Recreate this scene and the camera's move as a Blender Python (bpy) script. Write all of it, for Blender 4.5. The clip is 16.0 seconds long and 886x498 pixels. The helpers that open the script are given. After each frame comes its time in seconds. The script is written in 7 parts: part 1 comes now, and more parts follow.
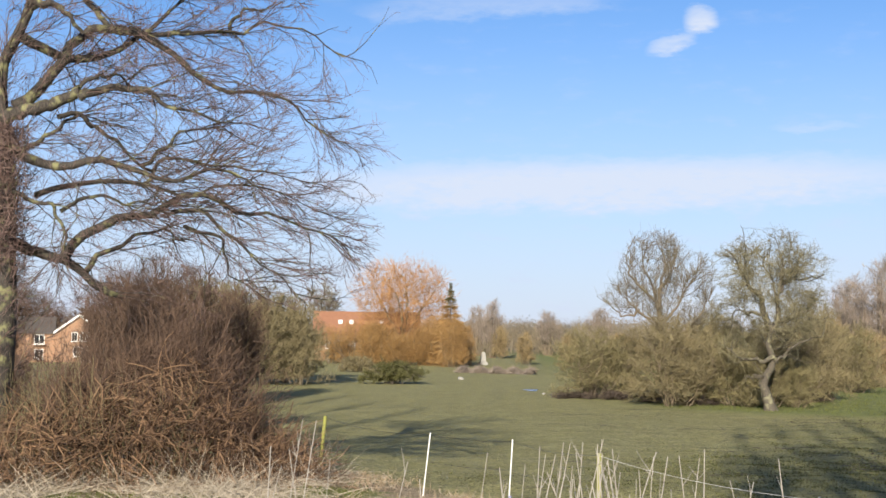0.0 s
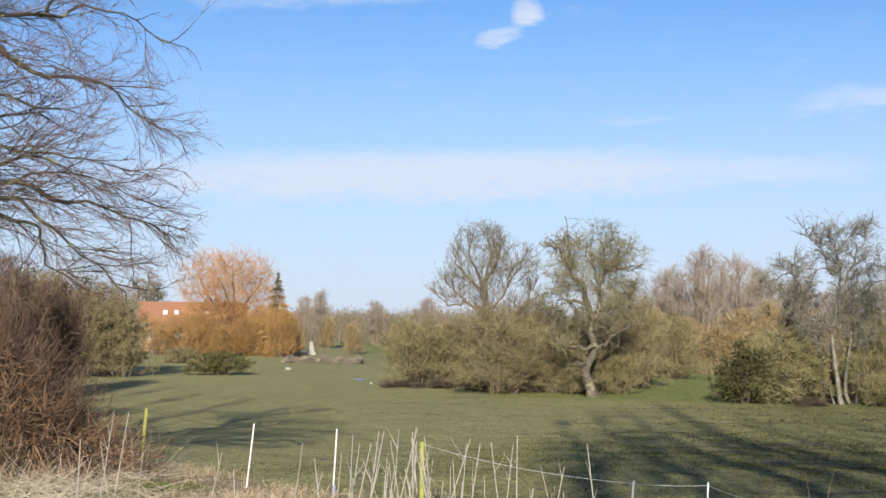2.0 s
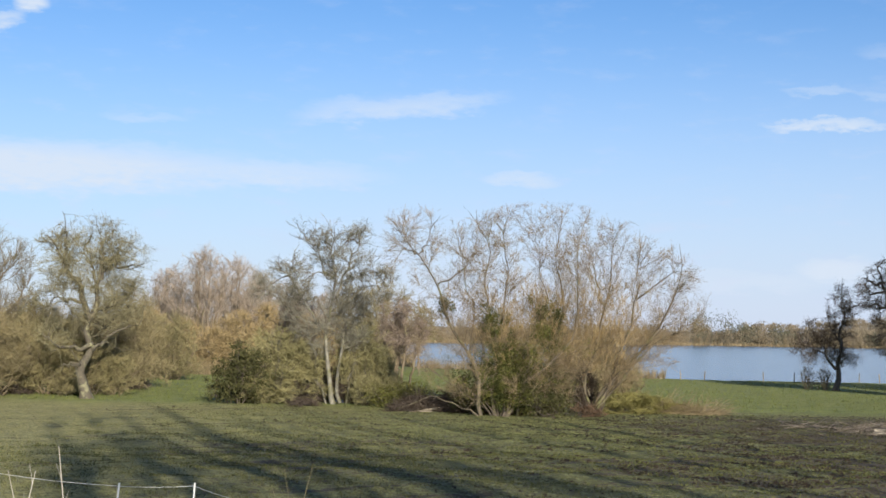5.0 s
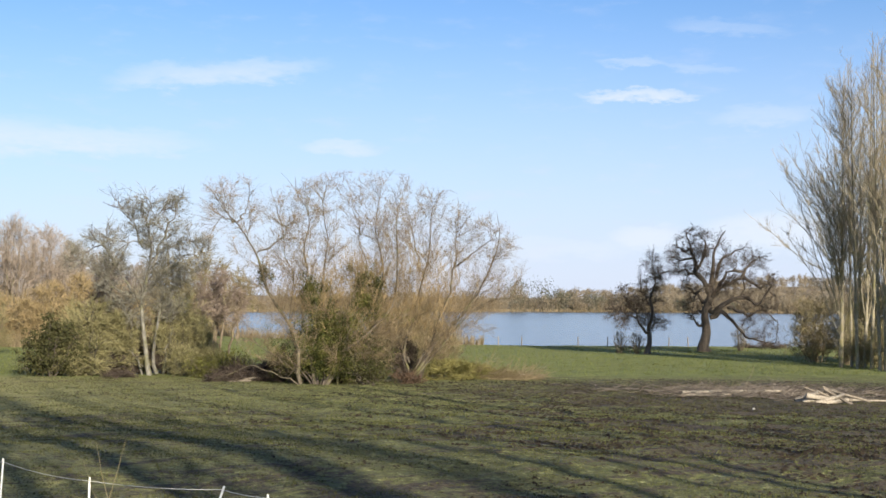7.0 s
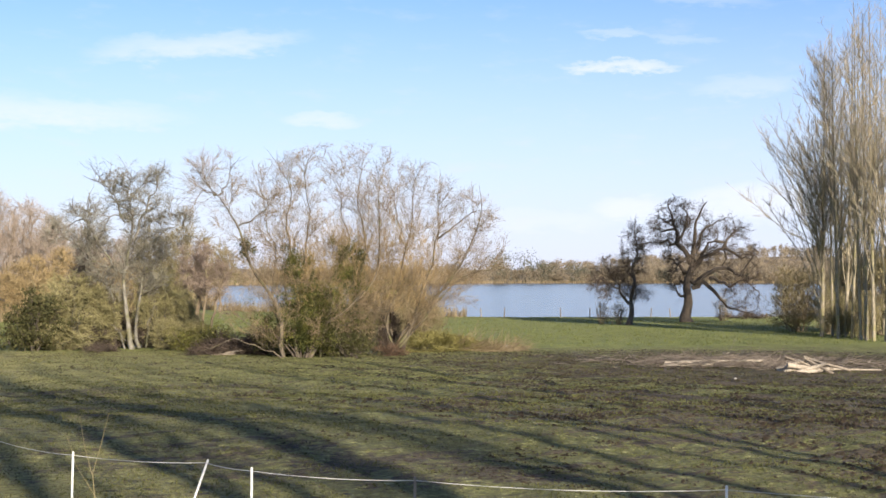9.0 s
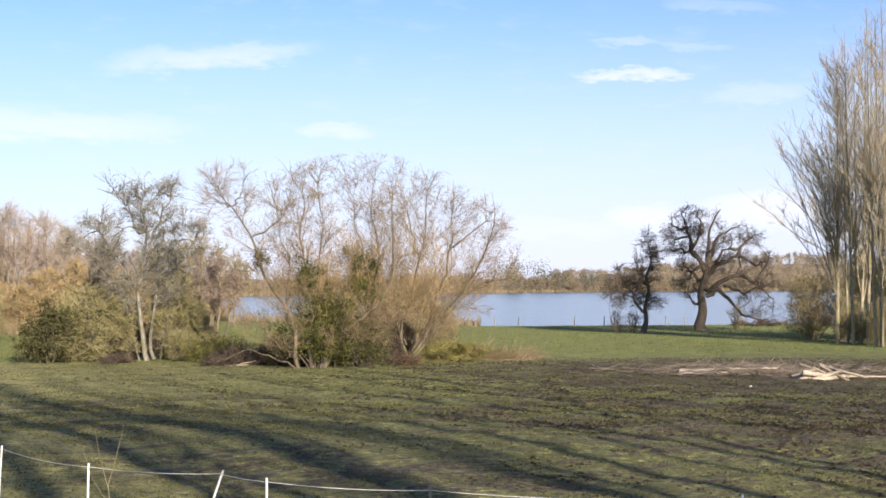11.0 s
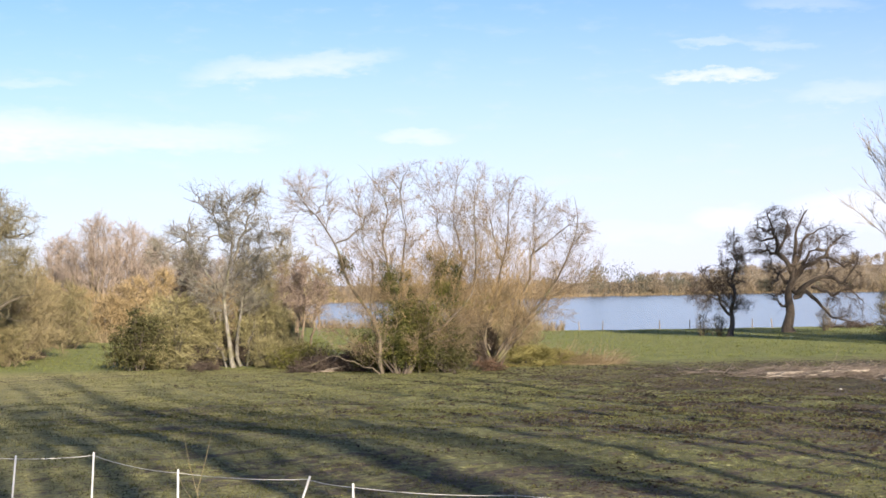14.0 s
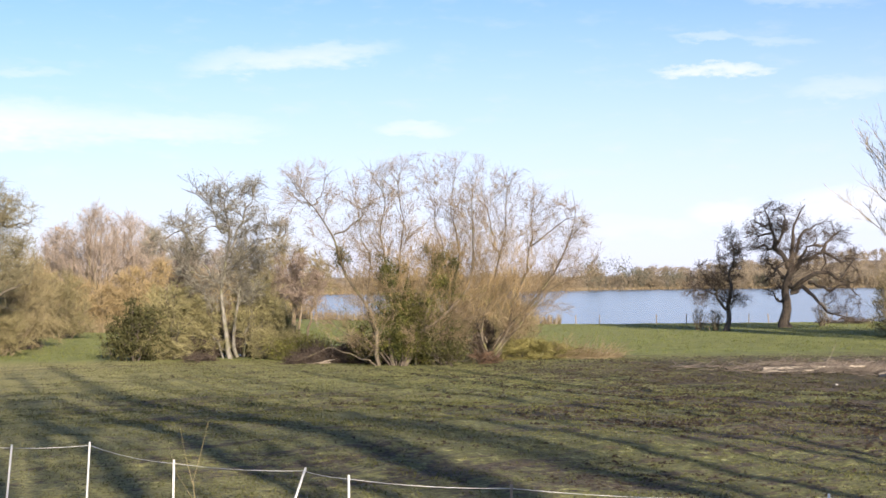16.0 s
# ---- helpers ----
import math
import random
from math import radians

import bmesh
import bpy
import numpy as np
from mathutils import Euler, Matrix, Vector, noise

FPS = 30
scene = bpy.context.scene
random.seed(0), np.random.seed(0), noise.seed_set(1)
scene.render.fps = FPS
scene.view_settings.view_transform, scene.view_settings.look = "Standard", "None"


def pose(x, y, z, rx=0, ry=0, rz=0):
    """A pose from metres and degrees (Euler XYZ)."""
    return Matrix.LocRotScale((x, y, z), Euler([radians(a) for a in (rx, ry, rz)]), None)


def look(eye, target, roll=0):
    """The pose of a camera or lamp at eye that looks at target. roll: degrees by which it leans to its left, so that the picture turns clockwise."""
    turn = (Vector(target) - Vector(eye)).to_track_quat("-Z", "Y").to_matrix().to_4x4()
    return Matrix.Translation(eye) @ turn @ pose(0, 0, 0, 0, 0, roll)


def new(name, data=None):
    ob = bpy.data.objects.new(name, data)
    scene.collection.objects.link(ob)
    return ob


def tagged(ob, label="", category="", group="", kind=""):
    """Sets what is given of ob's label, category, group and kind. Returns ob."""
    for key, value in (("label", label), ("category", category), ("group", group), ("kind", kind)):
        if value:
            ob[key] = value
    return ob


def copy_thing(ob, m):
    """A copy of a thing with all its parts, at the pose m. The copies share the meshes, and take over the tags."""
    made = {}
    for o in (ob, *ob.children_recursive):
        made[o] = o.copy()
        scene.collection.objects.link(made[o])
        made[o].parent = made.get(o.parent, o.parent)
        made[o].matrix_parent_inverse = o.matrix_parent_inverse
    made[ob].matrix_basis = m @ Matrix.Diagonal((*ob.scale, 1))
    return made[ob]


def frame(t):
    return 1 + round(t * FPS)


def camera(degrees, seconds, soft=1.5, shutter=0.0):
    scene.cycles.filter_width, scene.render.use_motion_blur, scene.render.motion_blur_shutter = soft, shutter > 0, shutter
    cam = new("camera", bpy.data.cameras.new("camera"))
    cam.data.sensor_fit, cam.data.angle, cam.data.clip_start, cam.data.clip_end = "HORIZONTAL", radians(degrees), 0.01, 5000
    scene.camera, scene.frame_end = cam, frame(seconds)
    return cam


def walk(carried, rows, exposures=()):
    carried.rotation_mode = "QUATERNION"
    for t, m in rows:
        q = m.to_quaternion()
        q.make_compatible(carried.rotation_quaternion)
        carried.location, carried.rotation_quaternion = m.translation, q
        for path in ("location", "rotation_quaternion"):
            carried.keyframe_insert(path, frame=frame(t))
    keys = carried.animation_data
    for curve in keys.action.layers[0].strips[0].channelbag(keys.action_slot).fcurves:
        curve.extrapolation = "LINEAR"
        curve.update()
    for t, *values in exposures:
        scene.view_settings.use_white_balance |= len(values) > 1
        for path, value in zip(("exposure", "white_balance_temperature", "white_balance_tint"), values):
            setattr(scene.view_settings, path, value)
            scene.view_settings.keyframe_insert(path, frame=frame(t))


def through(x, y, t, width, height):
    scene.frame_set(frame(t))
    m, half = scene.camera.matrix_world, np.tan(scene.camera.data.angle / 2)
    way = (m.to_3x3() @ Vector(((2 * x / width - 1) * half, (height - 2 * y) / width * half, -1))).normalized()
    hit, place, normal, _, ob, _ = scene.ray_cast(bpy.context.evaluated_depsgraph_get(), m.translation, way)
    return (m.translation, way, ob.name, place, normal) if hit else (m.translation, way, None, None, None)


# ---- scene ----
cam = camera(35.76, 16.0, soft=1.62)

# the camera stands on a low bank, eye 5 m above the meadow, and pans to the right
PATH = [
    (0, pose(0.000, -0.000, 5.0, 93.42, -0.74, 0.01)),
    (0.5, pose(0.017, -0.004, 5.0, 93.00, -0.92, -2.58)),
    (1, pose(0.033, -0.009, 5.0, 92.90, -0.68, -4.77)),
    (1.5, pose(0.050, -0.013, 5.0, 92.98, -0.81, -6.08)),
    (2, pose(0.067, -0.018, 5.0, 93.06, -0.43, -7.13)),
    (2.5, pose(0.084, -0.022, 5.0, 92.64, -0.66, -10.18)),
    (3, pose(0.100, -0.027, 5.0, 92.24, -0.61, -13.12)),
    (3.5, pose(0.117, -0.031, 5.0, 92.10, -1.00, -15.10)),
    (4, pose(0.134, -0.036, 5.0, 93.17, -1.35, -19.72)),
    (4.5, pose(0.150, -0.040, 5.0, 93.33, -1.28, -23.12)),
    (5, pose(0.167, -0.045, 5.0, 93.37, -1.13, -27.72)),
    (5.2, pose(0.174, -0.047, 5.0, 93.08, -0.94, -28.95)),
    (5.8, pose(0.179, -0.048, 5.0, 92.62, -0.75, -31.79)),
    (6.5, pose(0.186, -0.050, 5.0, 92.28, -0.58, -34.28)),
    (7.3, pose(0.193, -0.052, 5.0, 92.02, -0.45, -35.54)),
    (7.5, pose(0.193, -0.052, 5.0, 91.84, -0.29, -35.72)),
    (8, pose(0.193, -0.052, 5.0, 91.10, -0.31, -35.78)),
    (8.2, pose(0.193, -0.052, 5.0, 91.03, -0.28, -35.88)),
    (10.3, pose(0.193, -0.052, 5.0, 90.96, -0.20, -35.91)),
    (10.5, pose(0.193, -0.052, 5.0, 90.94, -0.07, -35.73)),
    (11, pose(0.193, -0.052, 5.0, 91.39, 0.15, -35.36)),
    (11.5, pose(0.193, -0.052, 5.0, 91.66, 0.34, -34.32)),
    (12, pose(0.193, -0.052, 5.0, 91.85, 0.63, -33.04)),
    (12.5, pose(0.193, -0.052, 5.0, 91.78, 0.74, -32.06)),
    (13, pose(0.193, -0.052, 5.0, 91.27, 1.60, -32.04)),
    (13.5, pose(0.193, -0.052, 5.0, 91.40, 1.02, -31.93)),
    (14, pose(0.193, -0.052, 5.0, 91.63, 0.78, -31.89)),
    (14.5, pose(0.193, -0.052, 5.0, 91.81, 0.18, -31.03)),
    (15, pose(0.193, -0.052, 5.0, 92.04, 0.37, -30.33)),
    (15.5, pose(0.193, -0.052, 5.0, 91.32, 0.07, -31.90)),
    (16, pose(0.193, -0.052, 5.0, 91.32, 0.33, -32.01)),
]
walk(cam, PATH, exposures=[(0.0, 0.625, 6330, 10), (2.2, 0.595, 6230, 8), (3.3, 0.595, 6270, 8), (4.5, 0.595, 6280, 6), (7.3, 0.80, 6470, 8), (8.2, 0.88, 6530, 10), (11.0, 1.01, 6620, 14), (16.0, 1.05, 6640, 15)])

# ---- light ----
SUN_BEARING, SUN_HEIGHT = 191.0, 19.0
sb, sh = radians(SUN_BEARING), radians(SUN_HEIGHT)
sun_way = Vector((math.sin(sb) * math.cos(sh), math.cos(sb) * math.cos(sh), math.sin(sh)))
sun = new("sun", bpy.data.lights.new("sun", "SUN"))
sun.data.energy, sun.data.angle, sun.data.color = 5.0, radians(0.5), (1.0, 0.88, 0.70)
sun.matrix_world = look(sun_way * 200, (0, 0, 0))

world = bpy.data.worlds.new("sky")
scene.world = world
world.use_nodes = True


class Tree:
    """Short hand for building node trees."""

    def __init__(self, tree):
        self.tree = tree
        tree.nodes.clear()

    def node(self, kind, ins=(), **props):
        n = self.tree.nodes.new(kind)
        if "operation" in props:
            n.operation = props["operation"]
        if "data_type" in props:
            n.data_type = props["data_type"]
        if "interpolation_type" in props:
            n.interpolation_type = props["interpolation_type"]
        for key, value in (ins.items() if isinstance(ins, dict) else enumerate(ins)):
            if value is None:
                continue
            if isinstance(value, bpy.types.NodeSocket):
                self.tree.links.new(value, n.inputs[key])
            else:
                n.inputs[key].default_value = value
        return n

    def math(self, op, *ins):
        return self.node("ShaderNodeMath", ins, operation=op).outputs[0]

    def step(self, value, lo, hi):
        return self.node("ShaderNodeMapRange", {0: value, 1: lo, 2: hi, 3: 0.0, 4: 1.0}, interpolation_type="SMOOTHSTEP").outputs[0]

    def noise(self, vector, scale, detail=4.0, rough=0.55):
        return self.node("ShaderNodeTexNoise", {"Vector": vector, "Scale": scale, "Detail": detail, "Roughness": rough}).outputs["Fac"]

    def mix(self, fac, a, b):
        n = self.node("ShaderNodeMix", data_type="RGBA")
        for i, v in ((0, fac), (6, a), (7, b)):
            if isinstance(v, bpy.types.NodeSocket):
                self.tree.links.new(v, n.inputs[i])
            else:
                n.inputs[i].default_value = v if i == 0 else (*v, 1)
        return n.outputs[2]


def build_sky():
    k = Tree(world.node_tree)
    air = k.node("ShaderNodeTexSky")
    air.sky_type, air.sun_disc, air.sun_elevation, air.sun_rotation = "NISHITA", False, sh, sb
    air.altitude, air.air_density, air.dust_density, air.ozone_density = 20.0, 1.0, 0.2, 4.0
    sky = k.node("ShaderNodeMix", {0: 1.0, 6: air.outputs[0], 7: SKY_TINT}, data_type="RGBA")
    sky.blend_type = "MULTIPLY"
    sky = sky.outputs[2]
    way = k.node("ShaderNodeTexCoord").outputs["Generated"]
    sep = k.node("ShaderNodeSeparateXYZ", [way])
    bearing = k.math("MULTIPLY", k.math("ARCTAN2", sep.outputs[0], sep.outputs[1]), 57.2958)
    height = k.math("MULTIPLY", k.math("ARCSINE", sep.outputs[2]), 57.2958)
    flat = k.node("ShaderNodeCombineXYZ", [bearing, k.math("MULTIPLY", height, 3.2), 0.0]).outputs[0]
    fibre = k.noise(flat, 0.45, 6.0, 0.6)
    fine = k.noise(flat, 1.6, 5.0, 0.6)
    wob = k.math("ADD", k.math("MULTIPLY", k.math("SUBTRACT", fibre, 0.5), 1.3), k.math("MULTIPLY", k.math("SUBTRACT", fine, 0.5), 0.5))
    total = None
    # bearing, height, half width, half height, weight, tilt
    for b, h, w, e, s, tilt in CLOUDS:
        du = k.math("DIVIDE", k.math("SUBTRACT", bearing, b), w)
        hh = k.math("SUBTRACT", k.math("ADD", height, wob), k.math("ADD", k.math("MULTIPLY", k.math("SUBTRACT", bearing, b), tilt), h))
        dv = k.math("DIVIDE", hh, e)
        r2 = k.math("ADD", k.math("POWER", k.math("ABSOLUTE", du), 2.6), k.math("MULTIPLY", dv, dv))
        m = k.math("MULTIPLY", k.step(r2, 1.9, -0.3), s)
        total = m if total is None else k.math("MAXIMUM", total, m)
    # a thin veil of high cloud that thickens towards the horizon
    veil = k.math("MULTIPLY", k.step(height, 15.0, -1.0), 0.75)
    veil = k.math("MULTIPLY", veil, k.math("ADD", 1.0, k.math("MULTIPLY", k.step(bearing, 8.0, 30.0), 0.16)))
    veil = k.math("ADD", veil, k.math("MULTIPLY", k.step(fibre, 0.5, 0.8), 0.14))
    dens = k.math("MULTIPLY", total, k.math("ADD", 0.1, k.math("MULTIPLY", k.math("ADD", fine, fibre), 1.0)))
    dens = k.math("MINIMUM", dens, 0.92)
    # the unseen sky overhead is greyed, which takes the blue out of shadows
    grey = k.node("ShaderNodeRGBToBW", [sky]).outputs[0]
    pale = k.node("ShaderNodeCombineColor", [k.math("MULTIPLY", grey, 1.06), grey, k.math("MULTIPLY", grey, 1.02)]).outputs[0]
    sky = k.node("ShaderNodeMix", {0: k.math("MULTIPLY", k.step(height, 18.0, 50.0), 0.75), 6: sky, 7: pale}, data_type="RGBA").outputs[2]
    hazy = k.node("ShaderNodeMix", {0: veil, 6: sky, 7: HAZE_LIGHT}, data_type="RGBA").outputs[2]
    tint = k.node("ShaderNodeMix", {0: dens, 6: hazy, 7: CLOUD_LIGHT}, data_type="RGBA").outputs[2]
    bg = k.node("ShaderNodeBackground", [tint, SKY_STRENGTH])
    k.node("ShaderNodeOutputWorld", [bg.outputs[0]])


SKY_STRENGTH = 0.071
CLOUD_LIGHT = (6.8, 7.35, 8.5, 1)
HAZE_LIGHT = (6.2, 6.65, 8.4, 1)
SKY_TINT = (0.90, 1.04, 1.25, 1)
CLOUDS = [
    (6.5, 6.1, 12.5, 1.0, 0.95, 0.02), (18.0, 6.3, 6.5, 0.55, 0.55, 0.0), (10.6, 12.75, 0.65, 0.5, 0.8, 0.0),
    (9.4, 11.9, 0.95, 0.38, 0.6, 0.25), (1.8, 13.5, 5.0, 0.5, 0.3, 0.05), (25.8, 9.2, 4.0, 0.5, 0.5, 0.09),
    (43.3, 8.5, 2.3, 0.24, 0.75, -0.02), (43.0, 9.9, 1.4, 0.2, 0.3, 0.0), (45.8, 9.6, 1.6, 0.22, 0.22, -0.15),
    (15.2, 8.4, 1.6, 0.25, 0.25, 0.0), (30.8, 6.3, 1.5, 0.3, 0.5, 0.0), (48.3, 7.6, 2.0, 0.4, 0.3, 0.05),
    (48.6, 2.9, 2.6, 0.75, 0.95, 0.02), (43.7, 2.7, 1.5, 0.55, 0.85, 0.03), (40.3, 2.2, 3.0, 0.4, 0.4, 0.0), (46.9, 11.2, 2.2, 0.3, 0.2, -0.1),
]
build_sky()


# ---- materials ----
def material(name):
    m = bpy.data.materials.new(name)
    m.use_nodes = True
    return m, Tree(m.node_tree)


def finish(k, colour, rough, bump=None, strength=0.3, distance=0.02, metallic=0.0, **extra):
    ins = {"Base Color": colour if isinstance(colour, bpy.types.NodeSocket) else (*colour, 1), "Roughness": rough, "Metallic": metallic}
    ins.update(extra)
    if bump is not None:
        ins["Normal"] = k.node("ShaderNodeBump", {"Strength": strength, "Distance": distance, "Height": bump}).outputs[0]
    b = k.node("ShaderNodeBsdfPrincipled", ins)
    k.node("ShaderNodeOutputMaterial", [b.outputs[0]])


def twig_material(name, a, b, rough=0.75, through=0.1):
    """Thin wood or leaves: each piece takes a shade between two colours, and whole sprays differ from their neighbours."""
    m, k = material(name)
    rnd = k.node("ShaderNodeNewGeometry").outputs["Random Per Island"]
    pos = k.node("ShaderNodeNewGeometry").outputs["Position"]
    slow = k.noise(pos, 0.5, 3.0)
    # spray-size noise colours the pieces like lit sprays and shaded gaps
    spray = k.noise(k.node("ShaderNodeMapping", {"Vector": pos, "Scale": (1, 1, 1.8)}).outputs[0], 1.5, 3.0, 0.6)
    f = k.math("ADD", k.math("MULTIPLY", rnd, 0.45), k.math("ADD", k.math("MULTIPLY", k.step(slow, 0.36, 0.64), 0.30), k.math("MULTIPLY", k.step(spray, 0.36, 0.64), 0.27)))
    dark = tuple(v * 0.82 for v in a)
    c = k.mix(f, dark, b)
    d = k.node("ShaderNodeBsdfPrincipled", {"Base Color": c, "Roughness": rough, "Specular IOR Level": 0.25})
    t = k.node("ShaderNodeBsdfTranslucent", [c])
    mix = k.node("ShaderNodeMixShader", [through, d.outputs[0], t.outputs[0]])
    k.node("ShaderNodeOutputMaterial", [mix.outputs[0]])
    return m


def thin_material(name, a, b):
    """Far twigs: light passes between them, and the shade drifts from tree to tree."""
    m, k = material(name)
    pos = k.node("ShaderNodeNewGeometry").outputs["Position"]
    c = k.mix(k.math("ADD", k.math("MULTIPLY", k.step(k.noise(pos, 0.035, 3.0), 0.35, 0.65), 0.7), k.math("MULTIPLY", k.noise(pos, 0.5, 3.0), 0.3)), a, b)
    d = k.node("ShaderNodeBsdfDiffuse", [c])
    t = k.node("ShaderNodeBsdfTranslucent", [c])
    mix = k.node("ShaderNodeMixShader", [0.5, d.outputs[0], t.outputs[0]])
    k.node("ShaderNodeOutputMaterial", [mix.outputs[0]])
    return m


def bark_material(name, a, b, lichen=None, amount=0.5, scale=3.0):
    m, k = material(name)
    pos = k.node("ShaderNodeNewGeometry").outputs["Position"]
    mp = k.node("ShaderNodeMapping", {"Vector": pos, "Scale": (1, 1, 0.25)}).outputs[0]
    n1 = k.noise(mp, scale * 4, 6.0, 0.65)
    n2 = k.noise(pos, scale * 0.5, 3.0)
    c = k.mix(k.step(n1, 0.3, 0.7), a, b)
    if lichen:
        c = k.mix(k.math("MULTIPLY", k.step(n2, 0.62 - 0.3 * amount, 0.8 - 0.3 * amount), 0.85), c, lichen)
    finish(k, c, 0.85, n1, 0.6, 0.03)
    return m


def plain_material(name, a, b, rough=0.6, scale=3.0, strength=0.15, metallic=0.0):
    m, k = material(name)
    pos = k.node("ShaderNodeNewGeometry").outputs["Position"]
    n = k.noise(pos, scale, 5.0, 0.6)
    f = k.math("ADD", k.math("MULTIPLY", k.step(n, 0.3, 0.7), 0.7), k.math("MULTIPLY", k.noise(pos, scale * 9), 0.3))
    finish(k, k.mix(f, a, b), rough, n, strength, 0.02, metallic)
    return m


def ground_material():
    m, k = material("meadow")
    pos = k.node("ShaderNodeNewGeometry").outputs["Position"]
    s = k.node("ShaderNodeSeparateXYZ", [pos])
    x, y = s.outputs[0], s.outputs[1]
    big, mid, fine = k.noise(pos, 0.07, 4.0), k.noise(pos, 0.6, 5.0, 0.65), k.noise(pos, 3.2, 6.0, 0.75)
    speck = k.noise(pos, 9.0, 4.0, 0.7)
    turned = k.node("ShaderNodeMapping", {"Vector": pos, "Rotation": (0, 0, radians(62)), "Scale": (0.10, 0.9, 1)}).outputs[0]
    tracks = k.noise(turned, 1.0, 5.0, 0.65)
    prints = k.node("ShaderNodeTexVoronoi", {"Vector": pos, "Scale": 1.9, "Randomness": 1.0}).outputs["Distance"]
    # worn winter pasture, with straw and moss in it
    grass = k.mix(k.step(mid, 0.34, 0.66), (0.106, 0.124, 0.036), (0.172, 0.186, 0.062))
    grass = k.mix(k.math("MULTIPLY", k.step(fine, 0.48, 0.68), 0.45), grass, (0.25, 0.245, 0.105))
    pale = k.mix(k.step(mid, 0.34, 0.66), (0.295, 0.285, 0.105), (0.39, 0.37, 0.158))
    pale = k.mix(k.math("MULTIPLY", k.step(fine, 0.48, 0.68), 0.4), pale, (0.44, 0.41, 0.21))
    across = k.math("ADD", k.math("SUBTRACT", x, k.math("MULTIPLY", y, 0.45)), k.math("MULTIPLY", k.math("SUBTRACT", mid, 0.5), 10.0))
    lush = k.mix(k.step(mid, 0.34, 0.66), (0.165, 0.190, 0.050), (0.255, 0.268, 0.085))
    lush = k.mix(k.math("MULTIPLY", k.step(fine, 0.48, 0.68), 0.4), lush, (0.26, 0.24, 0.09))
    grass = k.mix(k.step(y, 34.0, 58.0), grass, lush)
    tuft = k.noise(pos, 4.2, 5.0, 0.8)
    grass = k.mix(k.math("MULTIPLY", k.step(tuft, 0.51, 0.40), 0.75), grass, (0.058, 0.062, 0.022))
    grass = k.mix(k.math("MULTIPLY", k.step(tuft, 0.54, 0.64), 0.85), grass, (0.40, 0.40, 0.175))
    grass = k.mix(k.step(across, -16.0, 10.0), pale, grass)
    grass = k.mix(k.math("MULTIPLY", k.step(speck, 0.54, 0.40), 0.72), grass, (0.080, 0.075, 0.028))
    # bare earth, trampled, more of it towards the poplars
    dx, dy = k.math("SUBTRACT", x, 57.0), k.math("SUBTRACT", y, 49.0)
    yard = k.step(k.math("ADD", k.math("MULTIPLY", dx, dx), k.math("MULTIPLY", dy, dy)), 500.0, 20.0)
    worn = k.math("MULTIPLY", k.step(x, 2.0, 14.0), k.math("ADD", k.math("ADD", k.math("ADD", 0.1, k.math("MULTIPLY", k.math("MULTIPLY", k.step(across, 0.0, 16.0), k.step(y, 46.0, 20.0)), 0.7)), k.math("MULTIPLY", yard, 0.95)), k.math("MULTIPLY", k.step(k.noise(pos, 0.16, 3.0), 0.40, 0.66), k.math("ADD", 0.22, k.math("MULTIPLY", k.step(y, 62.0, 35.0), 0.4)))))
    clod = k.noise(pos, 2.7, 7.0, 0.85)
    mudf = k.math("ADD", k.math("MULTIPLY", worn, 0.15), k.math("ADD", k.math("MULTIPLY", tracks, 0.46), k.math("MULTIPLY", clod, 0.65)))
    mudf = k.math("ADD", mudf, k.math("MULTIPLY", k.math("MULTIPLY", k.step(prints, 0.30, 0.10), worn), 0.16))
    mud = k.mix(k.step(speck, 0.36, 0.6), (0.026, 0.020, 0.014), (0.112, 0.086, 0.056))
    field = k.mix(k.step(mudf, 0.63, 0.68), grass, mud)
    # fresh green grass past the trampled part
    line = k.math("ADD", k.math("ADD", k.math("MULTIPLY", x, 0.41), k.math("MULTIPLY", y, 0.91)), k.math("MULTIPLY", k.math("SUBTRACT", mid, 0.5), 9.0))
    fresh = k.math("MULTIPLY", k.step(line, 84.0, 92.0), k.step(x, 9.0, 22.0))
    green = k.mix(k.step(mid, 0.3, 0.7), (0.135, 0.168, 0.040), (0.235, 0.262, 0.075))
    green = k.mix(k.math("MULTIPLY", k.step(fine, 0.5, 0.8), 0.4), green, (0.22, 0.225, 0.075))
    field = k.mix(fresh, field, green)
    # leaf litter under the far woods
    field = k.mix(k.step(line, 300.0, 400.0), field, k.mix(k.step(k.noise(pos, 0.02, 4.0), 0.35, 0.65), (0.15, 0.115, 0.075), (0.27, 0.21, 0.14)))
    # dry bank on the near side of the fence
    side = k.math("ADD", k.math("ADD", k.math("MULTIPLY", x, 0.875), k.math("MULTIPLY", y, 0.484)), k.math("MULTIPLY", k.math("SUBTRACT", mid, 0.5), 2.0))
    bank = k.step(side, 13.2, 12.0)
    straw = k.mix(k.step(fine, 0.35, 0.65), (0.22, 0.165, 0.10), (0.44, 0.36, 0.24))
    straw = k.mix(k.math("MULTIPLY", k.step(mid, 0.48, 0.58), 0.85), straw, (0.165, 0.195, 0.05))
    field = k.mix(bank, field, straw)
    field = k.mix(k.math("MULTIPLY", k.step(big, 0.4, 0.7), 0.15), field, (0.20, 0.18, 0.07))
    h = k.math("ADD", k.math("MULTIPLY", fine, 0.8), k.math("ADD", mid, k.math("ADD", tracks, k.math("MULTIPLY", k.step(prints, 0.1, 0.35), 0.35))))
    finish(k, field, 0.95, h, 1.0, 0.16)
    return m


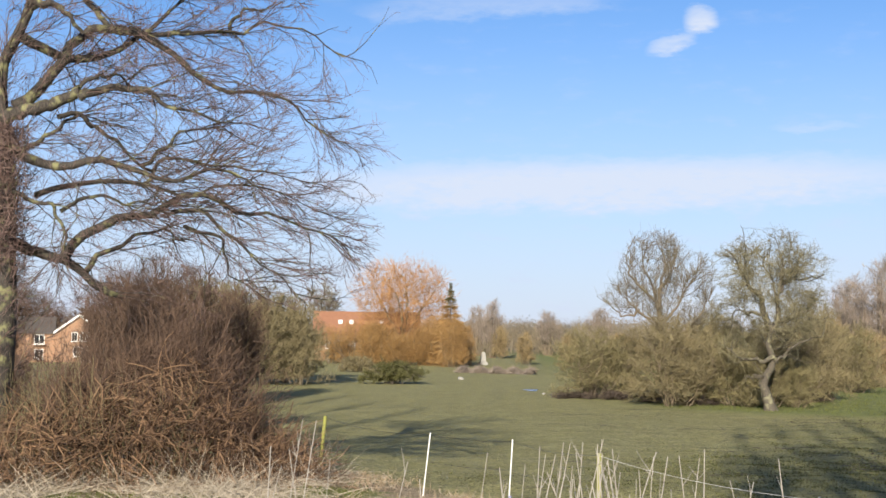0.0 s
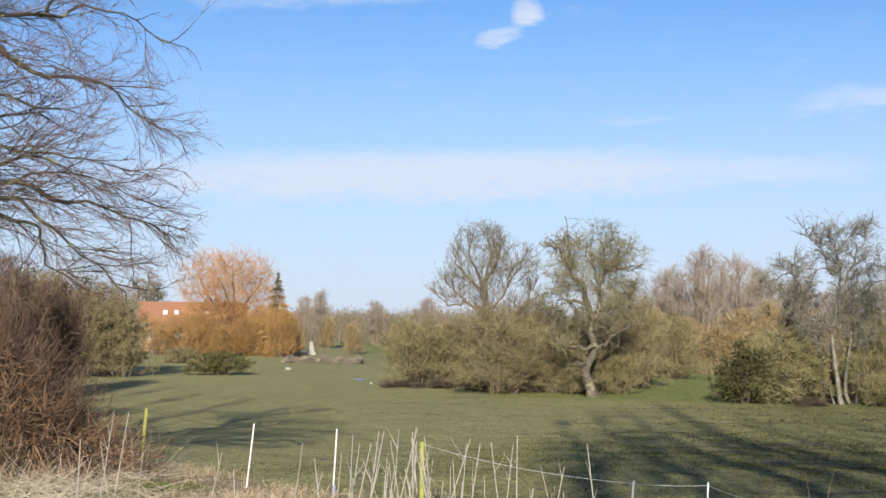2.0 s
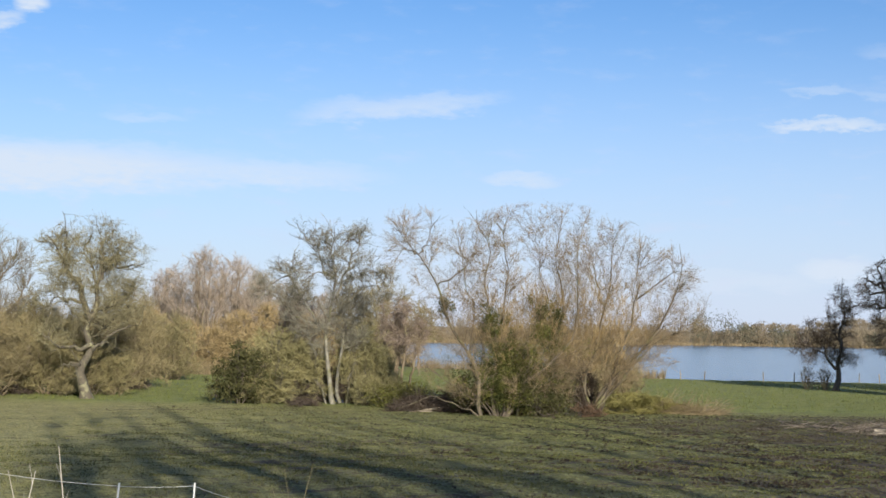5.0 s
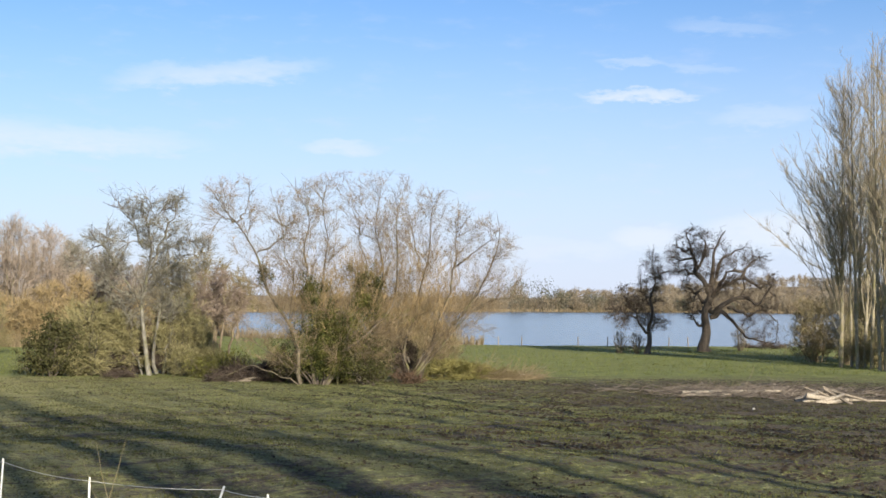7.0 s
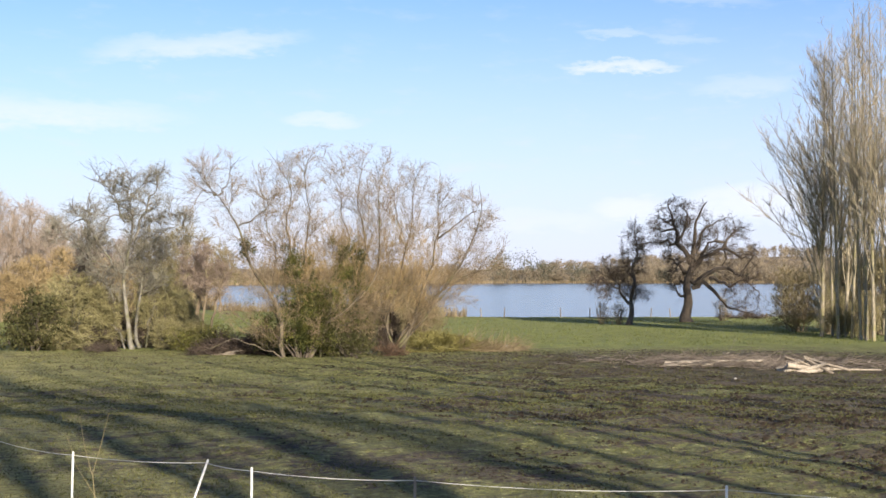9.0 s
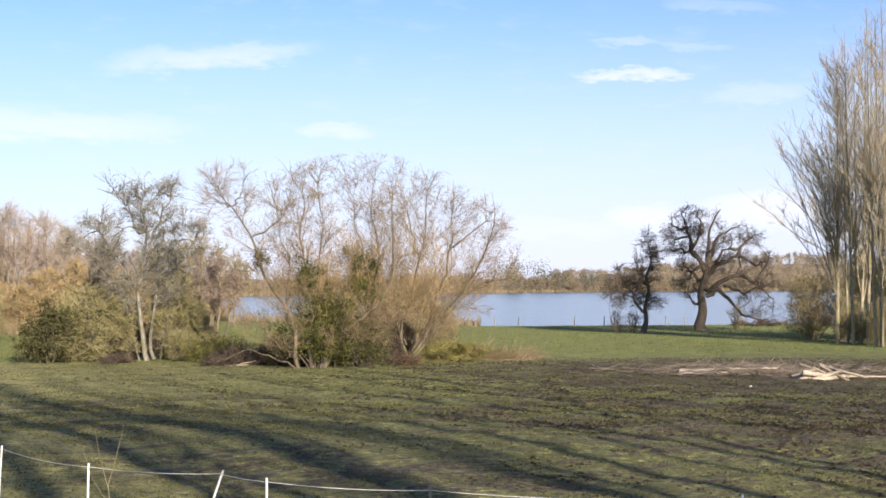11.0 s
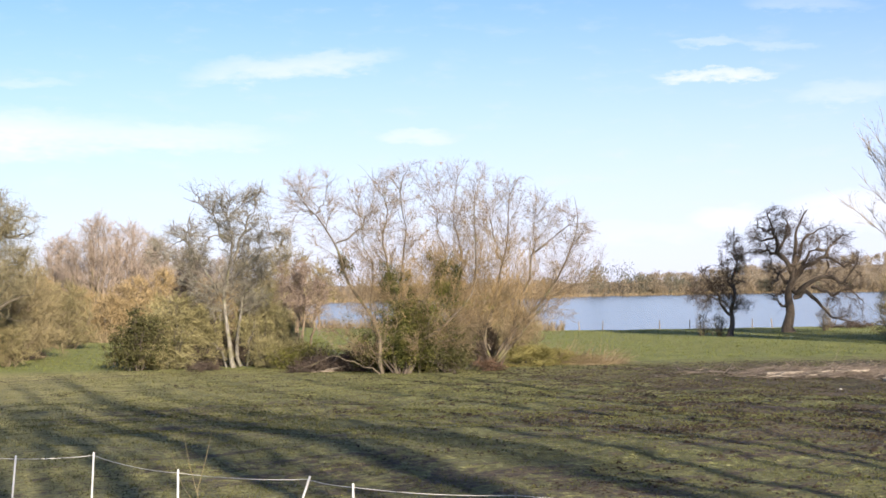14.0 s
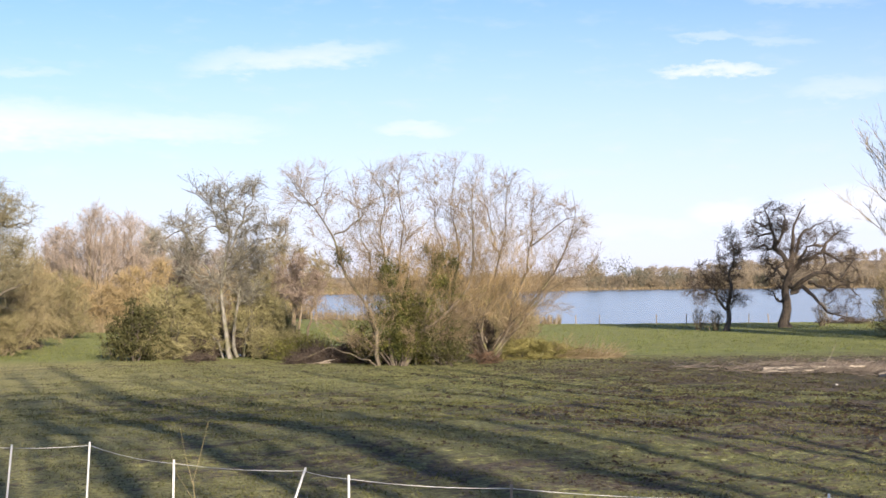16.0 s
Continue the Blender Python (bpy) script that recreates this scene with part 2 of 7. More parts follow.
def water_material():
    m, k = material("lake_water")
    pos = k.node("ShaderNodeNewGeometry").outputs["Position"]
    mp = k.node("ShaderNodeMapping", {"Vector": pos, "Scale": (0.5, 1.2, 1)}).outputs[0]
    n = k.noise(mp, 1.6, 4.0, 0.6)
    finish(k, (0.05, 0.075, 0.12), 0.16, n, 0.35, 0.10, IOR=1.33)
    return m


def brick_material(name, a, b):
    m, k = material(name)
    pos = k.node("ShaderNodeTexCoord").outputs["Object"]
    mp = k.node("ShaderNodeMapping", {"Vector": pos, "Rotation": (radians(90), 0, 0)}).outputs[0]
    br = k.node("ShaderNodeTexBrick", {"Vector": mp, "Color1": (*a, 1), "Color2": (*b, 1), "Mortar": (0.34, 0.26, 0.19, 1), "Scale": 1.0,
                                        "Mortar Size": 0.012, "Brick Width": 0.225, "Row Height": 0.075})
    c = k.mix(k.math("MULTIPLY", k.noise(pos, 1.2, 4.0), 0.4), br.outputs[0], b)
    finish(k, c, 0.85, br.outputs["Fac"], 0.3, 0.01)
    return m


MEADOW, WATER = ground_material(), water_material()
BARK_GREY = bark_material("grey_bark", (0.10, 0.075, 0.05), (0.24, 0.19, 0.13), (0.20, 0.18, 0.09), 0.4)
BARK_DARK = bark_material("dark_bark", (0.055, 0.045, 0.038), (0.15, 0.122, 0.10))
BARK_OAK = bark_material("oak_bark", (0.030, 0.025, 0.021), (0.115, 0.090, 0.068))
BARK_PALE = bark_material("pale_bark", (0.085, 0.080, 0.068), (0.265, 0.25, 0.215), (0.13, 0.125, 0.06), 0.5)
BARK_POPLAR = bark_material("poplar_bark", (0.13, 0.115, 0.085), (0.38, 0.335, 0.25), (0.24, 0.22, 0.10), 0.45)
BARK_LICHEN = bark_material("lichen_bark", (0.040, 0.034, 0.027), (0.135, 0.115, 0.088), (0.23, 0.22, 0.135), 0.42, 6.0)
BARK_WILLOW = bark_material("willow_bark", (0.060, 0.049, 0.037), (0.18, 0.148, 0.108), (0.15, 0.145, 0.06), 0.4)
BARK_BEECH = bark_material("mossy_beech_bark", (0.026, 0.023, 0.021), (0.080, 0.068, 0.056), (0.24, 0.24, 0.115), 0.4, 9.0)
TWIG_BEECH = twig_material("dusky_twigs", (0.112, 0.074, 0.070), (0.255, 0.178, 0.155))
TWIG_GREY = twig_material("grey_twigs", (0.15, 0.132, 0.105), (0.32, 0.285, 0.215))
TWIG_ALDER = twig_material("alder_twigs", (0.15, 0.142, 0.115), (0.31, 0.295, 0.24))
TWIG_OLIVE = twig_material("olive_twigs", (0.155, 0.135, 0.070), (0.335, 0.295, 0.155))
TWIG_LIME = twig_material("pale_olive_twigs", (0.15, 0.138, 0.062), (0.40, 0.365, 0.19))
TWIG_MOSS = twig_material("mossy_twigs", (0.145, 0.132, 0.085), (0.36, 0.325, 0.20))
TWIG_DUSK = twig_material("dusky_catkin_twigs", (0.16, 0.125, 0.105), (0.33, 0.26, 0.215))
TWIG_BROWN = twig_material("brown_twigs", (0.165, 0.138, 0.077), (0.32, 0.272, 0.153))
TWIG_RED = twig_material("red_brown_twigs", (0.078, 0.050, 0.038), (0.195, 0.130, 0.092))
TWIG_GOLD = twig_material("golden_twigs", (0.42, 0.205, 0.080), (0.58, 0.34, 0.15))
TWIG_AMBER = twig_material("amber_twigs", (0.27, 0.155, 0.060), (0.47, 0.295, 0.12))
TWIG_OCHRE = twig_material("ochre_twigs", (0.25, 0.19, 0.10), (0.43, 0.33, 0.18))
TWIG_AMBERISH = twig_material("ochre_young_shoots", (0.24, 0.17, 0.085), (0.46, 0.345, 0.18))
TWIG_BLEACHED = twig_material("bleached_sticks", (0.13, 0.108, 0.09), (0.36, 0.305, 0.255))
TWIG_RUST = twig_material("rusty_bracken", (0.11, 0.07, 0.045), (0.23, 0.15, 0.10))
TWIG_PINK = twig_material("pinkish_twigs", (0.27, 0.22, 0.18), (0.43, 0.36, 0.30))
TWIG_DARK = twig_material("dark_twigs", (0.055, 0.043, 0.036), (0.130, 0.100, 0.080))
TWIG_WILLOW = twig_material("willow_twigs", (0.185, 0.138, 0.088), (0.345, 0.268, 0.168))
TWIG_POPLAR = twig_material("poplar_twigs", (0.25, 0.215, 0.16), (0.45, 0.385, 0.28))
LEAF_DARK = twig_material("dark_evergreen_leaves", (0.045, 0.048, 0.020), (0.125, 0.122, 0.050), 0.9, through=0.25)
LEAF_FIR = twig_material("fir_needles", (0.07, 0.078, 0.03), (0.18, 0.16, 0.055), 0.7, through=0.25)
LEAF_IVY = twig_material("ivy_leaves", (0.030, 0.038, 0.012), (0.098, 0.112, 0.035), 0.8, through=0.25)
LEAF_OLIVE = twig_material("olive_evergreen_leaves", (0.075, 0.078, 0.032), (0.19, 0.185, 0.075), 0.7, through=0.25)
LEAF_YELLOW = twig_material("yellow_green_leaves", (0.085, 0.090, 0.022), (0.22, 0.215, 0.060), 0.7, through=0.25)
STRAW = twig_material("dry_straw", (0.38, 0.32, 0.245), (0.68, 0.605, 0.49), through=0.25)
REEDS = twig_material("bleached_reeds", (0.22, 0.17, 0.10), (0.36, 0.29, 0.18), through=0.25)
STRAW_RED = twig_material("reddish_dry_grass", (0.36, 0.255, 0.16), (0.62, 0.48, 0.33), through=0.25)
TURF = twig_material("turf_blades", (0.052, 0.057, 0.020), (0.130, 0.135, 0.048), through=0.25)
GREENBLADE = twig_material("fresh_green_blades", (0.085, 0.110, 0.025), (0.165, 0.185, 0.052), through=0.25)
CLOD = twig_material("dark_clods", (0.020, 0.015, 0.011), (0.070, 0.052, 0.035), 0.9)
STALK = twig_material("dead_stalks", (0.34, 0.305, 0.27), (0.57, 0.535, 0.48))
CANE = twig_material("bramble_canes", (0.065, 0.038, 0.026), (0.47, 0.30, 0.18))
# far trees are coloured paler, which stands in for haze over the distance
HAZY_FARWOOD = thin_material("far_woodland", (0.26, 0.22, 0.16), (0.41, 0.345, 0.25))
HAZY_FARDARK = thin_material("far_evergreens", (0.145, 0.15, 0.115), (0.23, 0.225, 0.16))
TWIG_BRASH = twig_material("cut_willow_twigs", (0.15, 0.14, 0.045), (0.32, 0.29, 0.11))
WHITE = plain_material("white_plastic", (0.78, 0.78, 0.76), (0.84, 0.84, 0.82), 0.4)
ROPE = plain_material("fence_rope", (0.62, 0.62, 0.60), (0.75, 0.75, 0.74), 0.6)
MOSSPOST = plain_material("mossy_wood", (0.20, 0.21, 0.05), (0.34, 0.34, 0.09), 0.85, 14.0, 0.5)
OLDWOOD = plain_material("weathered_wood", (0.16, 0.13, 0.10), (0.30, 0.26, 0.21), 0.85, 10.0, 0.5)
CUTWOOD = plain_material("bare_cut_wood", (0.19, 0.16, 0.125), (0.50, 0.44, 0.36), 0.75, 8.0, 0.4)
STONE = plain_material("pale_stone", (0.27, 0.26, 0.235), (0.42, 0.405, 0.37), 0.85, 5.0, 0.5)
PAINT = plain_material("white_paint", (0.76, 0.75, 0.72), (0.82, 0.81, 0.79), 0.5)
ROOF_ORANGE = plain_material("orange_roof_tiles", (0.23, 0.105, 0.062), (0.34, 0.175, 0.105), 0.8, 4.0, 0.4)
ROOF_DARK = plain_material("dark_roof_tiles", (0.075, 0.065, 0.06), (0.13, 0.115, 0.105), 0.7, 4.0, 0.4)
BRICK = brick_material("orange_brick", (0.27, 0.135, 0.075), (0.36, 0.20, 0.115))
SLEEVE = plain_material("faded_blue_sleeve", (0.20, 0.20, 0.30), (0.30, 0.30, 0.40), 0.6)
SASH = plain_material("black_wire", (0.03, 0.03, 0.03), (0.05, 0.05, 0.05), 0.5)


def glass_material():
    m, k = material("window_glass")
    finish(k, (0.03, 0.035, 0.04), 0.05)
    return m


GLASS = glass_material()


# ---- tools for building ----
def spot(bearing, dist):
    """The place at a bearing (degrees clockwise from +y) and a distance from the bank."""
    return dist * math.sin(radians(bearing)), dist * math.cos(radians(bearing))


def smooth(lo, hi, v):
    u = np.clip((v - lo) / (hi - lo), 0, 1)
    return u * u * (3 - 2 * u)


def shore_near(b):
    return np.interp(b, [15, 22, 27, 33, 38, 46, 52, 60, 75, 90], [250, 215, 182, 165, 157, 163, 172, 180, 190, 260])


def shore_far(b):
    return np.interp(b, [15, 20, 24, 28, 36, 39, 50, 60, 90], [270, 330, 470, 560, 640, 700, 790, 800, 700])


def lumps(x, y, size, seed):
    """Smooth random lumps of about the given size, between -1 and 1."""
    u, v = x / size, y / size
    i, j = np.floor(u).astype(np.int64), np.floor(v).astype(np.int64)
    fu, fv = u - i, v - j
    fu, fv = fu * fu * (3 - 2 * fu), fv * fv * (3 - 2 * fv)

    def pick(p, q):
        h = (p * 374761393 + q * 668265263 + seed * 144269) & 0x7FFFFFFF
        h = ((h ^ (h >> 13)) * 1274126177) & 0x7FFFFFFF
        return (h ^ (h >> 16)) % 2048 / 1023.5 - 1

    return (pick(i, j) * (1 - fu) + pick(i + 1, j) * fu) * (1 - fv) + (pick(i, j + 1) * (1 - fu) + pick(i + 1, j + 1) * fu) * fv


def terrain(x, y):
    x, y = np.asarray(x, float), np.asarray(y, float)
    k = 0.5 + 0.5 * smooth(0, 15, y)
    r = np.hypot(x * k, np.maximum(y, 0))
    z = np.interp(r, [0, 3, 8, 13, 28, 45, 62, 80, 100], [3.35, 3.3, 2.5, 2.0, 1.95, 0.95, 0.3, 0.06, 0.0])
    d, b = np.hypot(x, y), np.degrees(np.arctan2(x, y))
    # far hills
    z = z + 26 * smooth(900, 1700, d) * (0.35 + 0.65 * smooth(41, 50, b))
    # the lake's bed
    inside = smooth(0, 9, d - shore_near(b)) * smooth(0, 12, shore_far(b) - d) * smooth(17, 20, b) * smooth(88, 80, b)
    z = z - 1.4 * inside
    # the ditch behind the clump of willows
    z = z - 0.35 * smooth(5, 0, np.abs(d - (95 - 0.25 * (b - 30)))) * smooth(20, 24, b) * smooth(35, 31, b)
    # hummocks
    near = smooth(140, 40, d)
    z = z + near * (0.05 * np.sin(0.9 * x + 0.4 * y) * np.sin(0.5 * y - 0.35 * x + 1) + 0.03 * np.sin(2.1 * x - 1.3 * y) * np.sin(1.7 * y + 0.8 * x))
    rough = smooth(100, 70, d) * smooth(13, 15, x * 0.875 + y * 0.484)
    worn = 0.35 + 0.65 * smooth(3, 28, x)
    z = z + rough * worn * (0.040 * lumps(x, y, 1.3, 1) + 0.030 * lumps(x + 0.3 * y, y, 0.62, 2) + 0.020 * lumps(x, y, 0.34, 3))
    return z


def height(x, y):
    return float(terrain(x, y))


def mesh_of(name, verts, faces, mat, smooth_shade=False):
    """A mesh from arrays of corners and of faces that all have the same number of corners."""
    verts, faces = np.asarray(verts, np.float32), np.asarray(faces, np.int32)
    me = bpy.data.meshes.new(name)
    me.vertices.add(len(verts))
    me.vertices.foreach_set("co", verts.ravel())
    me.loops.add(faces.size)
    me.loops.foreach_set("vertex_index", faces.ravel())
    me.polygons.add(len(faces))
    me.polygons.foreach_set("loop_start", np.arange(len(faces), dtype=np.int32) * faces.shape[1])
    if smooth_shade:
        me.polygons.foreach_set("use_smooth", np.ones(len(faces), bool))
    me.update(calc_edges=True)
    me.materials.append(mat)
    return me


def part_of(name, me, parent, label=""):
    ob = new(name, me)
    ob.parent = parent
    return tagged(ob, label)


def part(name, bm, mat, parent, label=""):
    me = bpy.data.meshes.new(name)
    bm.to_mesh(me)
    bm.free()
    me.materials.append(mat)
    return part_of(name, me, parent, label)


def join(pieces):
    """Join (verts, faces) pairs."""
    vs, fs, n = [], [], 0
    for v, f in pieces:
        if len(v):
            vs.append(v)
            fs.append(f + n)
            n += len(v)
    return np.concatenate(vs), np.concatenate(fs)


def unit(v):
    return v / np.maximum(np.linalg.norm(v, axis=-1, keepdims=True), 1e-9)


def rods(chains, radii, sides=3):
    """Many tapered rods at once. chains: (n, k, 3) points; radii: (n, k)."""
    n, k, _ = chains.shape
    d = unit(chains[:, -1] - chains[:, 0])
    ref = np.where(np.abs(d[:, 2:3]) > 0.9, [[1.0, 0, 0]], [[0, 0, 1.0]])
    u = unit(np.cross(d, ref))
    w = np.cross(d, u)
    a = np.arange(sides) * 2 * np.pi / sides
    ring = np.cos(a)[None, :, None] * u[:, None] + np.sin(a)[None, :, None] * w[:, None]
    v = chains[:, :, None] + ring[:, None] * radii[:, :, None, None]
    i = np.arange(n)[:, None, None] * k * sides
    j = np.arange(k - 1)[None, :, None] * sides
    s = np.arange(sides)[None, None, :]
    s2 = (s + 1) % sides
    f = np.stack([i + j + s, i + j + s2, i + j + sides + s2, i + j + sides + s], -1).reshape(-1, 4)
    return v.reshape(-1, 3), f


def blades(rng, chains, radii):
    """Very thin shoots as flat strips with chance facings."""
    n, k, _ = chains.shape
    d = unit(chains[:, -1] - chains[:, 0])
    u = unit(np.cross(d, rng.normal(size=(n, 3))))
    o = u[:, None] * (radii * 1.35)[:, :, None]
    v = np.stack([chains - o, chains + o], 2)
    i = (np.arange(n)[:, None] * k + np.arange(k - 1)[None]) * 2
    return v.reshape(-1, 3), np.stack([i, i + 1, i + 3, i + 2], -1).reshape(-1, 4)


def sprigs(rng, start, way, length, radius, wob=0.5, lift=0.0, seg=2, sides=3):
    """Thin curved shoots from given places and ways."""
    n = len(start)
    pts, d = [start], unit(way)
    for q in range(seg):
        d = unit(d + wob * rng.normal(size=(n, 3)) * 0.6 + np.array([0, 0, lift]))
        pts.append(pts[-1] + d * (length / seg)[:, None])
    chains = np.stack(pts, 1)
    taper = np.linspace(1, 0.3, seg + 1)[None]
    return rods(chains, radius[:, None] * taper, sides) if sides > 2 else blades(rng, chains, radius[:, None] * taper)


def shoots(rng, start, way, length, wob=0.3, lift=0.0, seg=3):
    """The points of many slightly curved shoots: (n, seg + 1, 3)."""
    n, d, pts = len(start), unit(way), [start]
    for q in range(seg):
        d = unit(d + wob * 0.6 * rng.normal(size=(n, 3)) + np.array([0, 0, lift]))
        pts.append(pts[-1] + d * (length / seg)[:, None])
    return np.stack(pts, 1)


def beside(rng, chains, n, spread=0.75):
    """Places along given shoots, and ways that leave them at an angle."""
    size = np.linalg.norm(chains[:, -1] - chains[:, 0], axis=1)
    i, s = rng.choice(len(chains), n, p=size / size.sum()), rng.integers(0, chains.shape[1] - 1, n)
    f = rng.uniform(0, 1, (n, 1))
    a, b = chains[i, s], chains[i, s + 1]
    return a * (1 - f) + b * f, unit(unit(b - a) + spread * unit(rng.normal(size=(n, 3))))


def leaves(rng, centre, size, flat=0.0):
    """A small folded leaf spray (one quad) at each place."""
    n = len(centre)
    a = unit(rng.normal(size=(n, 3)))
    b = unit(np.cross(a, rng.normal(size=(n, 3))))
    s = (size * rng.uniform(0.6, 1.3, n))[:, None]
    v = np.stack([centre - a * s, centre - b * s * 0.5, centre + a * s, centre + b * s * 0.5], 1)
    return v.reshape(-1, 3), np.arange(4 * n).reshape(n, 4)


def in_lobes(rng, lobes, density):
    """Random places inside ellipsoids (cx, cy, cz, rx, ry, rz), more of them near the skin."""
    out = []
    for cx, cy, cz, rx, ry, rz in lobes:
        n = max(int(3 * density * 4.19 * rx * ry * rz), 30)
        p = unit(rng.normal(size=(n, 3))) * rng.uniform(0, 1, (n, 1)) ** 0.42
        out.append(p * [rx, ry, rz] + [cx, cy, cz])
    p = np.concatenate(out)
    return p[p[:, 2] > 0.25]


def colonize(rng, stems, aims, step, reach, kill, bias=(0, 0, 0), jit=0.25, rounds=90, gnarl=0.10):
    """Grow branches from stems (lists of points) towards aims. Returns places and parents."""
    pos, par = [], []
    for stem in stems:
        last = -1
        pts = [np.array(p, float) for p in stem]
        if pos:
            dist = [np.linalg.norm(pts[0] - q) for q in pos]
            if min(dist) < 0.6:
                last = int(np.argmin(dist))
        for a, b in zip(pts, pts[1:]):
            m = max(int(np.linalg.norm(b - a) / step), 1)
            for q in range(m):
                if q == 0 and last == -1:
                    pos.append(a)
                    par.append(-1)
                    last = len(pos) - 1
                c = a + (b - a) * (q + 1) / m + rng.normal(size=3) * step * gnarl
                pos.append(c)
                par.append(last)
                last = len(pos) - 1
    P = np.zeros((30000, 3))
    n = len(pos)
    P[:n] = pos
    kids = np.zeros(30000, int)
    aims = aims.copy()
    nd, ni = np.full(len(aims), 1e9), np.zeros(len(aims), int)
    fresh = (0, n)
    bias = np.array(bias, float)
    for turn in range(rounds):
        for lo in range(fresh[0], fresh[1], 400):
            hi = min(lo + 400, fresh[1])
            dd = np.linalg.norm(aims[:, None] - P[None, lo:hi], axis=2)
            j = dd.argmin(1)
            m = dd[np.arange(len(aims)), j]
            better = m < nd
            nd[better], ni[better] = m[better], j[better] + lo
        keep = nd > kill
        aims, nd, ni = aims[keep], nd[keep], ni[keep]
        act = nd < reach
        if not act.any():
            break
        acc = np.zeros((n, 3))
        np.add.at(acc, ni[act], unit(aims[act] - P[ni[act]]))
        src = np.unique(ni[act])
        src = src[kids[src] < 3]
        if not len(src) or n + len(src) > 29900:
            break
        way = unit(unit(acc[src]) + bias + jit * rng.normal(size=(len(src), 3)))
        P[n:n + len(src)] = P[src] + way * step
        par.extend(src.tolist())
        kids[src] += 1
        fresh = (n, n + len(src))
        n += len(src)
    return P[:n].copy(), np.array(par)


def thicken(par, base, power=2.3, least=0.006):
    n = len(par)
    r = np.zeros(n)
    has = np.zeros(n, bool)
    has[par[par >= 0]] = True
    r[~has] = 1.0
    for i in range(n - 1, -1, -1):
        if has[i]:
            r[i] = r[i] ** (1 / power)
        if par[i] >= 0:
            r[par[i]] += r[i] ** power
    roots = par < 0
    r = r / r[roots].max()
    e = min(max(math.log(least / base) / math.log(r.min()), 0.8), 1.9)
    return np.maximum(base * r ** e, least)


def wood_meshes(P, par, R, thick=0.045, flare=0.0, flat=False):
    """Thick limbs as smooth tubes, thin ones as light rods."""
    n = len(P)
    order = {}
    for i in range(n):
        order.setdefault(par[i], []).append(i)
    heavy, light = [], []
    starts = [(i, -1) for i in order.get(-1, [])]
    while starts:
        i, frm = starts.pop()
        chain = [frm, i] if frm >= 0 else [i]
        while True:
            ch = [c for c in order.get(chain[-1], []) if R[c] > thick]
            if not ch:
                break
            ch.sort(key=lambda c: -R[c])
            starts.extend((c, chain[-1]) for c in ch[1:])
            chain.append(ch[0])
        if len(chain) > 1:
            pts, rr = P[chain], R[chain].copy()
            if frm >= 0:
                rr[0] = min(rr[0], rr[1] * 1.25)
            elif flare:
                rr = rr * (1 + flare * np.exp(-(pts[:, 2] - pts[0, 2]) / 0.5))
            sides = 9 if rr.max() > 0.2 else 7 if rr.max() > 0.09 else 5
            t = unit(np.gradient(pts, axis=0))
            ref = np.array([0, 1.0, 0.05]) if abs(t[0, 1]) < 0.8 else np.array([1.0, 0, 0])
            u = unit(np.cross(t, ref))
            w = np.cross(t, u)
            a = np.arange(sides) * 2 * np.pi / sides
            v = pts[:, None] + (np.cos(a)[None, :, None] * u[:, None] + np.sin(a)[None, :, None] * w[:, None]) * rr[:, None, None]
            j, s = np.arange(len(chain) - 1)[:, None] * sides, np.arange(sides)[None]
            s2 = (s + 1) % sides
            heavy.append((v.reshape(-1, 3), np.stack([j + s, j + s2, j + sides + s2, j + sides + s], -1).reshape(-1, 4)))
    thin = np.where((par >= 0) & (R <= thick))[0]
    if len(thin):
        p = par[thin]
        ends, girths = np.stack([P[p], P[thin]], 1), np.stack([np.minimum(R[p], R[thin] * 1.2), R[thin]], 1)
        light = blades(np.random.default_rng(n), ends, girths) if flat else rods(ends, girths, 3)
    return heavy, light


def root(name, bearing, dist, label, category, group="", sink=0.05, turn=None):
    x, y = spot(bearing, dist)
    ob = new(name)
    ob.matrix_world = pose(x, y, height(x, y) - sink, 0, 0, -bearing if turn is None else turn)
    return tagged(ob, label, category, group)


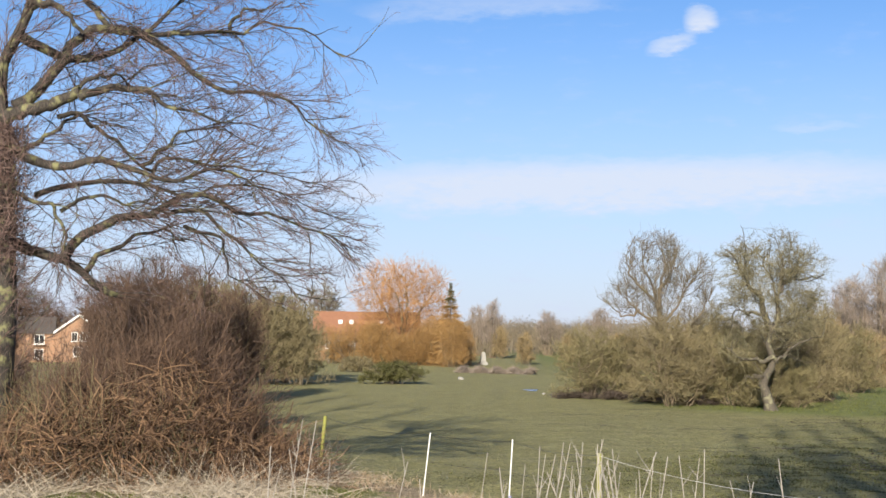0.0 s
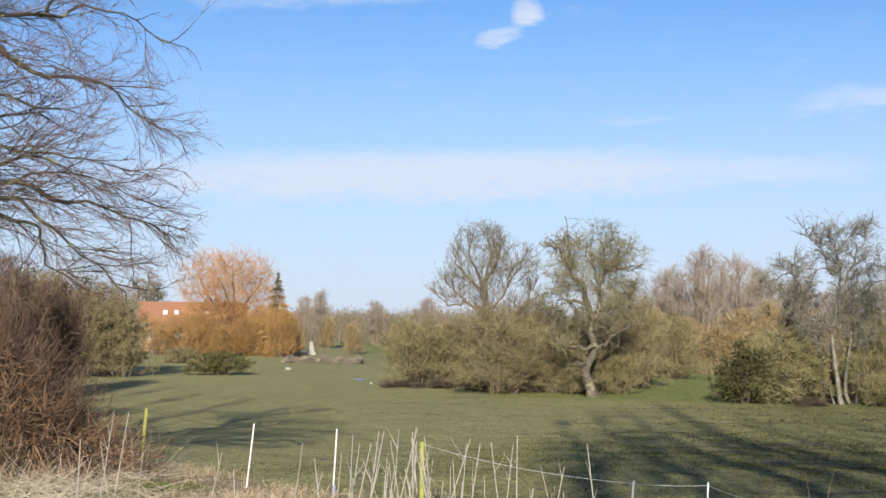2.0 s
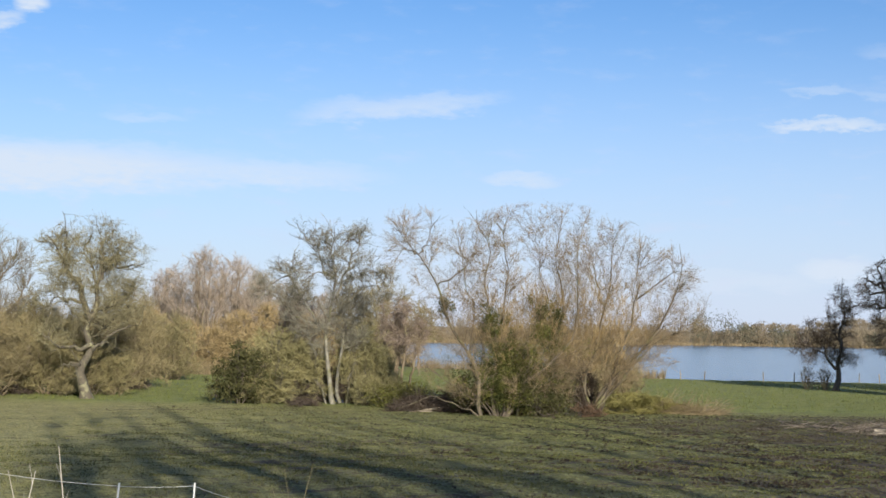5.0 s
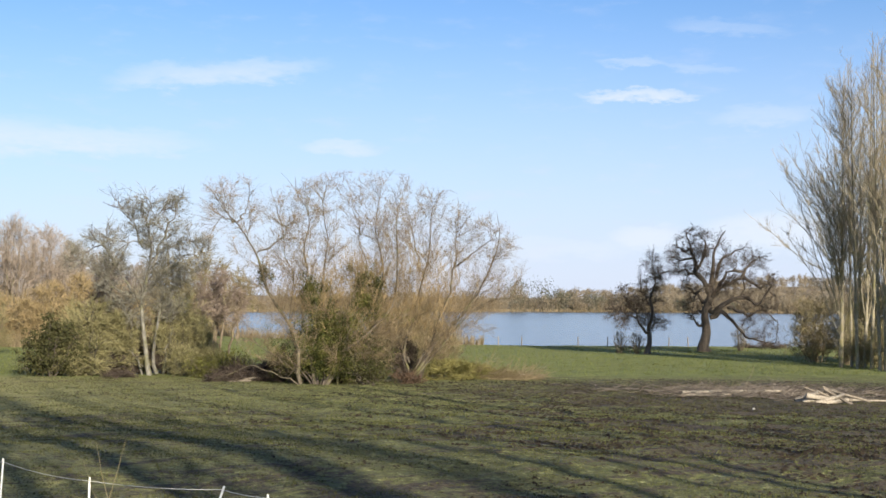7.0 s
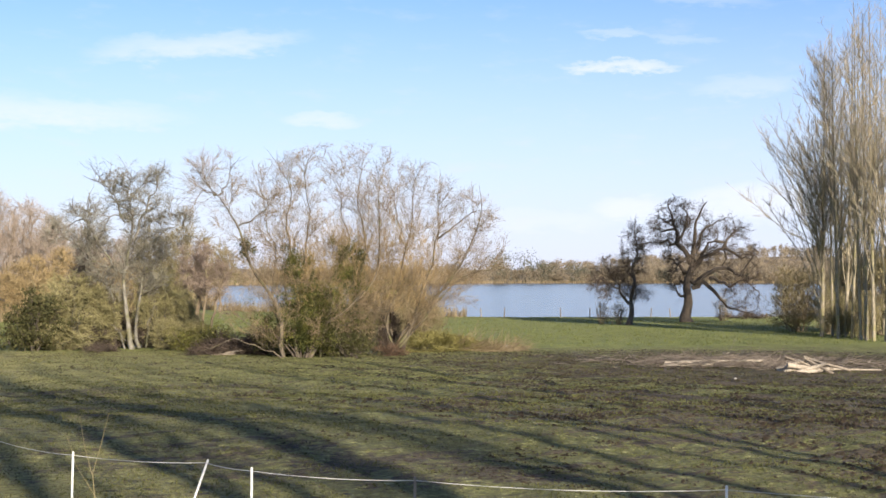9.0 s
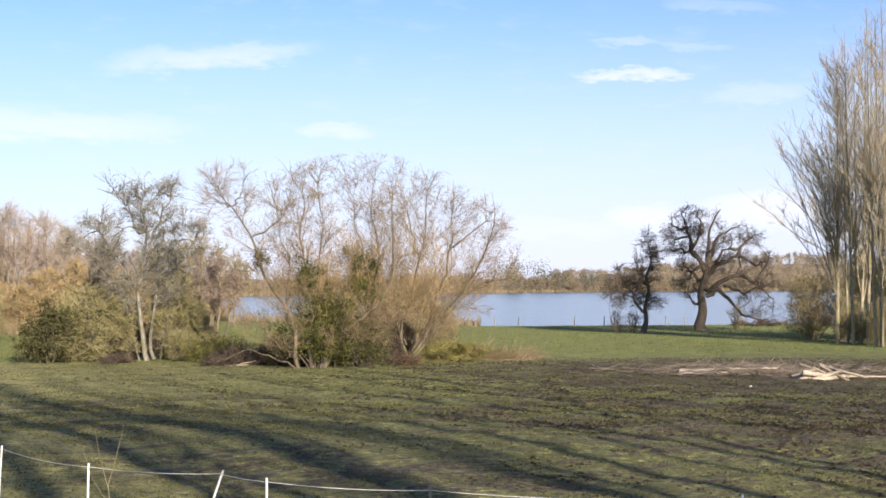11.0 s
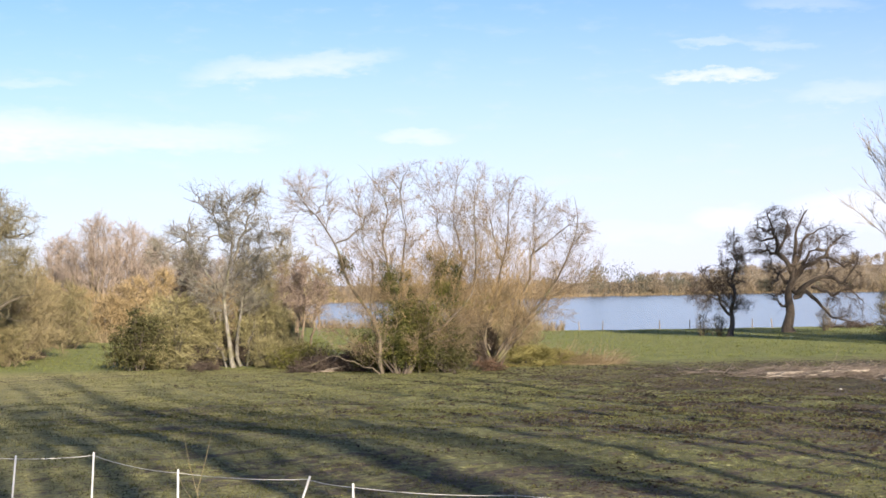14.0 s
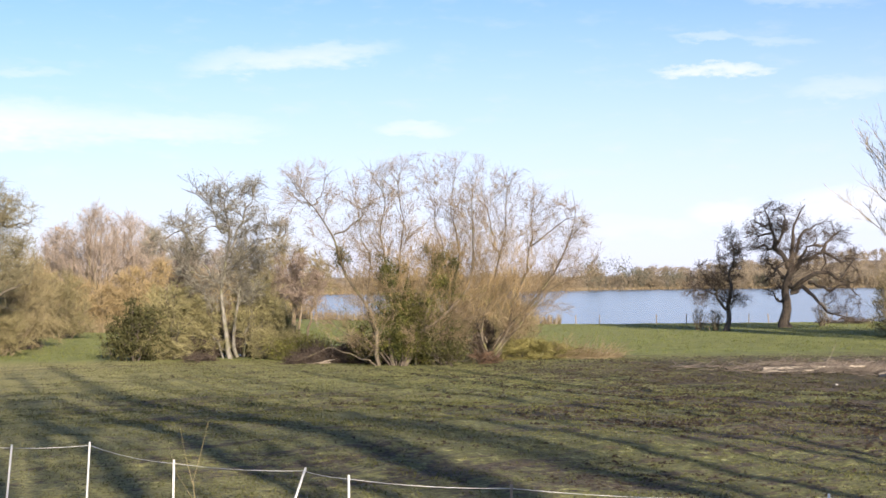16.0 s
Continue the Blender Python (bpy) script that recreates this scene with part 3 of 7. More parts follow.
def bare_tree(name, bearing, dist, label, stems, lobes, base, bark, twig, seed, density=1.6, step=0.45, twigs=5000, length=0.7, thin=0.012,
              lift=0.05, bias=(0, 0, 0.05), jit=0.3, category="tree", group="", flare=0.5, seg=2, reach=3.0, wob=0.5, trunk_name="trunk", gnarl=0.10):
    """A leafless tree: stems given, crown grown to fill the lobes, twigs on the thin wood."""
    rng = np.random.default_rng(seed)
    ob = root(name, bearing, dist, label, category, group)
    P, par = colonize(rng, stems, in_lobes(rng, lobes, density), step, reach, step * 1.1, bias, jit, gnarl=gnarl)
    R = thicken(par, base, least=thin * 0.9)
    R = np.where(R < 0.06, np.maximum(R * 0.72, thin * 0.7), R)
    heavy, light = wood_meshes(P, par, R, flare=flare, flat=dist > 118)
    if heavy:
        part_of(trunk_name, mesh_of(trunk_name, *join(heavy), bark, True), ob)
    if len(light):
        tagged(part_of("branchwork", mesh_of("branchwork", *light, bark), ob), kind="stuff")
    pick = np.where((R < max(base * 0.14, thin * 2.5)) & (par >= 0) & (P[:, 2] > 0.3))[0]
    n1 = twigs // 4
    i = rng.choice(pick, n1)
    f = rng.uniform(0, 1, (n1, 1))
    start = P[i] * f + P[par[i]] * (1 - f)
    way = unit(P[i] - P[par[i]]) * 0.9 + rng.normal(size=(n1, 3)) * 0.55 + np.array([0, 0, lift * 3])
    far = dist > 118
    first = shoots(rng, start, way, length * 1.5 * rng.uniform(0.5, 1.3, n1), wob * 0.5, lift, 2 if dist > 70 else 3)
    seg = 1 if dist > 70 else seg
    start, way = beside(rng, first, twigs - n1)
    second = shoots(rng, start, way, length * 0.7 * rng.uniform(0.4, 1.3, twigs - n1), wob * 0.6, lift, seg)
    crown = join([blades(rng, first, thin * 1.25 * np.linspace(1, 0.5, first.shape[1])[None] * np.ones((n1, 1))), blades(rng, second, thin * rng.uniform(0.7, 1.1, (twigs - n1, 1)) * np.linspace(1, 0.35, seg + 1)[None])])
    tagged(part_of("crown", mesh_of("crown", *crown, twig), ob), kind="stuff")
    return ob


def glide(points, k):
    """k + 1 points along a smooth line through the given ones."""
    p = np.asarray(points, float)
    q = np.concatenate([[2 * p[0] - p[1]], p, [2 * p[-1] - p[-2]]])
    step = np.concatenate([[0], np.cumsum(np.linalg.norm(np.diff(p, axis=0), axis=1))])
    u = np.interp(np.linspace(0, step[-1], k + 1), step, np.arange(len(p)))
    i = np.minimum(u.astype(int), len(p) - 2)
    f = (u - i)[:, None]
    a, b, c, d = q[i], q[i + 1], q[i + 2], q[i + 3]
    return 0.5 * (2 * b + (c - a) * f + (2 * a - 5 * b + 4 * c - d) * f ** 2 + (3 * b - a - 3 * c + d) * f ** 3)


def limb(y0, y1, r0, r1, *line):
    """A limb through places (across, up), with its depth and its girth at both ends."""
    n = len(line)
    p = glide([(x, y0 + (y1 - y0) * i / (n - 1), z) for i, (x, z) in enumerate(line)], 18)
    return p, r1 * 0.5 + (r0 - r1 * 0.5) * np.linspace(1, 0, 19) ** 1.15


def tube(pts, rr, sides=7):
    t = unit(np.gradient(pts, axis=0))
    ref = np.array([0, 1.0, 0.05]) if abs(t[0, 1]) < 0.8 else np.array([1.0, 0, 0])
    u = unit(np.cross(t, ref))
    w = np.cross(t, u)
    a = np.arange(sides) * 2 * np.pi / sides
    v = pts[:, None] + (np.cos(a)[None, :, None] * u[:, None] + np.sin(a)[None, :, None] * w[:, None]) * rr[:, None, None]
    j, s = np.arange(len(pts) - 1)[:, None] * sides, np.arange(sides)[None]
    s2 = (s + 1) % sides
    return v.reshape(-1, 3), np.stack([j + s, j + s2, j + sides + s2, j + sides + s], -1).reshape(-1, 4)


def inside(p, lobes):
    ok = np.zeros(len(p), bool)
    for cx, cy, cz, rx, ry, rz in lobes:
        ok |= (((p - [cx, cy, cz]) / [rx, ry, rz]) ** 2).sum(1) < 1
    return ok


def offspring(rng, chains, n, lo, spread, flat, up, l0, l1, wob, lift, seg, keep=0.6, side=(0, 0, 0), fall=0.5):
    """Shoots that leave given ones at an angle: flat squeezes them into level sprays, up raises them, fall shortens them towards the tips."""
    size = np.linalg.norm(np.diff(chains, axis=1), axis=2).sum(1)
    i = rng.choice(len(chains), n, p=size / size.sum())
    m = chains.shape[1] - 1
    f = lo + (1 - lo) * rng.uniform(0, 0.999, n)
    s = (f * m).astype(int)
    g = (f * m - s)[:, None]
    a, b = chains[i, s], chains[i, s + 1]
    way = unit(b - a) * keep + spread * unit(rng.normal(size=(n, 3))) * [1, 1, flat] + np.array([0, 0, up]) + np.array(side)
    return shoots(rng, a * (1 - g) + b * g, way, rng.uniform(l0, l1, n) * (1 - fall * f), wob, lift, seg)


def thinned(rng, p, n, cell, even):
    """Picks n of the places, fewer where they crowd together."""
    q = np.floor(p / cell).astype(np.int64)
    _, inv, count = np.unique(q @ np.array([1, 4099, 16785407]), return_inverse=True, return_counts=True)
    w = count[inv.ravel()] ** -float(even)
    return rng.choice(len(p), min(n, len(p)), replace=False, p=w / w.sum())


def dress(ob, rng, limbs, bark, levels, lobes=(), gnarl=0.03, flare=0.0, limb_name="limb", ragged=0.3, bearing_share=1.0, even=0.6):
    """Limbs as tubes, each a part, and generations of ever finer shoots on them that stay inside the crown's lobes."""
    chains = []
    for q, (p, r) in enumerate(limbs):
        k = rng.normal(size=p.shape) * gnarl
        k[1:-1] = (k[:-2] + 2 * k[1:-1] + k[2:]) / 2
        k[0] = 0
        p = p + k
        if q == 0 and flare:
            r = r * (1 + flare * np.exp(-(p[:, 2] - p[0, 2]) / 0.5))
        chains.append(p)
        nm = "trunk" if q == 0 and limb_name == "limb" else limb_name
        part_of(nm, mesh_of(nm, *tube(p, r, 10 if r.max() > 0.2 else 7), bark, True), ob)
    chains = np.stack(chains)
    crown = {}
    for n, shape, r0, r1, mat, sides in levels:
        ch = offspring(rng, chains, int(n * 1.7), *shape)
        ch = ch[thinned(rng, ch[:, -1], n, min(max(0.6 * shape[5], 0.35), 1.3), even)]
        if lobes:
            ch = ch[inside(ch[:, -1], lobes) | (rng.uniform(0, 1, len(ch)) < ragged)]
        ch[:, 1:, 2] = np.maximum(ch[:, 1:, 2], 0.06)
        rr = rng.uniform(0.7, 1.2, (len(ch), 1)) * np.linspace(r0, r1, ch.shape[1])[None]
        crown.setdefault(mat.name, (mat, []))[1].append(rods(ch, rr, sides) if sides > 2 else blades(rng, ch, rr))
        chains = ch[rng.uniform(0, 1, len(ch)) < bearing_share] if bearing_share < 1 else ch
    for q, (mat, pieces) in enumerate(crown.values()):
        nm = "branchwork" if q == 0 and len(crown) > 1 else "crown"
        tagged(part_of(nm, mesh_of(nm, *join(pieces), mat), ob), kind="stuff")
    return chains


def bumpy(rng, r, h):
    """Lobes of a bush with an uneven top and sides."""
    out = [(0, 0, h * 0.46, r * 0.78, r * 0.7, h * 0.48), (0, 0, h * 0.17, r * 0.98, r * 0.85, h * 0.28)]
    for q in range(9):
        a, e = rng.uniform(0, 2 * math.pi), rng.uniform(0.15, 1.35)
        c = rng.uniform(0.55, 0.72)
        s = rng.uniform(0.26, 0.40)
        out.append((r * c * math.cos(a) * math.cos(e), r * 0.8 * c * math.sin(a) * math.cos(e), h * (0.38 + 0.62 * c * math.sin(e)), r * s, r * s, h * s * 0.6))
    return out


def fan(rng, n, spread, h):
    """Stems that lean outwards from one stool."""
    out = []
    for q in range(n):
        a, s = rng.uniform(0, 2 * math.pi), rng.uniform(0.15, 1) * spread
        low = 1.0 - 0.55 * s / spread
        out.append([(0.3 * s * math.cos(a), 0.3 * s * math.sin(a), 0), (0.7 * s * math.cos(a), 0.7 * s * math.sin(a), 0.42 * h * low), (s * math.cos(a), s * math.sin(a), 0.8 * h * low)])
    return out


def stool(rng, n, spread, h, girth):
    """Limbs of a bush, leaning outwards from its foot."""
    return [(glide(line, 18), np.linspace(girth, girth * 0.3, 19)) for line in fan(rng, n, spread, h)]


def bush(name, bearing, dist, label, r, h, bark, twig, seed, twigs=4500, thin=0.013, length=0.6, group="", seg=2, category="bush", wob=0.6, flat=0.45, up=0.12, share=0.6, boughs=1.0):
    rng = np.random.default_rng(seed + 900)
    ob = root(name, bearing, dist, label, category, group)
    k = max(0.35, min(1.0, h / 4))
    dress(ob, rng, stool(rng, 14, r * 0.85, h * 1.1, 0.05 * k), bark, [
        (int(260 * k * boughs), (0.03, 0.9, flat + 0.3, up * 2, 0.25 * r + 0.25 * h, 0.5 * r + 0.45 * h, 0.28, 0.02, 6, 0.45), 0.024 * k, 0.007, bark, 3),
        (twigs // 5, (0.15, 0.75, flat + 0.1, up, length * 0.9, length * 2.4, wob * 0.5, 0.03, 3, 0.6), thin * 0.95, thin * 0.55, twig, 2),
        (twigs, (0.1, 0.8, flat + 0.2, up, length * 0.4, length * 1.25, wob * 0.5, 0.02, seg if dist < 70 else 1, 0.6), thin * 0.8, thin * 0.4, twig, 2)],
        bumpy(rng, r, h), 0.04, limb_name="stem", ragged=0.16, bearing_share=share)
    return ob


def again(ob, bearing, dist, sx=1.0, sz=1.0, turn=0.0, label=""):
    """The same plant at another place, in another size."""
    x, y = spot(bearing, dist)
    c = copy_thing(ob, pose(x, y, height(x, y) - 0.05, 0, 0, -bearing + turn) @ Matrix.Diagonal((sx, sx, sz, 1)))
    return tagged(c, label)


def poplar(name, bearing, dist, h, label, bark, twig, seed, group="row of poplars", category="poplar", clear=0.25, girth=0.21, boughs=70, sub=900, twigs=6500, width=1.0, side=(0, 0, 0), fine=0.0075, stout=1.0, lean=(16, 44), tip=0.03):
    """A straight trunk with steep boughs that sweep upwards."""
    rng = np.random.default_rng(seed)
    ob = root(name, bearing, dist, label, category, group)
    a, b = rng.normal(0, 0.25, 2)
    stem = limb(0, b, girth, tip, (0, 0), (a * 0.5, h * 0.3), (a, h * 0.65), (a * 1.3, h))
    p = stem[0]
    # boughs shorten towards the top
    f = clear + (0.97 - clear) * rng.uniform(0, 1, boughs)
    az = rng.uniform(0, 2 * np.pi, boughs)
    tilt = np.radians(rng.uniform(*lean, boughs)) * (1.2 - 0.4 * f)
    way = np.stack([np.cos(az) * np.sin(tilt), np.sin(az) * np.sin(tilt), np.cos(tilt)], 1) + np.array(side) * (1.2 - f[:, None])
    ln = np.minimum((1 - f) * h * 0.42 + 1.5, 7.5) * rng.uniform(0.55, 1.1, boughs) * width
    # a few long steep leaders run up beside the trunk
    lead = boughs // 7
    f[:lead] = rng.uniform(0.06, 0.4, lead)
    ln[:lead] = rng.uniform(0.35, 0.5, lead) * h * width ** 0.5
    way[:lead] = np.stack([np.cos(az[:lead]) * 0.2, np.sin(az[:lead]) * 0.2, np.ones(lead)], 1) + np.array(side) * 0.7
    st = np.stack([np.interp(f, np.linspace(0, 1, 19), p[:, q]) for q in range(3)], 1)
    main = shoots(rng, st, way, ln, 0.10, 0.05, 8)
    part_of("trunk", mesh_of("trunk", *tube(p, stem[1], 9), bark, True), ob)
    rr = stout * (0.012 + 0.0038 * ln)[:, None] * np.linspace(1, 0.22, 9)[None]
    second = offspring(rng, main, sub, 0.12, 0.55, 0.8, 0.22, 0.7, 2.6, 0.2, 0.08, 3, 0.75)
    third = offspring(rng, second, twigs, 0.1, 0.6, 0.8, 0.15, 0.35, 1.15, 0.2, 0.05, 1, 0.7)
    tagged(part_of("branchwork", mesh_of("branchwork", *rods(main, rr, 4), bark), ob), kind="stuff")
    low = twigs // 5
    water = offspring(rng, p[None], low, 0.02, 0.8, 0.7, 0.45, 0.4, 1.7, 0.25, 0.1, 2, 0.3, (0, 0, 0), 0.4)
    crown = [blades(rng, water, np.full((low, 1), fine) * np.linspace(1, 0.5, 3)[None]), blades(rng, second, rng.uniform(0.8, 1.2, (sub, 1)) * np.linspace(fine * 1.7, fine, 4)[None]), blades(rng, third, rng.uniform(0.8, 1.2, (twigs, 1)) * np.array([[fine, fine * 0.5]]))]
    tagged(part_of("crown", mesh_of("crown", *join(crown), twig), ob), kind="stuff")
    return ob


# ---- ground and water ----
def axis(first, grow, far):
    out, s = [0.0], first
    while out[-1] < far:
        out.append(out[-1] + s)
        s *= 1 + grow
    return np.array(out)


def build_ground():
    xs = np.concatenate([-8 - axis(0.5, 0.06, 4600)[:0:-1], np.arange(-8, 56, 0.36), 56 + axis(0.4, 0.045, 4600)])
    ys = np.concatenate([12 - axis(0.3, 0.12, 4600)[:0:-1], np.arange(12, 62, 0.27), 62 + axis(0.3, 0.042, 4800)])
    X, Y = np.meshgrid(xs, ys)
    V = np.stack([X.ravel(), Y.ravel(), terrain(X, Y).ravel()], 1)
    nx, ny = len(xs), len(ys)
    j, i = np.meshgrid(np.arange(ny - 1), np.arange(nx - 1), indexing="ij")
    a = (j * nx + i).ravel()
    F = np.stack([a, a + 1, a + nx + 1, a + nx], 1)
    tagged(new("ground", mesh_of("ground", V, F, MEADOW, True)), "rough winter pasture with worn brown earth, green beyond", "meadow", kind="structure")
    edge = [(30, 60), (-40, 330), (120, 900), (900, 1000), (1000, 200), (300, 30)]
    bm = bmesh.new()
    bm.faces.new([bm.verts.new((x, y, -0.16)) for x, y in edge][::-1])
    me = bpy.data.meshes.new("water")
    bm.to_mesh(me)
    bm.free()
    me.materials.append(WATER)
    tagged(new("water", me), "pale blue lake with a ruffled surface", "lake", kind="structure")


build_ground()


# ---- trees round the meadow ----
def build_oak():
    ob = root("oak_tree", 13.52, 94, "lichen-covered bare oak with a short forked trunk", "tree")
    limbs = [
        limb(0, 0, 0.30, 0.05, (-0.2, -0.1), (-0.4, 1.0), (-0.6, 2.1), (-0.2, 3.1), (0.1, 3.7), (-0.1, 4.6), (0.1, 6.2), (0.3, 8.1), (0.5, 9.5), (0.1, 10.7)),
        limb(0, -0.6, 0.22, 0.05, (-0.1, 5.2), (-0.7, 6.5), (-1.1, 7.7), (-1.7, 8.1), (-2.1, 9.1), (-2.5, 10.1), (-3.3, 10.7)),
        limb(-0.3, -0.9, 0.11, 0.03, (-2.1, 9.1), (-1.8, 10.4), (-1.9, 11.1)),
        limb(0, 0.5, 0.16, 0.04, (0.1, 5.9), (1.2, 6.3), (2.2, 6.8), (2.6, 7.8)),
        limb(0, -0.8, 0.17, 0.04, (0.1, 3.5), (-1.4, 3.4), (-2.2, 3.7), (-3.1, 4.2)),
        limb(0, -0.3, 0.11, 0.03, (-0.5, 2.2), (-1.4, 2.4), (-2.0, 2.1)),
        limb(0, -0.8, 0.15, 0.04, (0.1, 3.3), (0.9, 4.0), (1.9, 4.7), (3.1, 5.0)),
        limb(0.2, 1.2, 0.13, 0.03, (0.3, 7.9), (1.4, 9.5), (1.9, 10.9)),
        limb(0.3, 1.5, 0.13, 0.03, (0.5, 9.3), (2.0, 8.8), (3.2, 9.2)),
        limb(0.2, 1.0, 0.11, 0.03, (-0.1, 5.2), (0.7, 4.7), (2.0, 5.6), (3.6, 6.4)),
        limb(-0.2, -1.2, 0.11, 0.03, (-0.7, 6.4), (-2.3, 6.4), (-3.2, 6.0)),
        limb(0, 2.4, 0.14, 0.04, (0.1, 5.5), (0.3, 7.0), (-0.4, 9.0), (-0.6, 10.6))]
    dress(ob, np.random.default_rng(11), [(p, r * 1.12) for p, r in limbs], BARK_LICHEN, [
        (230, (0.15, 0.85, 0.9, 0.15, 1.2, 3.4, 0.42, 0.03, 7, 0.5), 0.032, 0.011, BARK_LICHEN, 5),
        (2300, (0.1, 0.85, 0.9, 0.08, 0.6, 1.9, 0.42, 0.02, 4, 0.55), 0.014, 0.008, TWIG_MOSS, 3),
        (14500, (0.1, 0.9, 0.8, 0.04, 0.3, 1.1, 0.4, 0.0, 1, 0.6), 0.0058, 0.0034, TWIG_MOSS, 2)],
        [(0.1, 0, 8.5, 4.1, 3.6, 3.9), (-2.2, 0, 9.4, 2.2, 2.0, 2.4), (2.2, 0, 9.2, 2.3, 2.2, 2.7), (2.2, 0, 5.6, 1.9, 1.6, 1.4), (-2.4, -0.3, 4.2, 1.5, 1.4, 1.0)], 0.10, 0.6, ragged=0.10, even=0.45)


def build_middle_group():
    ob = root("tall_tree", 10.1, 101, "tall grey bare tree rising behind scrub", "tree")
    limbs = [
        limb(0, 0, 0.24, 0.03, (-0.8, 0.0), (-1.6, 3.1), (-2.2, 7.2), (-2.9, 8.9), (-3.3, 10.3), (-3.0, 11.7)), limb(0, 0.4, 0.15, 0.03, (-2.1, 6.8), (-1.9, 8.9), (-1.8, 10.6), (-2.1, 12.2)),
        limb(0, -0.5, 0.13, 0.03, (-2.3, 7.4), (-3.7, 8.7), (-4.4, 10.0), (-4.3, 11.3)), limb(0, 0.6, 0.12, 0.03, (-2.1, 7.7), (-1.2, 9.8), (-1.0, 11.0), (-1.1, 12.0)),
        limb(0, -0.6, 0.11, 0.03, (-2.0, 6.0), (-3.7, 6.8), (-4.7, 7.7), (-5.1, 8.9)), limb(0, 0.8, 0.11, 0.03, (-1.9, 5.6), (-0.4, 7.7), (0.4, 9.4), (0.7, 10.6)),
        limb(0, -0.9, 0.09, 0.03, (-3.5, 6.8), (-4.5, 6.2), (-5.5, 7.1), (-6.1, 7.6)), limb(0.4, 1.2, 0.11, 0.03, (-1.7, 3.9), (0.1, 5.6), (1.5, 7.7), (1.9, 8.6))]
    dress(ob, np.random.default_rng(12), limbs, BARK_GREY, [
        (190, (0.15, 0.62, 0.9, 0.3, 1.2, 3.6, 0.26, 0.07, 7, 0.5), 0.034, 0.011, BARK_GREY, 4),
        (1900, (0.1, 0.62, 0.9, 0.2, 0.7, 2.0, 0.28, 0.05, 4, 0.55), 0.0115, 0.007, TWIG_GREY, 3),
        (10000, (0.1, 0.7, 0.9, 0.1, 0.25, 0.9, 0.28, 0.03, 1, 0.6), 0.0062, 0.0038, TWIG_GREY, 2)],
        [(-2.2, 0, 9.6, 3.0, 2.6, 3.2), (0.4, 0, 8.3, 2.3, 2.2, 3.0), (-4.7, 0, 7.8, 1.9, 1.5, 1.6), (-1, 0, 6, 3, 2.5, 2.5)], 0.07, ragged=0.12)
    # a slighter, mossy tree beside it
    side = root("bare_tree", 11.15, 103, "mossy yellow-green bare tree among the scrub", "tree")
    dress(side, np.random.default_rng(15), stool(np.random.default_rng(16), 6, 2.0, 9.5, 0.11), BARK_LICHEN, [
        (120, (0.3, 0.6, 0.8, 0.4, 0.9, 2.4, 0.3, 0.06, 5, 0.5), 0.026, 0.010, BARK_LICHEN, 4),
        (1500, (0.1, 0.7, 0.8, 0.2, 0.5, 1.3, 0.3, 0.04, 2, 0.6), 0.012, 0.007, TWIG_MOSS, 2),
        (8000, (0.1, 0.8, 0.8, 0.1, 0.25, 0.7, 0.3, 0.02, 1, 0.6), 0.009, 0.005, TWIG_MOSS, 2)], [(0, 0, 6.8, 2.5, 2.3, 3.6), (0.8, 0, 4, 2.8, 2.3, 2.6)], 0.08)
    a = bush("bush", 9.5, 97, "dense brown thorn bush at the meadow's edge", 4.6, 6.9, BARK_GREY, TWIG_BROWN, 13, twigs=14000, thin=0.0095, flat=0.25, up=0.05, share=0.8)
    b = bush("bush", 6.1, 107, "olive-grey leafless bush at the meadow's edge", 3.9, 6.3, BARK_GREY, TWIG_OLIVE, 14, twigs=12000, thin=0.0095, flat=0.25, up=0.05, share=0.8)
    again(b, 12.0, 100, 0.85, 1.0, 130)
    again(a, 11.0, 104, 0.85, 1.05, 70)
    again(b, 7.4, 110, 0.8, 0.9, 220)
    again(a, 13.0, 108, 0.85, 1.0, 310)
    again(a, 14.7, 106, 0.72, 1.28, 160)
    # low scrub in dark twigs, which also draws the shadow line under the bushes
    low = bush("bush", 7.0, 105, "low dark scrub filling in the shadow line under the bushes", 2.6, 0.75, BARK_DARK, TWIG_DARK, 18, twigs=2600, length=0.4, thin=0.011)
    for bb, d, sx, sz, t in ((5.2, 106, 0.9, 0.8, 60), (8.6, 102, 1.0, 1.0, 130), (10.4, 99, 0.9, 0.9, 200), (15.0, 108, 1.0, 1.1, 280)):
        again(low, bb, d, sx, sz, t)
    again(b, 13.3, 98, 0.65, 0.72, 15)
    again(b, 14.4, 99, 0.62, 0.66, 75)
    again(b, 12.6, 98.5, 0.5, 0.6, 190)
    again(a, 15.3, 112, 0.75, 1.05, 200)
    again(b, 16.6, 128, 1.0, 1.1, 250)


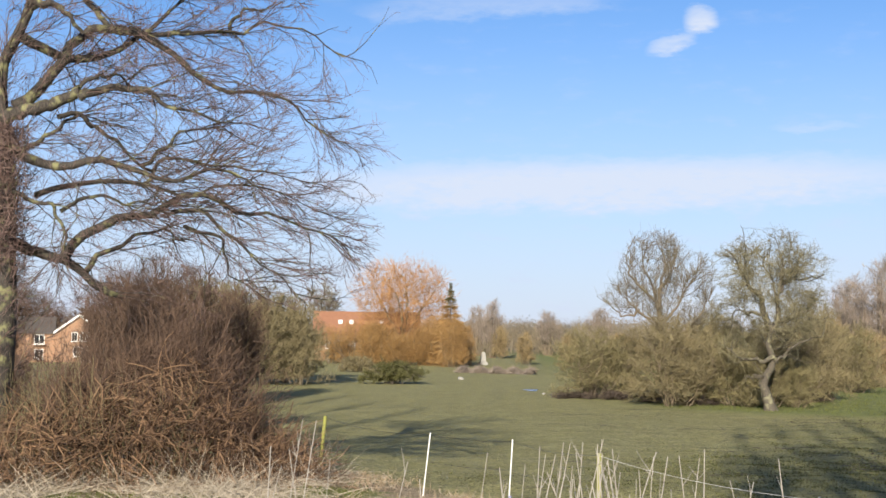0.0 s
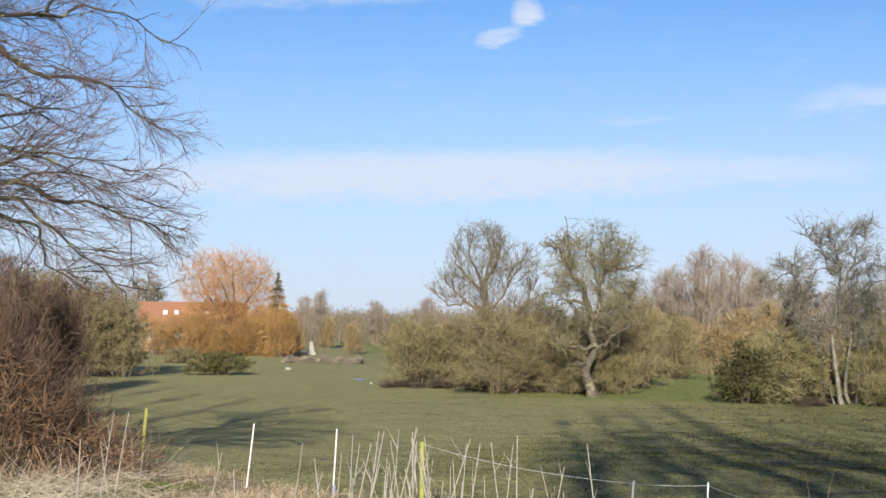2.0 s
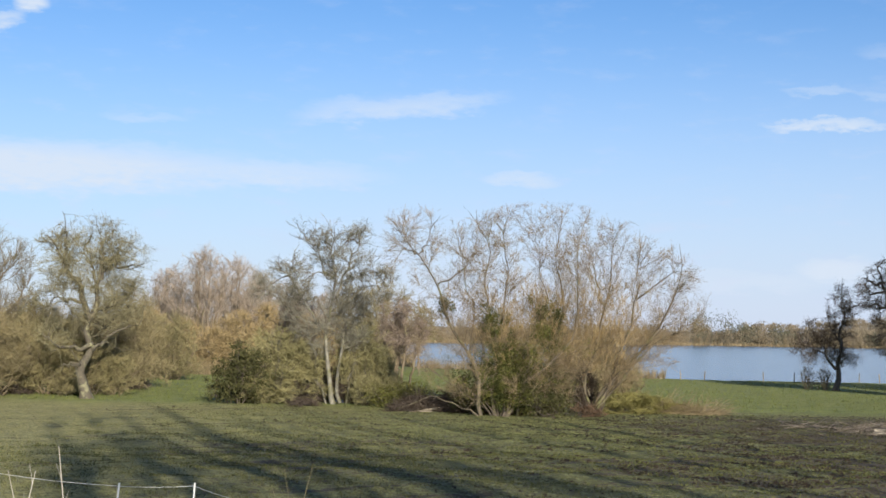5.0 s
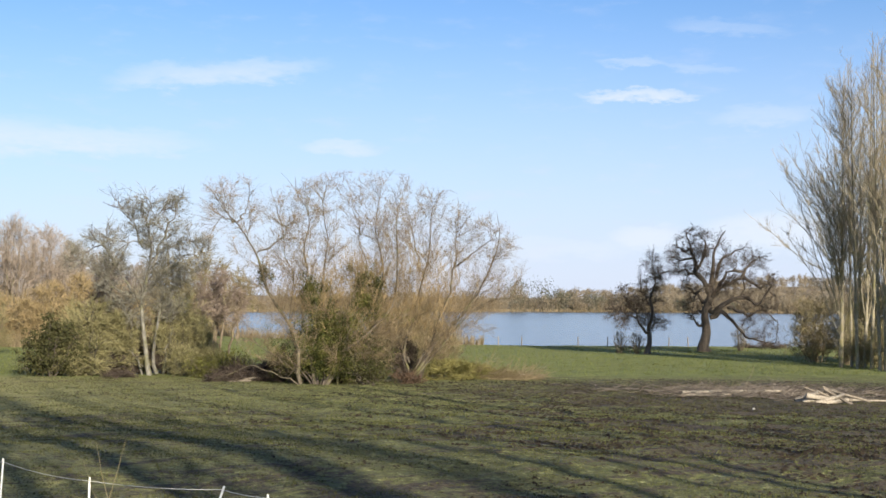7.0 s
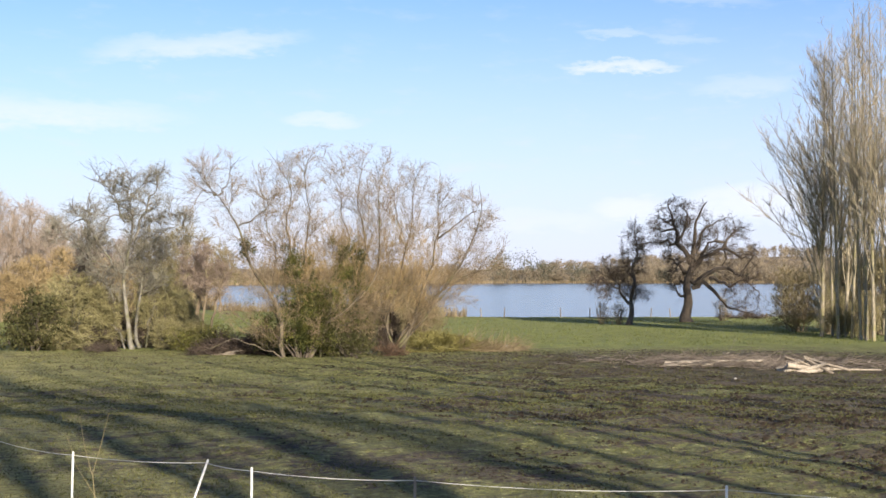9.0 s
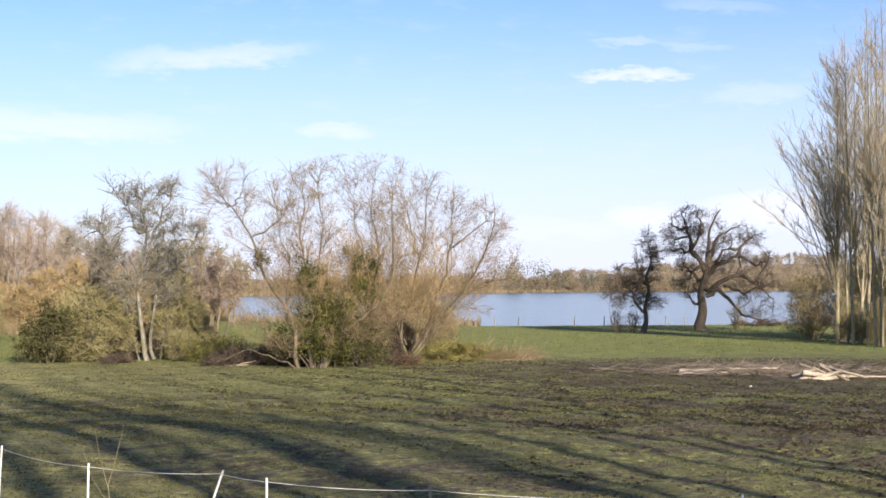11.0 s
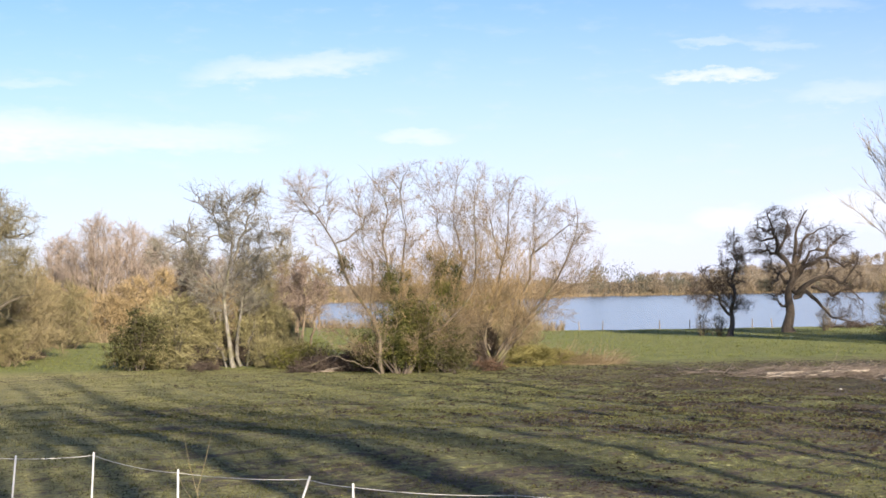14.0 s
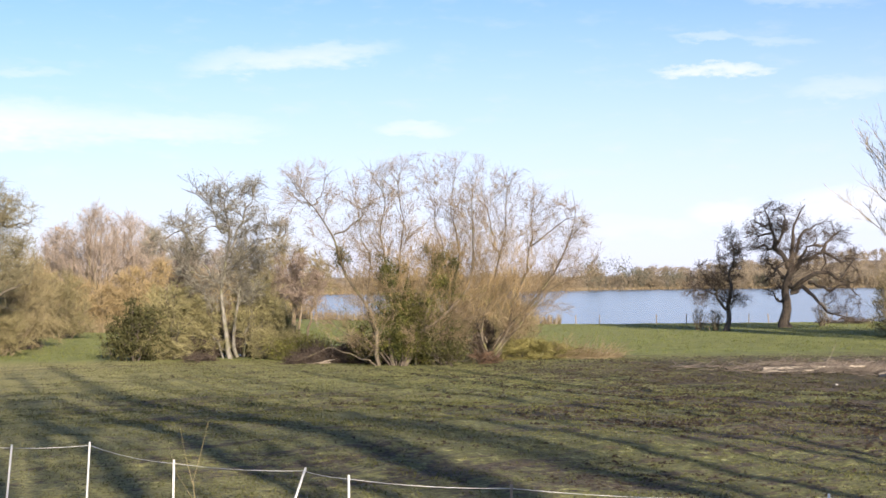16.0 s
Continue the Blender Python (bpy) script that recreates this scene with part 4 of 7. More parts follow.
def build_left_scrub():
    a = bush("bush", -8.7, 128, "olive scrub willow beside the meadow", 5.8, 10.4, BARK_GREY, TWIG_BROWN, 21, twigs=13000, length=0.9, thin=0.020, share=0.9)
    again(a, -6.8, 130, 0.9, 0.9, 120)
    again(a, -5.9, 124, 0.6, 0.74, 200)
    again(a, -10.3, 132, 1.0, 1.05, 40)
    again(a, -7.6, 124, 0.7, 0.8, 310)
    dusk = bush("bush", -13.2, 92, "dusky brown leafless scrub behind the brambles", 4.2, 9.2, BARK_DARK, TWIG_RED, 25, twigs=10000, length=0.9, thin=0.011, share=1.0, flat=0.8, up=0.25)
    again(dusk, -10.3, 88, 0.95, 1.1, 80)
    again(dusk, -8.6, 96, 0.8, 0.95, 300)
    again(dusk, -17.6, 84, 0.6, 0.42, 250)
    again(dusk, -11.8, 80, 0.8, 0.95, 20)
    again(dusk, -18.6, 46, 0.40, 0.34, 60)
    again(dusk, -13.4, 60, 0.5, 0.88, 210)
    again(dusk, -12.0, 57, 0.5, 0.92, 130)
    again(dusk, -18.3, 110, 1.2, 1.25, 170)
    again(dusk, -16.6, 245, 2.0, 1.35, 20)
    again(dusk, -14.3, 240, 1.6, 1.05, 140)
    again(dusk, -13.0, 236, 1.4, 1.0, 260)
    bush("bush", -2.0, 129, "low dark-green evergreen shrub on the grass", 4.6, 2.3, BARK_DARK, LEAF_OLIVE, 22, twigs=7000, length=0.45, thin=0.022)
    bush("bush", -3.6, 165, "low brown shrub near the farmhouse", 3.0, 2.2, BARK_DARK, TWIG_BROWN, 23, twigs=3500, thin=0.02)
    bare_tree("bare_tree", -5.0, 240, "distant dark bare tree behind the farmhouse", [[(0, 0, 0), (0, 0, 6)]], [(0, 0, 9.5, 3.2, 3, 3.6)], 0.25, BARK_DARK, TWIG_GREY, 24,
              density=0.6, step=0.7, twigs=3000, length=1.0, thin=0.025)


def build_golden_willow():
    rng = np.random.default_rng(31)
    ob = bare_tree("weeping_willow", -1.75, 212, "golden weeping willow with glowing orange twigs", [
        [(0, 0, 0), (0.2, 0, 3), (-2.5, 0, 8), (-4, 0, 11)], [(0.2, 0, 3), (1, 0, 8), (0.6, 0, 12)], [(0.2, 0, 3), (3, 1, 8), (5, 1, 11)], [(0.2, 0, 3), (0, -3, 8), (-1, -4, 11)]],
        [(0, 0, 10.4, 7.9, 6.5, 5.2), (0, 0, 6, 7, 6, 3.5)], 0.55, BARK_GREY, TWIG_GOLD, 32, density=0.55, step=0.8, reach=4.0, twigs=15000, length=1.4, thin=0.013, lift=0.08)
    b = bush("bush", 0.0, 204, "orange-twigged willow bush near the farmhouse", 5.0, 8.2, BARK_GREY, TWIG_AMBER, 33, twigs=9000, length=1.2, thin=0.014, share=0.8, flat=0.8, up=0.2)
    again(b, -2.7, 204, 1.15, 0.80, 100)
    again(b, -0.9, 200, 0.9, 0.75, 210)
    again(b, -1.7, 199, 0.8, 0.62, 330)
    again(b, 0.75, 202, 0.62, 0.85, 300)
    again(b, 0.45, 192, 0.55, 0.95, 20)
    again(b, -3.3, 212, 0.6, 0.34, 60)
    again(b, -3.75, 214, 0.7, 0.34, 130)
    again(b, -4.3, 208, 0.7, 0.40, 250)
    again(b, -2.9, 201, 0.6, 0.86, 20)
    veil = bush("bush", -3.8, 203, "thin amber-twigged willow before the farmhouse roof", 4.6, 7.2, BARK_GREY, TWIG_AMBER, 35, twigs=2600, length=1.2, thin=0.013, share=0.8, flat=0.8, up=0.2, boughs=0.4)
    again(veil, -4.7, 205, 0.8, 0.9, 150)
    conifer("fir_tree", 0.3, 199, 12.0, 3.3, 34)


def conifer(name, bearing, dist, h, r, seed):
    rng = np.random.default_rng(seed)
    ob = root(name, bearing, dist, "golden conifer with a dark green top", "conifer")
    P = np.array([(0, 0, h * q / 12) for q in range(13)])
    tube = rods(P[None], np.linspace(0.22, 0.03, 13)[None], 7)
    part_of("trunk", mesh_of("trunk", *tube, BARK_DARK, True), ob)
    n = 4200
    z = h * (0.08 + 0.92 * rng.uniform(0, 1, n) ** 1.2)
    a = rng.uniform(0, 2 * math.pi, n)
    reach = r * (1 - z / h) * rng.uniform(0.3, 1.1, n) + 0.05
    layer = 0.25 * np.sin(z * 5.5)
    start = np.stack([np.cos(a) * reach * 0.5, np.sin(a) * reach * 0.5, z + layer], 1)
    way = np.stack([np.cos(a), np.sin(a), np.full(n, -0.15)], 1)
    dark = z + rng.normal(size=n) * 0.6 > h * 0.74
    for pick, mat, text in ((dark, LEAF_FIR, "dark green top"), (~dark, TWIG_AMBER, "golden-brown lower foliage")):
        zz, rr = z[pick], reach[pick]
        tagged(part_of("foliage", mesh_of("foliage", *sprigs(rng, start[pick], way[pick], rr * 0.7 + 0.12, 0.02 + 0.04 * (1 - zz / h), 0.35, 0.0, 2, 2), mat), ob, text), kind="stuff")


def build_background_trees():
    tall = root("tall_tree", 17.8, 160, "tall pinkish-grey bare tree on the far edge of the meadow", "tree")
    dress(tall, np.random.default_rng(41), stool(np.random.default_rng(45), 16, 4.4, 17.0, 0.14), BARK_GREY, [
        (330, (0.25, 0.75, 0.9, 0.35, 1.4, 4.2, 0.25, 0.06, 5, 0.6), 0.030, 0.011, TWIG_PINK, 3),
        (2400, (0.1, 0.7, 0.9, 0.25, 0.8, 2.4, 0.25, 0.04, 2, 0.55), 0.014, 0.008, TWIG_PINK, 2),
        (9000, (0.1, 0.7, 0.9, 0.25, 0.4, 1.3, 0.25, 0.03, 1, 0.6), 0.009, 0.005, TWIG_PINK, 2)], [(0, 0, 10.2, 4.4, 3.6, 5.2), (-2.2, 0, 8.6, 3.4, 3, 4.4), (2.4, 0, 8.2, 3.4, 3, 4.2)], 0.08, ragged=0.05)
    for b, d, sx, sz, t in ((16.3, 166, 1.0, 0.86, 50), (19.0, 163, 1.0, 0.95, 140), (20.2, 168, 1.0, 0.86, 220), (21.5, 172, 1.0, 0.76, 300), (22.7, 176, 0.95, 0.68, 10)):
        again(tall, b, d, sx, sz, t)
    ochre = bush("bush", 19.2, 150, "ochre-brown leafless thicket along the meadow", 3.6, 7.6, BARK_GREY, TWIG_OCHRE, 42, twigs=6000, length=0.95, thin=0.020)
    for b, d, sx, sz, t in ((14.4, 150, 1.0, 0.92, 30), (18.4, 147, 0.9, 0.72, 260), (15.7, 154, 1.05, 1.05, 90), (17.3, 152, 0.9, 0.85, 160), (20.6, 152, 1.05, 1.12, 230), (21.9, 156, 1.1, 0.95, 280),
                            (23.4, 160, 1.0, 0.85, 330), (24.8, 176, 0.95, 0.8, 20), (26.0, 205, 0.9, 0.7, 100), (13.2, 160, 1.0, 0.9, 10), (11.8, 158, 1.1, 0.85, 70), (10.0, 165, 1.1, 0.8, 140), (7.5, 175, 1.0, 0.75, 200)):
        again(ochre, b, d, sx, sz, t)
    for b, d, sx, sz, t in ((3.4, 212, 0.55, 0.75, 40), (5.3, 232, 0.7, 0.7, 140), (2.4, 260, 0.6, 0.9, 250)):
        again(ochre, b, d, sx, sz, t)
    for b, d, sx, sz, t in ((2.0, 262, 0.7, 0.8, 50), (1.4, 285, 0.8, 0.75, 150), (4.4, 300, 0.9, 0.7, 250), (6.5, 260, 0.9, 0.7, 350)):
        again(tall, b, d, sx, sz, t)
    grey = bare_tree("bare_tree", 25.3, 165, "slender grey bare tree near the lake", [[(0, 0, 0), (0.2, 0, 5)]], [(0, 0, 7.4, 3.0, 2.6, 3.6)], 0.16, BARK_GREY, TWIG_BROWN, 43,
                     density=0.8, step=0.6, twigs=4000, length=0.9, thin=0.016)
    for b, d, sx, sz, t in ((24.0, 170, 0.9, 0.95, 120), (26.8, 172, 0.8, 0.8, 200)):
        again(grey, b, d, sx, sz, t)


def leafy(name, bearing, dist, label, lobes, n, size, mat, bark, seed, category="bush", clumps=0.35):
    """An evergreen bush: stems, boughs and clumps of leaf sprays with gaps between them."""
    rng = np.random.default_rng(seed)
    ob = root(name, bearing, dist, label, category)
    top = max(c[2] + c[5] for c in lobes)
    last = dress(ob, rng, stool(rng, 8, max(abs(c[0]) + c[3] for c in lobes) * 0.8, top * 1.1, 0.05), bark, [
        (160, (0.1, 0.9, 0.7, 0.25, 0.5, 1.5, 0.3, 0.03, 4, 0.5), 0.020, 0.008, bark, 3),
        (int(260 + n * 0.05), (0.15, 0.9, 0.7, 0.15, 0.3, 0.9, 0.3, 0.02, 2, 0.6), 0.010, 0.006, bark, 3)], lobes, 0.04, limb_name="stem")
    tip = last[rng.integers(0, len(last), n), -1]
    c = tip + rng.normal(size=(n, 3)) * clumps * 0.42 * [1, 1, 0.7]
    c = c[c[:, 2] > 0.05]
    tagged(part_of("foliage", mesh_of("foliage", *leaves(rng, c, size), mat), ob), kind="stuff")
    return ob


def build_alder_group():
    leafy("evergreen_bush", 19.35, 89.5, "dark evergreen bush at the end of the thicket", [(0.5, 0, 2.6, 1.2, 1.1, 2.0), (-0.3, 0, 1.6, 1.2, 1.2, 1.6), (1.3, 0, 2.0, 1.2, 1.1, 1.9), (-0.8, 0, 0.8, 1.0, 1.0, 0.9)], 10000, 0.085, LEAF_DARK, BARK_DARK, 51, clumps=0.4)
    a = bush("bush", 21.0, 90.5, "mossy olive bush under the alder", 3.0, 5.7, BARK_LICHEN, TWIG_LIME, 52, twigs=10000, length=0.6, thin=0.012, flat=0.4, up=0.0)
    # inner leaves added so that their dark colour reads as shaded gaps
    core = leafy("evergreen_bush", 20.6, 91, "dark olive leaves added for the thicket's shaded inside", [(0, 0, 2.0, 2.3, 1.0, 2.1), (1.2, 0, 1.4, 1.6, 0.9, 1.5)], 8000, 0.075, LEAF_OLIVE, BARK_DARK, 50)
    again(core, 24.6, 93, 0.8, 0.9, 180)
    again(a, 20.2, 90, 0.72, 0.62, 250)
    again(a, 22.3, 92, 0.8, 0.85, 100)
    again(a, 24.3, 92, 0.75, 1.12, 200)
    again(a, 25.2, 91.5, 0.62, 0.8, 290)
    again(a, 24.7, 89.5, 0.45, 0.42, 150)
    again(a, 25.9, 90, 0.42, 0.40, 40)
    # dark twigs put in where only shade lies under the olive bushes
    dim = bush("bush", 22.2, 91.2, "dark twigs standing in for shade under the olive bushes", 1.7, 1.9, BARK_DARK, TWIG_DARK, 56, twigs=5000, length=0.4, thin=0.012)
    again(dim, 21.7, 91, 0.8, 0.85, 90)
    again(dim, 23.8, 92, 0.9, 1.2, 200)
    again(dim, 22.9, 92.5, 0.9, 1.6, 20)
    alder = root("alder_tree", 23.3, 90.5, "slender two-stemmed alder with pale trunks", "tree")
    limbs = [
        limb(0, 0, 0.17, 0.04, (0.1, -0.2), (-0.3, 1.3), (-0.4, 3.1), (-0.6, 4.8), (-0.1, 5.8), (0.1, 7.2), (-0.1, 8.6), (-0.3, 10.1), (-0.1, 11.4)),
        limb(0, 0.3, 0.10, 0.03, (0.1, 7.1), (0.7, 8.6), (1.1, 9.7), (1.5, 10.9), (1.7, 11.5)), limb(0.3, 0.5, 0.14, 0.03, (0.5, 0.1), (0.3, 1.6), (0.4, 3.1), (0.7, 4.9), (0.9, 6.4), (1.1, 7.9), (1.5, 8.6), (2.7, 8.8)),
        limb(0, -0.3, 0.07, 0.02, (-0.1, 8.4), (-0.6, 8.7), (-1.3, 10.0), (-2.0, 10.7), (-2.2, 11.3)), limb(0, -0.5, 0.08, 0.02, (-0.5, 4.8), (-2.0, 5.6), (-3.4, 6.4), (-4.3, 7.2), (-4.9, 7.7)),
        limb(-0.2, -0.6, 0.07, 0.02, (-0.9, 5.0), (-2.2, 7.2), (-3.2, 8.6), (-3.8, 9.2)), limb(0.4, 0.8, 0.07, 0.02, (0.9, 6.4), (1.8, 7.5), (3.1, 7.9), (4.2, 8.5)),
        limb(0, 0.5, 0.06, 0.02, (-0.2, 9.7), (0.7, 10.7), (0.9, 11.4)), limb(0.1, 0.3, 0.06, 0.02, (-0.1, 8.3), (-0.8, 8.5), (-2.0, 8.6), (-2.9, 8.7)), limb(-0.2, -0.8, 0.05, 0.02, (-0.2, 0.6), (-0.8, 1.3), (-1.3, 1.7)),
        limb(0.6, 0.9, 0.08, 0.02, (0.9, 0.0), (1.1, 2.2), (1.7, 4.0), (1.9, 5.6), (2.6, 6.8)), limb(0.4, 0.2, 0.07, 0.02, (-0.4, 0.0), (-1.0, 2.0), (-1.3, 3.8), (-2.2, 5.2), (-2.4, 6.6))]
    dress(alder, np.random.default_rng(53), limbs, BARK_PALE, [
        (230, (0.34, 0.85, 0.7, 0.20, 0.9, 2.9, 0.35, 0.03, 7, 0.7), 0.030, 0.010, BARK_DARK, 4),
        (2100, (0.1, 0.8, 0.7, 0.10, 0.5, 1.5, 0.4, 0.0, 4, 0.8), 0.0115, 0.007, TWIG_ALDER, 3),
        (17000, (0.1, 0.9, 0.6, 0.0, 0.25, 0.9, 0.35, 0.0, 1, 0.8), 0.0060, 0.0045, TWIG_ALDER, 2)],
        [(-0.2, 0, 9.7, 2.6, 2.2, 2.2), (-3.2, 0, 7.4, 2.8, 2.2, 2.2), (2.6, 0.4, 8.0, 2.4, 2.0, 1.5), (0, 0, 5.6, 3.2, 2.2, 2.2), (1.3, 0, 10.6, 1.5, 1.4, 1.5)], 0.08, 0.3, ragged=0.3)
    back = root("bare_tree", 26.0, 112, "dusky bare tree between the alder and the willow", "tree")
    dress(back, np.random.default_rng(57), stool(np.random.default_rng(58), 7, 4.0, 9.6, 0.12), BARK_GREY, [
        (140, (0.25, 0.8, 0.7, 0.25, 0.9, 2.4, 0.4, 0.03, 5, 0.5), 0.030, 0.010, BARK_GREY, 4),
        (1400, (0.1, 0.8, 0.7, 0.1, 0.5, 1.3, 0.4, 0.0, 2, 0.6), 0.014, 0.008, TWIG_DUSK, 2),
        (5200, (0.1, 0.9, 0.7, 0.0, 0.25, 0.7, 0.3, 0.0, 1, 0.6), 0.011, 0.007, TWIG_DUSK, 2)], [(0, 0, 6.6, 4.4, 3, 3.1), (1.5, 0, 5.4, 4.2, 3, 2.4)], 0.08)
    again(back, 21.7, 104, 0.85, 0.92, 150, "dusky bare tree behind the olive bushes")
    fallen = bush("fallen_branch", 27.2, 84, "tangle of fallen dark branches by the ditch", 2.2, 0.9, BARK_DARK, TWIG_DARK, 54, twigs=1600, category="branch")
    again(fallen, 26.4, 83.5, 0.8, 0.8, 200)
    again(fallen, 22.2, 87.5, 0.8, 0.6, 90)
    leafy("bush", 26.2, 87, "low bright green undergrowth by the ditch", [(0, 0, 0.8, 2.9, 1.2, 1.0)], 5000, 0.06, LEAF_YELLOW, BARK_WILLOW, 55)
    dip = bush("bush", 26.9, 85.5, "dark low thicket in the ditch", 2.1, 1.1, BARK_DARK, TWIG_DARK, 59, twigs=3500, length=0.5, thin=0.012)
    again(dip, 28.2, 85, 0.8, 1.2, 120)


def build_willow_clump():
    rng = np.random.default_rng(61)
    ob = root("willow_clump", 30.0, 80, "sprawling many-stemmed bare willow with ochre shoots", "willow")
    front = [
        limb(0, -0.4, 0.13, 0.03, (-0.7, -0.1), (-1.1, 1.9), (-1.7, 3.9), (-2.4, 5.2), (-3.0, 6.8), (-3.5, 8.0), (-4.2, 9.3), (-4.6, 9.9), (-5.6, 11.1), (-6.1, 11.9)),
        limb(-0.3, 0, 0.045, 0.015, (-4.5, 9.8), (-4.0, 10.7), (-3.6, 11.8)), limb(-0.3, 0.3, 0.06, 0.02, (-3.3, 7.9), (-2.4, 8.4), (-1.5, 9.4), (-1.2, 10.3)), limb(-0.2, -0.2, 0.035, 0.015, (-4.6, 9.9), (-5.3, 10.0), (-6.0, 10.0)),
        limb(0, 0.3, 0.11, 0.02, (0.2, -0.2), (-0.1, 1.9), (-0.0, 3.2), (-0.1, 4.8), (-0.4, 6.5), (-0.7, 8.1), (-0.3, 10.1), (-1.0, 11.8), (-1.4, 12.7)),
        limb(0.2, 0.8, 0.10, 0.02, (0.4, -0.1), (0.6, 2.8), (0.4, 5.5), (0.7, 8.1), (0.6, 10.5), (0.4, 11.6))]
    middle = [
        limb(0, 0.6, 0.12, 0.02, (0.7, -0.1), (1.5, 1.8), (2.7, 2.6), (3.6, 3.4), (4.6, 4.6), (4.9, 6.8), (4.8, 8.8), (4.7, 10.8), (4.3, 12.4)),
        limb(0.4, 1.0, 0.09, 0.02, (1.4, 0.0), (1.9, 2.8), (2.6, 4.8), (3.0, 6.8), (2.6, 8.8), (2.8, 11.5)), limb(0.6, 1.2, 0.08, 0.02, (2.1, 2.8), (3.2, 4.1), (4.0, 6.5), (3.6, 8.8), (3.7, 11.1), (4.0, 12.6)),
        limb(0.0, 0.4, 0.05, 0.015, (-0.1, 0.1), (-2.1, 1.5), (-3.4, 2.5), (-4.4, 2.9)), limb(-0.2, -0.4, 0.05, 0.015, (-0.4, 0.0), (-2.4, 0.9), (-4.0, 1.0), (-5.6, 0.3)),
        limb(0.3, 0.8, 0.06, 0.02, (-0.9, 1.5), (-1.4, 3.5), (-1.2, 5.8), (-1.7, 7.5), (-2.0, 9.5), (-2.3, 10.6)), limb(0.2, -0.2, 0.07, 0.015, (0.6, 0.0), (2.2, 1.5), (3.5, 2.3), (4.7, 2.8))]
    far = [
        limb(2.4, 2.2, 0.10, 0.02, (5.9, 0.0), (5.5, 1.7), (6.0, 4.1), (6.5, 6.5), (6.8, 8.2), (6.9, 10.2), (7.2, 11.6), (7.6, 12.4)), limb(2.4, 2.6, 0.10, 0.02, (5.8, 0.0), (6.9, 2.4), (7.5, 4.1), (8.1, 5.8), (8.4, 7.2), (8.6, 8.5), (8.6, 10.2), (8.8, 11.6)),
        limb(2.4, 2.0, 0.13, 0.02, (5.7, 0.0), (7.3, 2.4), (8.5, 3.8), (9.6, 5.4), (10.4, 6.8), (10.8, 8.1), (10.9, 9.8), (10.8, 10.9)), limb(2.2, 2.0, 0.08, 0.015, (5.9, 0.1), (8.0, 2.7), (9.7, 4.4), (11.1, 5.1), (12.2, 5.6)),
        limb(2.5, 2.8, 0.06, 0.015, (8.4, 7.2), (9.3, 7.8), (10.5, 8.9), (11.9, 9.2)), limb(2.4, 2.8, 0.06, 0.015, (6.5, 6.5), (6.0, 8.5), (5.8, 10.2), (5.4, 11.4)), limb(2.3, 2.6, 0.06, 0.015, (5.7, 1.2), (4.8, 2.8), (4.1, 3.8), (3.5, 4.1))]
    for p, r in front + middle + far:
        p[:, 2] *= np.interp(p[:, 2], [3, 12], [1.0, 0.94])
    dress(ob, rng, front + middle + far, BARK_WILLOW, [
        (520, (0.12, 0.85, 0.8, 0.20, 1.2, 3.8, 0.28, 0.03, 8, 0.75, (0, 0, 0), 0.5), 0.017, 0.005, BARK_WILLOW, 4),
        (4800, (0.08, 0.80, 0.8, 0.14, 0.6, 2.0, 0.28, 0.03, 4, 0.75), 0.0062, 0.0038, TWIG_WILLOW, 3),
        (42000, (0.08, 0.90, 0.8, 0.08, 0.25, 0.9, 0.25, 0.02, 1, 0.75), 0.0042, 0.0028, TWIG_WILLOW, 2)],
        [(3.0, 1, 6.0, 8.8, 5, 6.8), (-4.8, 0, 9.7, 2.9, 2.0, 2.8), (9.6, 2.2, 6.4, 3.4, 2.8, 4.4)], gnarl=0.07, limb_name="main_stem", ragged=0.08, even=0.6)
    # short dark stems at the two feet
    for x, y, n in ((0.3, 0.0, 8), (5.9, 2.3, 5)):
        for q in range(n):
            a, h = rng.uniform(-1.2, 1.2), rng.uniform(0.8, 2.6)
            e = (x + a * h * 0.9 + rng.uniform(-0.5, 0.5), y + rng.uniform(-0.5, 0.3), h)
            line = glide([(x + 0.25 * a, y + rng.uniform(-0.2, 0.2), -0.1), (x + 0.45 * a * h, y - 0.1, 0.42 * h), e], 18)
            part_of("low_stem", mesh_of("low_stem", *tube(line, np.linspace(rng.uniform(0.04, 0.08), 0.015, 19), 6), BARK_OAK, True), ob)
    n = 700
    foot = rng.choice(5, n, p=[0.22, 0.23, 0.2, 0.2, 0.15])
    st = np.stack([np.array([0.4, 2.4, 4.2, 6.2, 8.0])[foot] + rng.normal(size=n) * 0.8, np.array([0.6, 1.0, 1.4, 2.4, 2.4])[foot] + rng.normal(size=n) * 0.5, rng.uniform(2.5, 6.6, n)], 1)
    young = shoots(rng, st, rng.normal(size=(n, 3)) * [0.32, 0.25, 0.1] + [0.06, 0, 1.0], rng.uniform(0.9, 2.4, n), 0.30, 0.05, 5)
    st, way = beside(rng, young, 9000, 0.6)
    side = shoots(rng, st, way, rng.uniform(0.3, 0.9, 9000), 0.2, 0.06, 1)
    tagged(part_of("young_growth", mesh_of("young_growth", *join([blades(rng, young, np.full((n, 1), 0.0075) * np.linspace(1, 0.4, 6)[None]), blades(rng, side, np.full((9000, 1), 0.0048) * np.array([[1, 0.5]]))]), TWIG_AMBERISH), ob, "ochre-yellow young shoots"), kind="stuff")
    # ivy climbs the stems in clumps
    dark, light = [], []
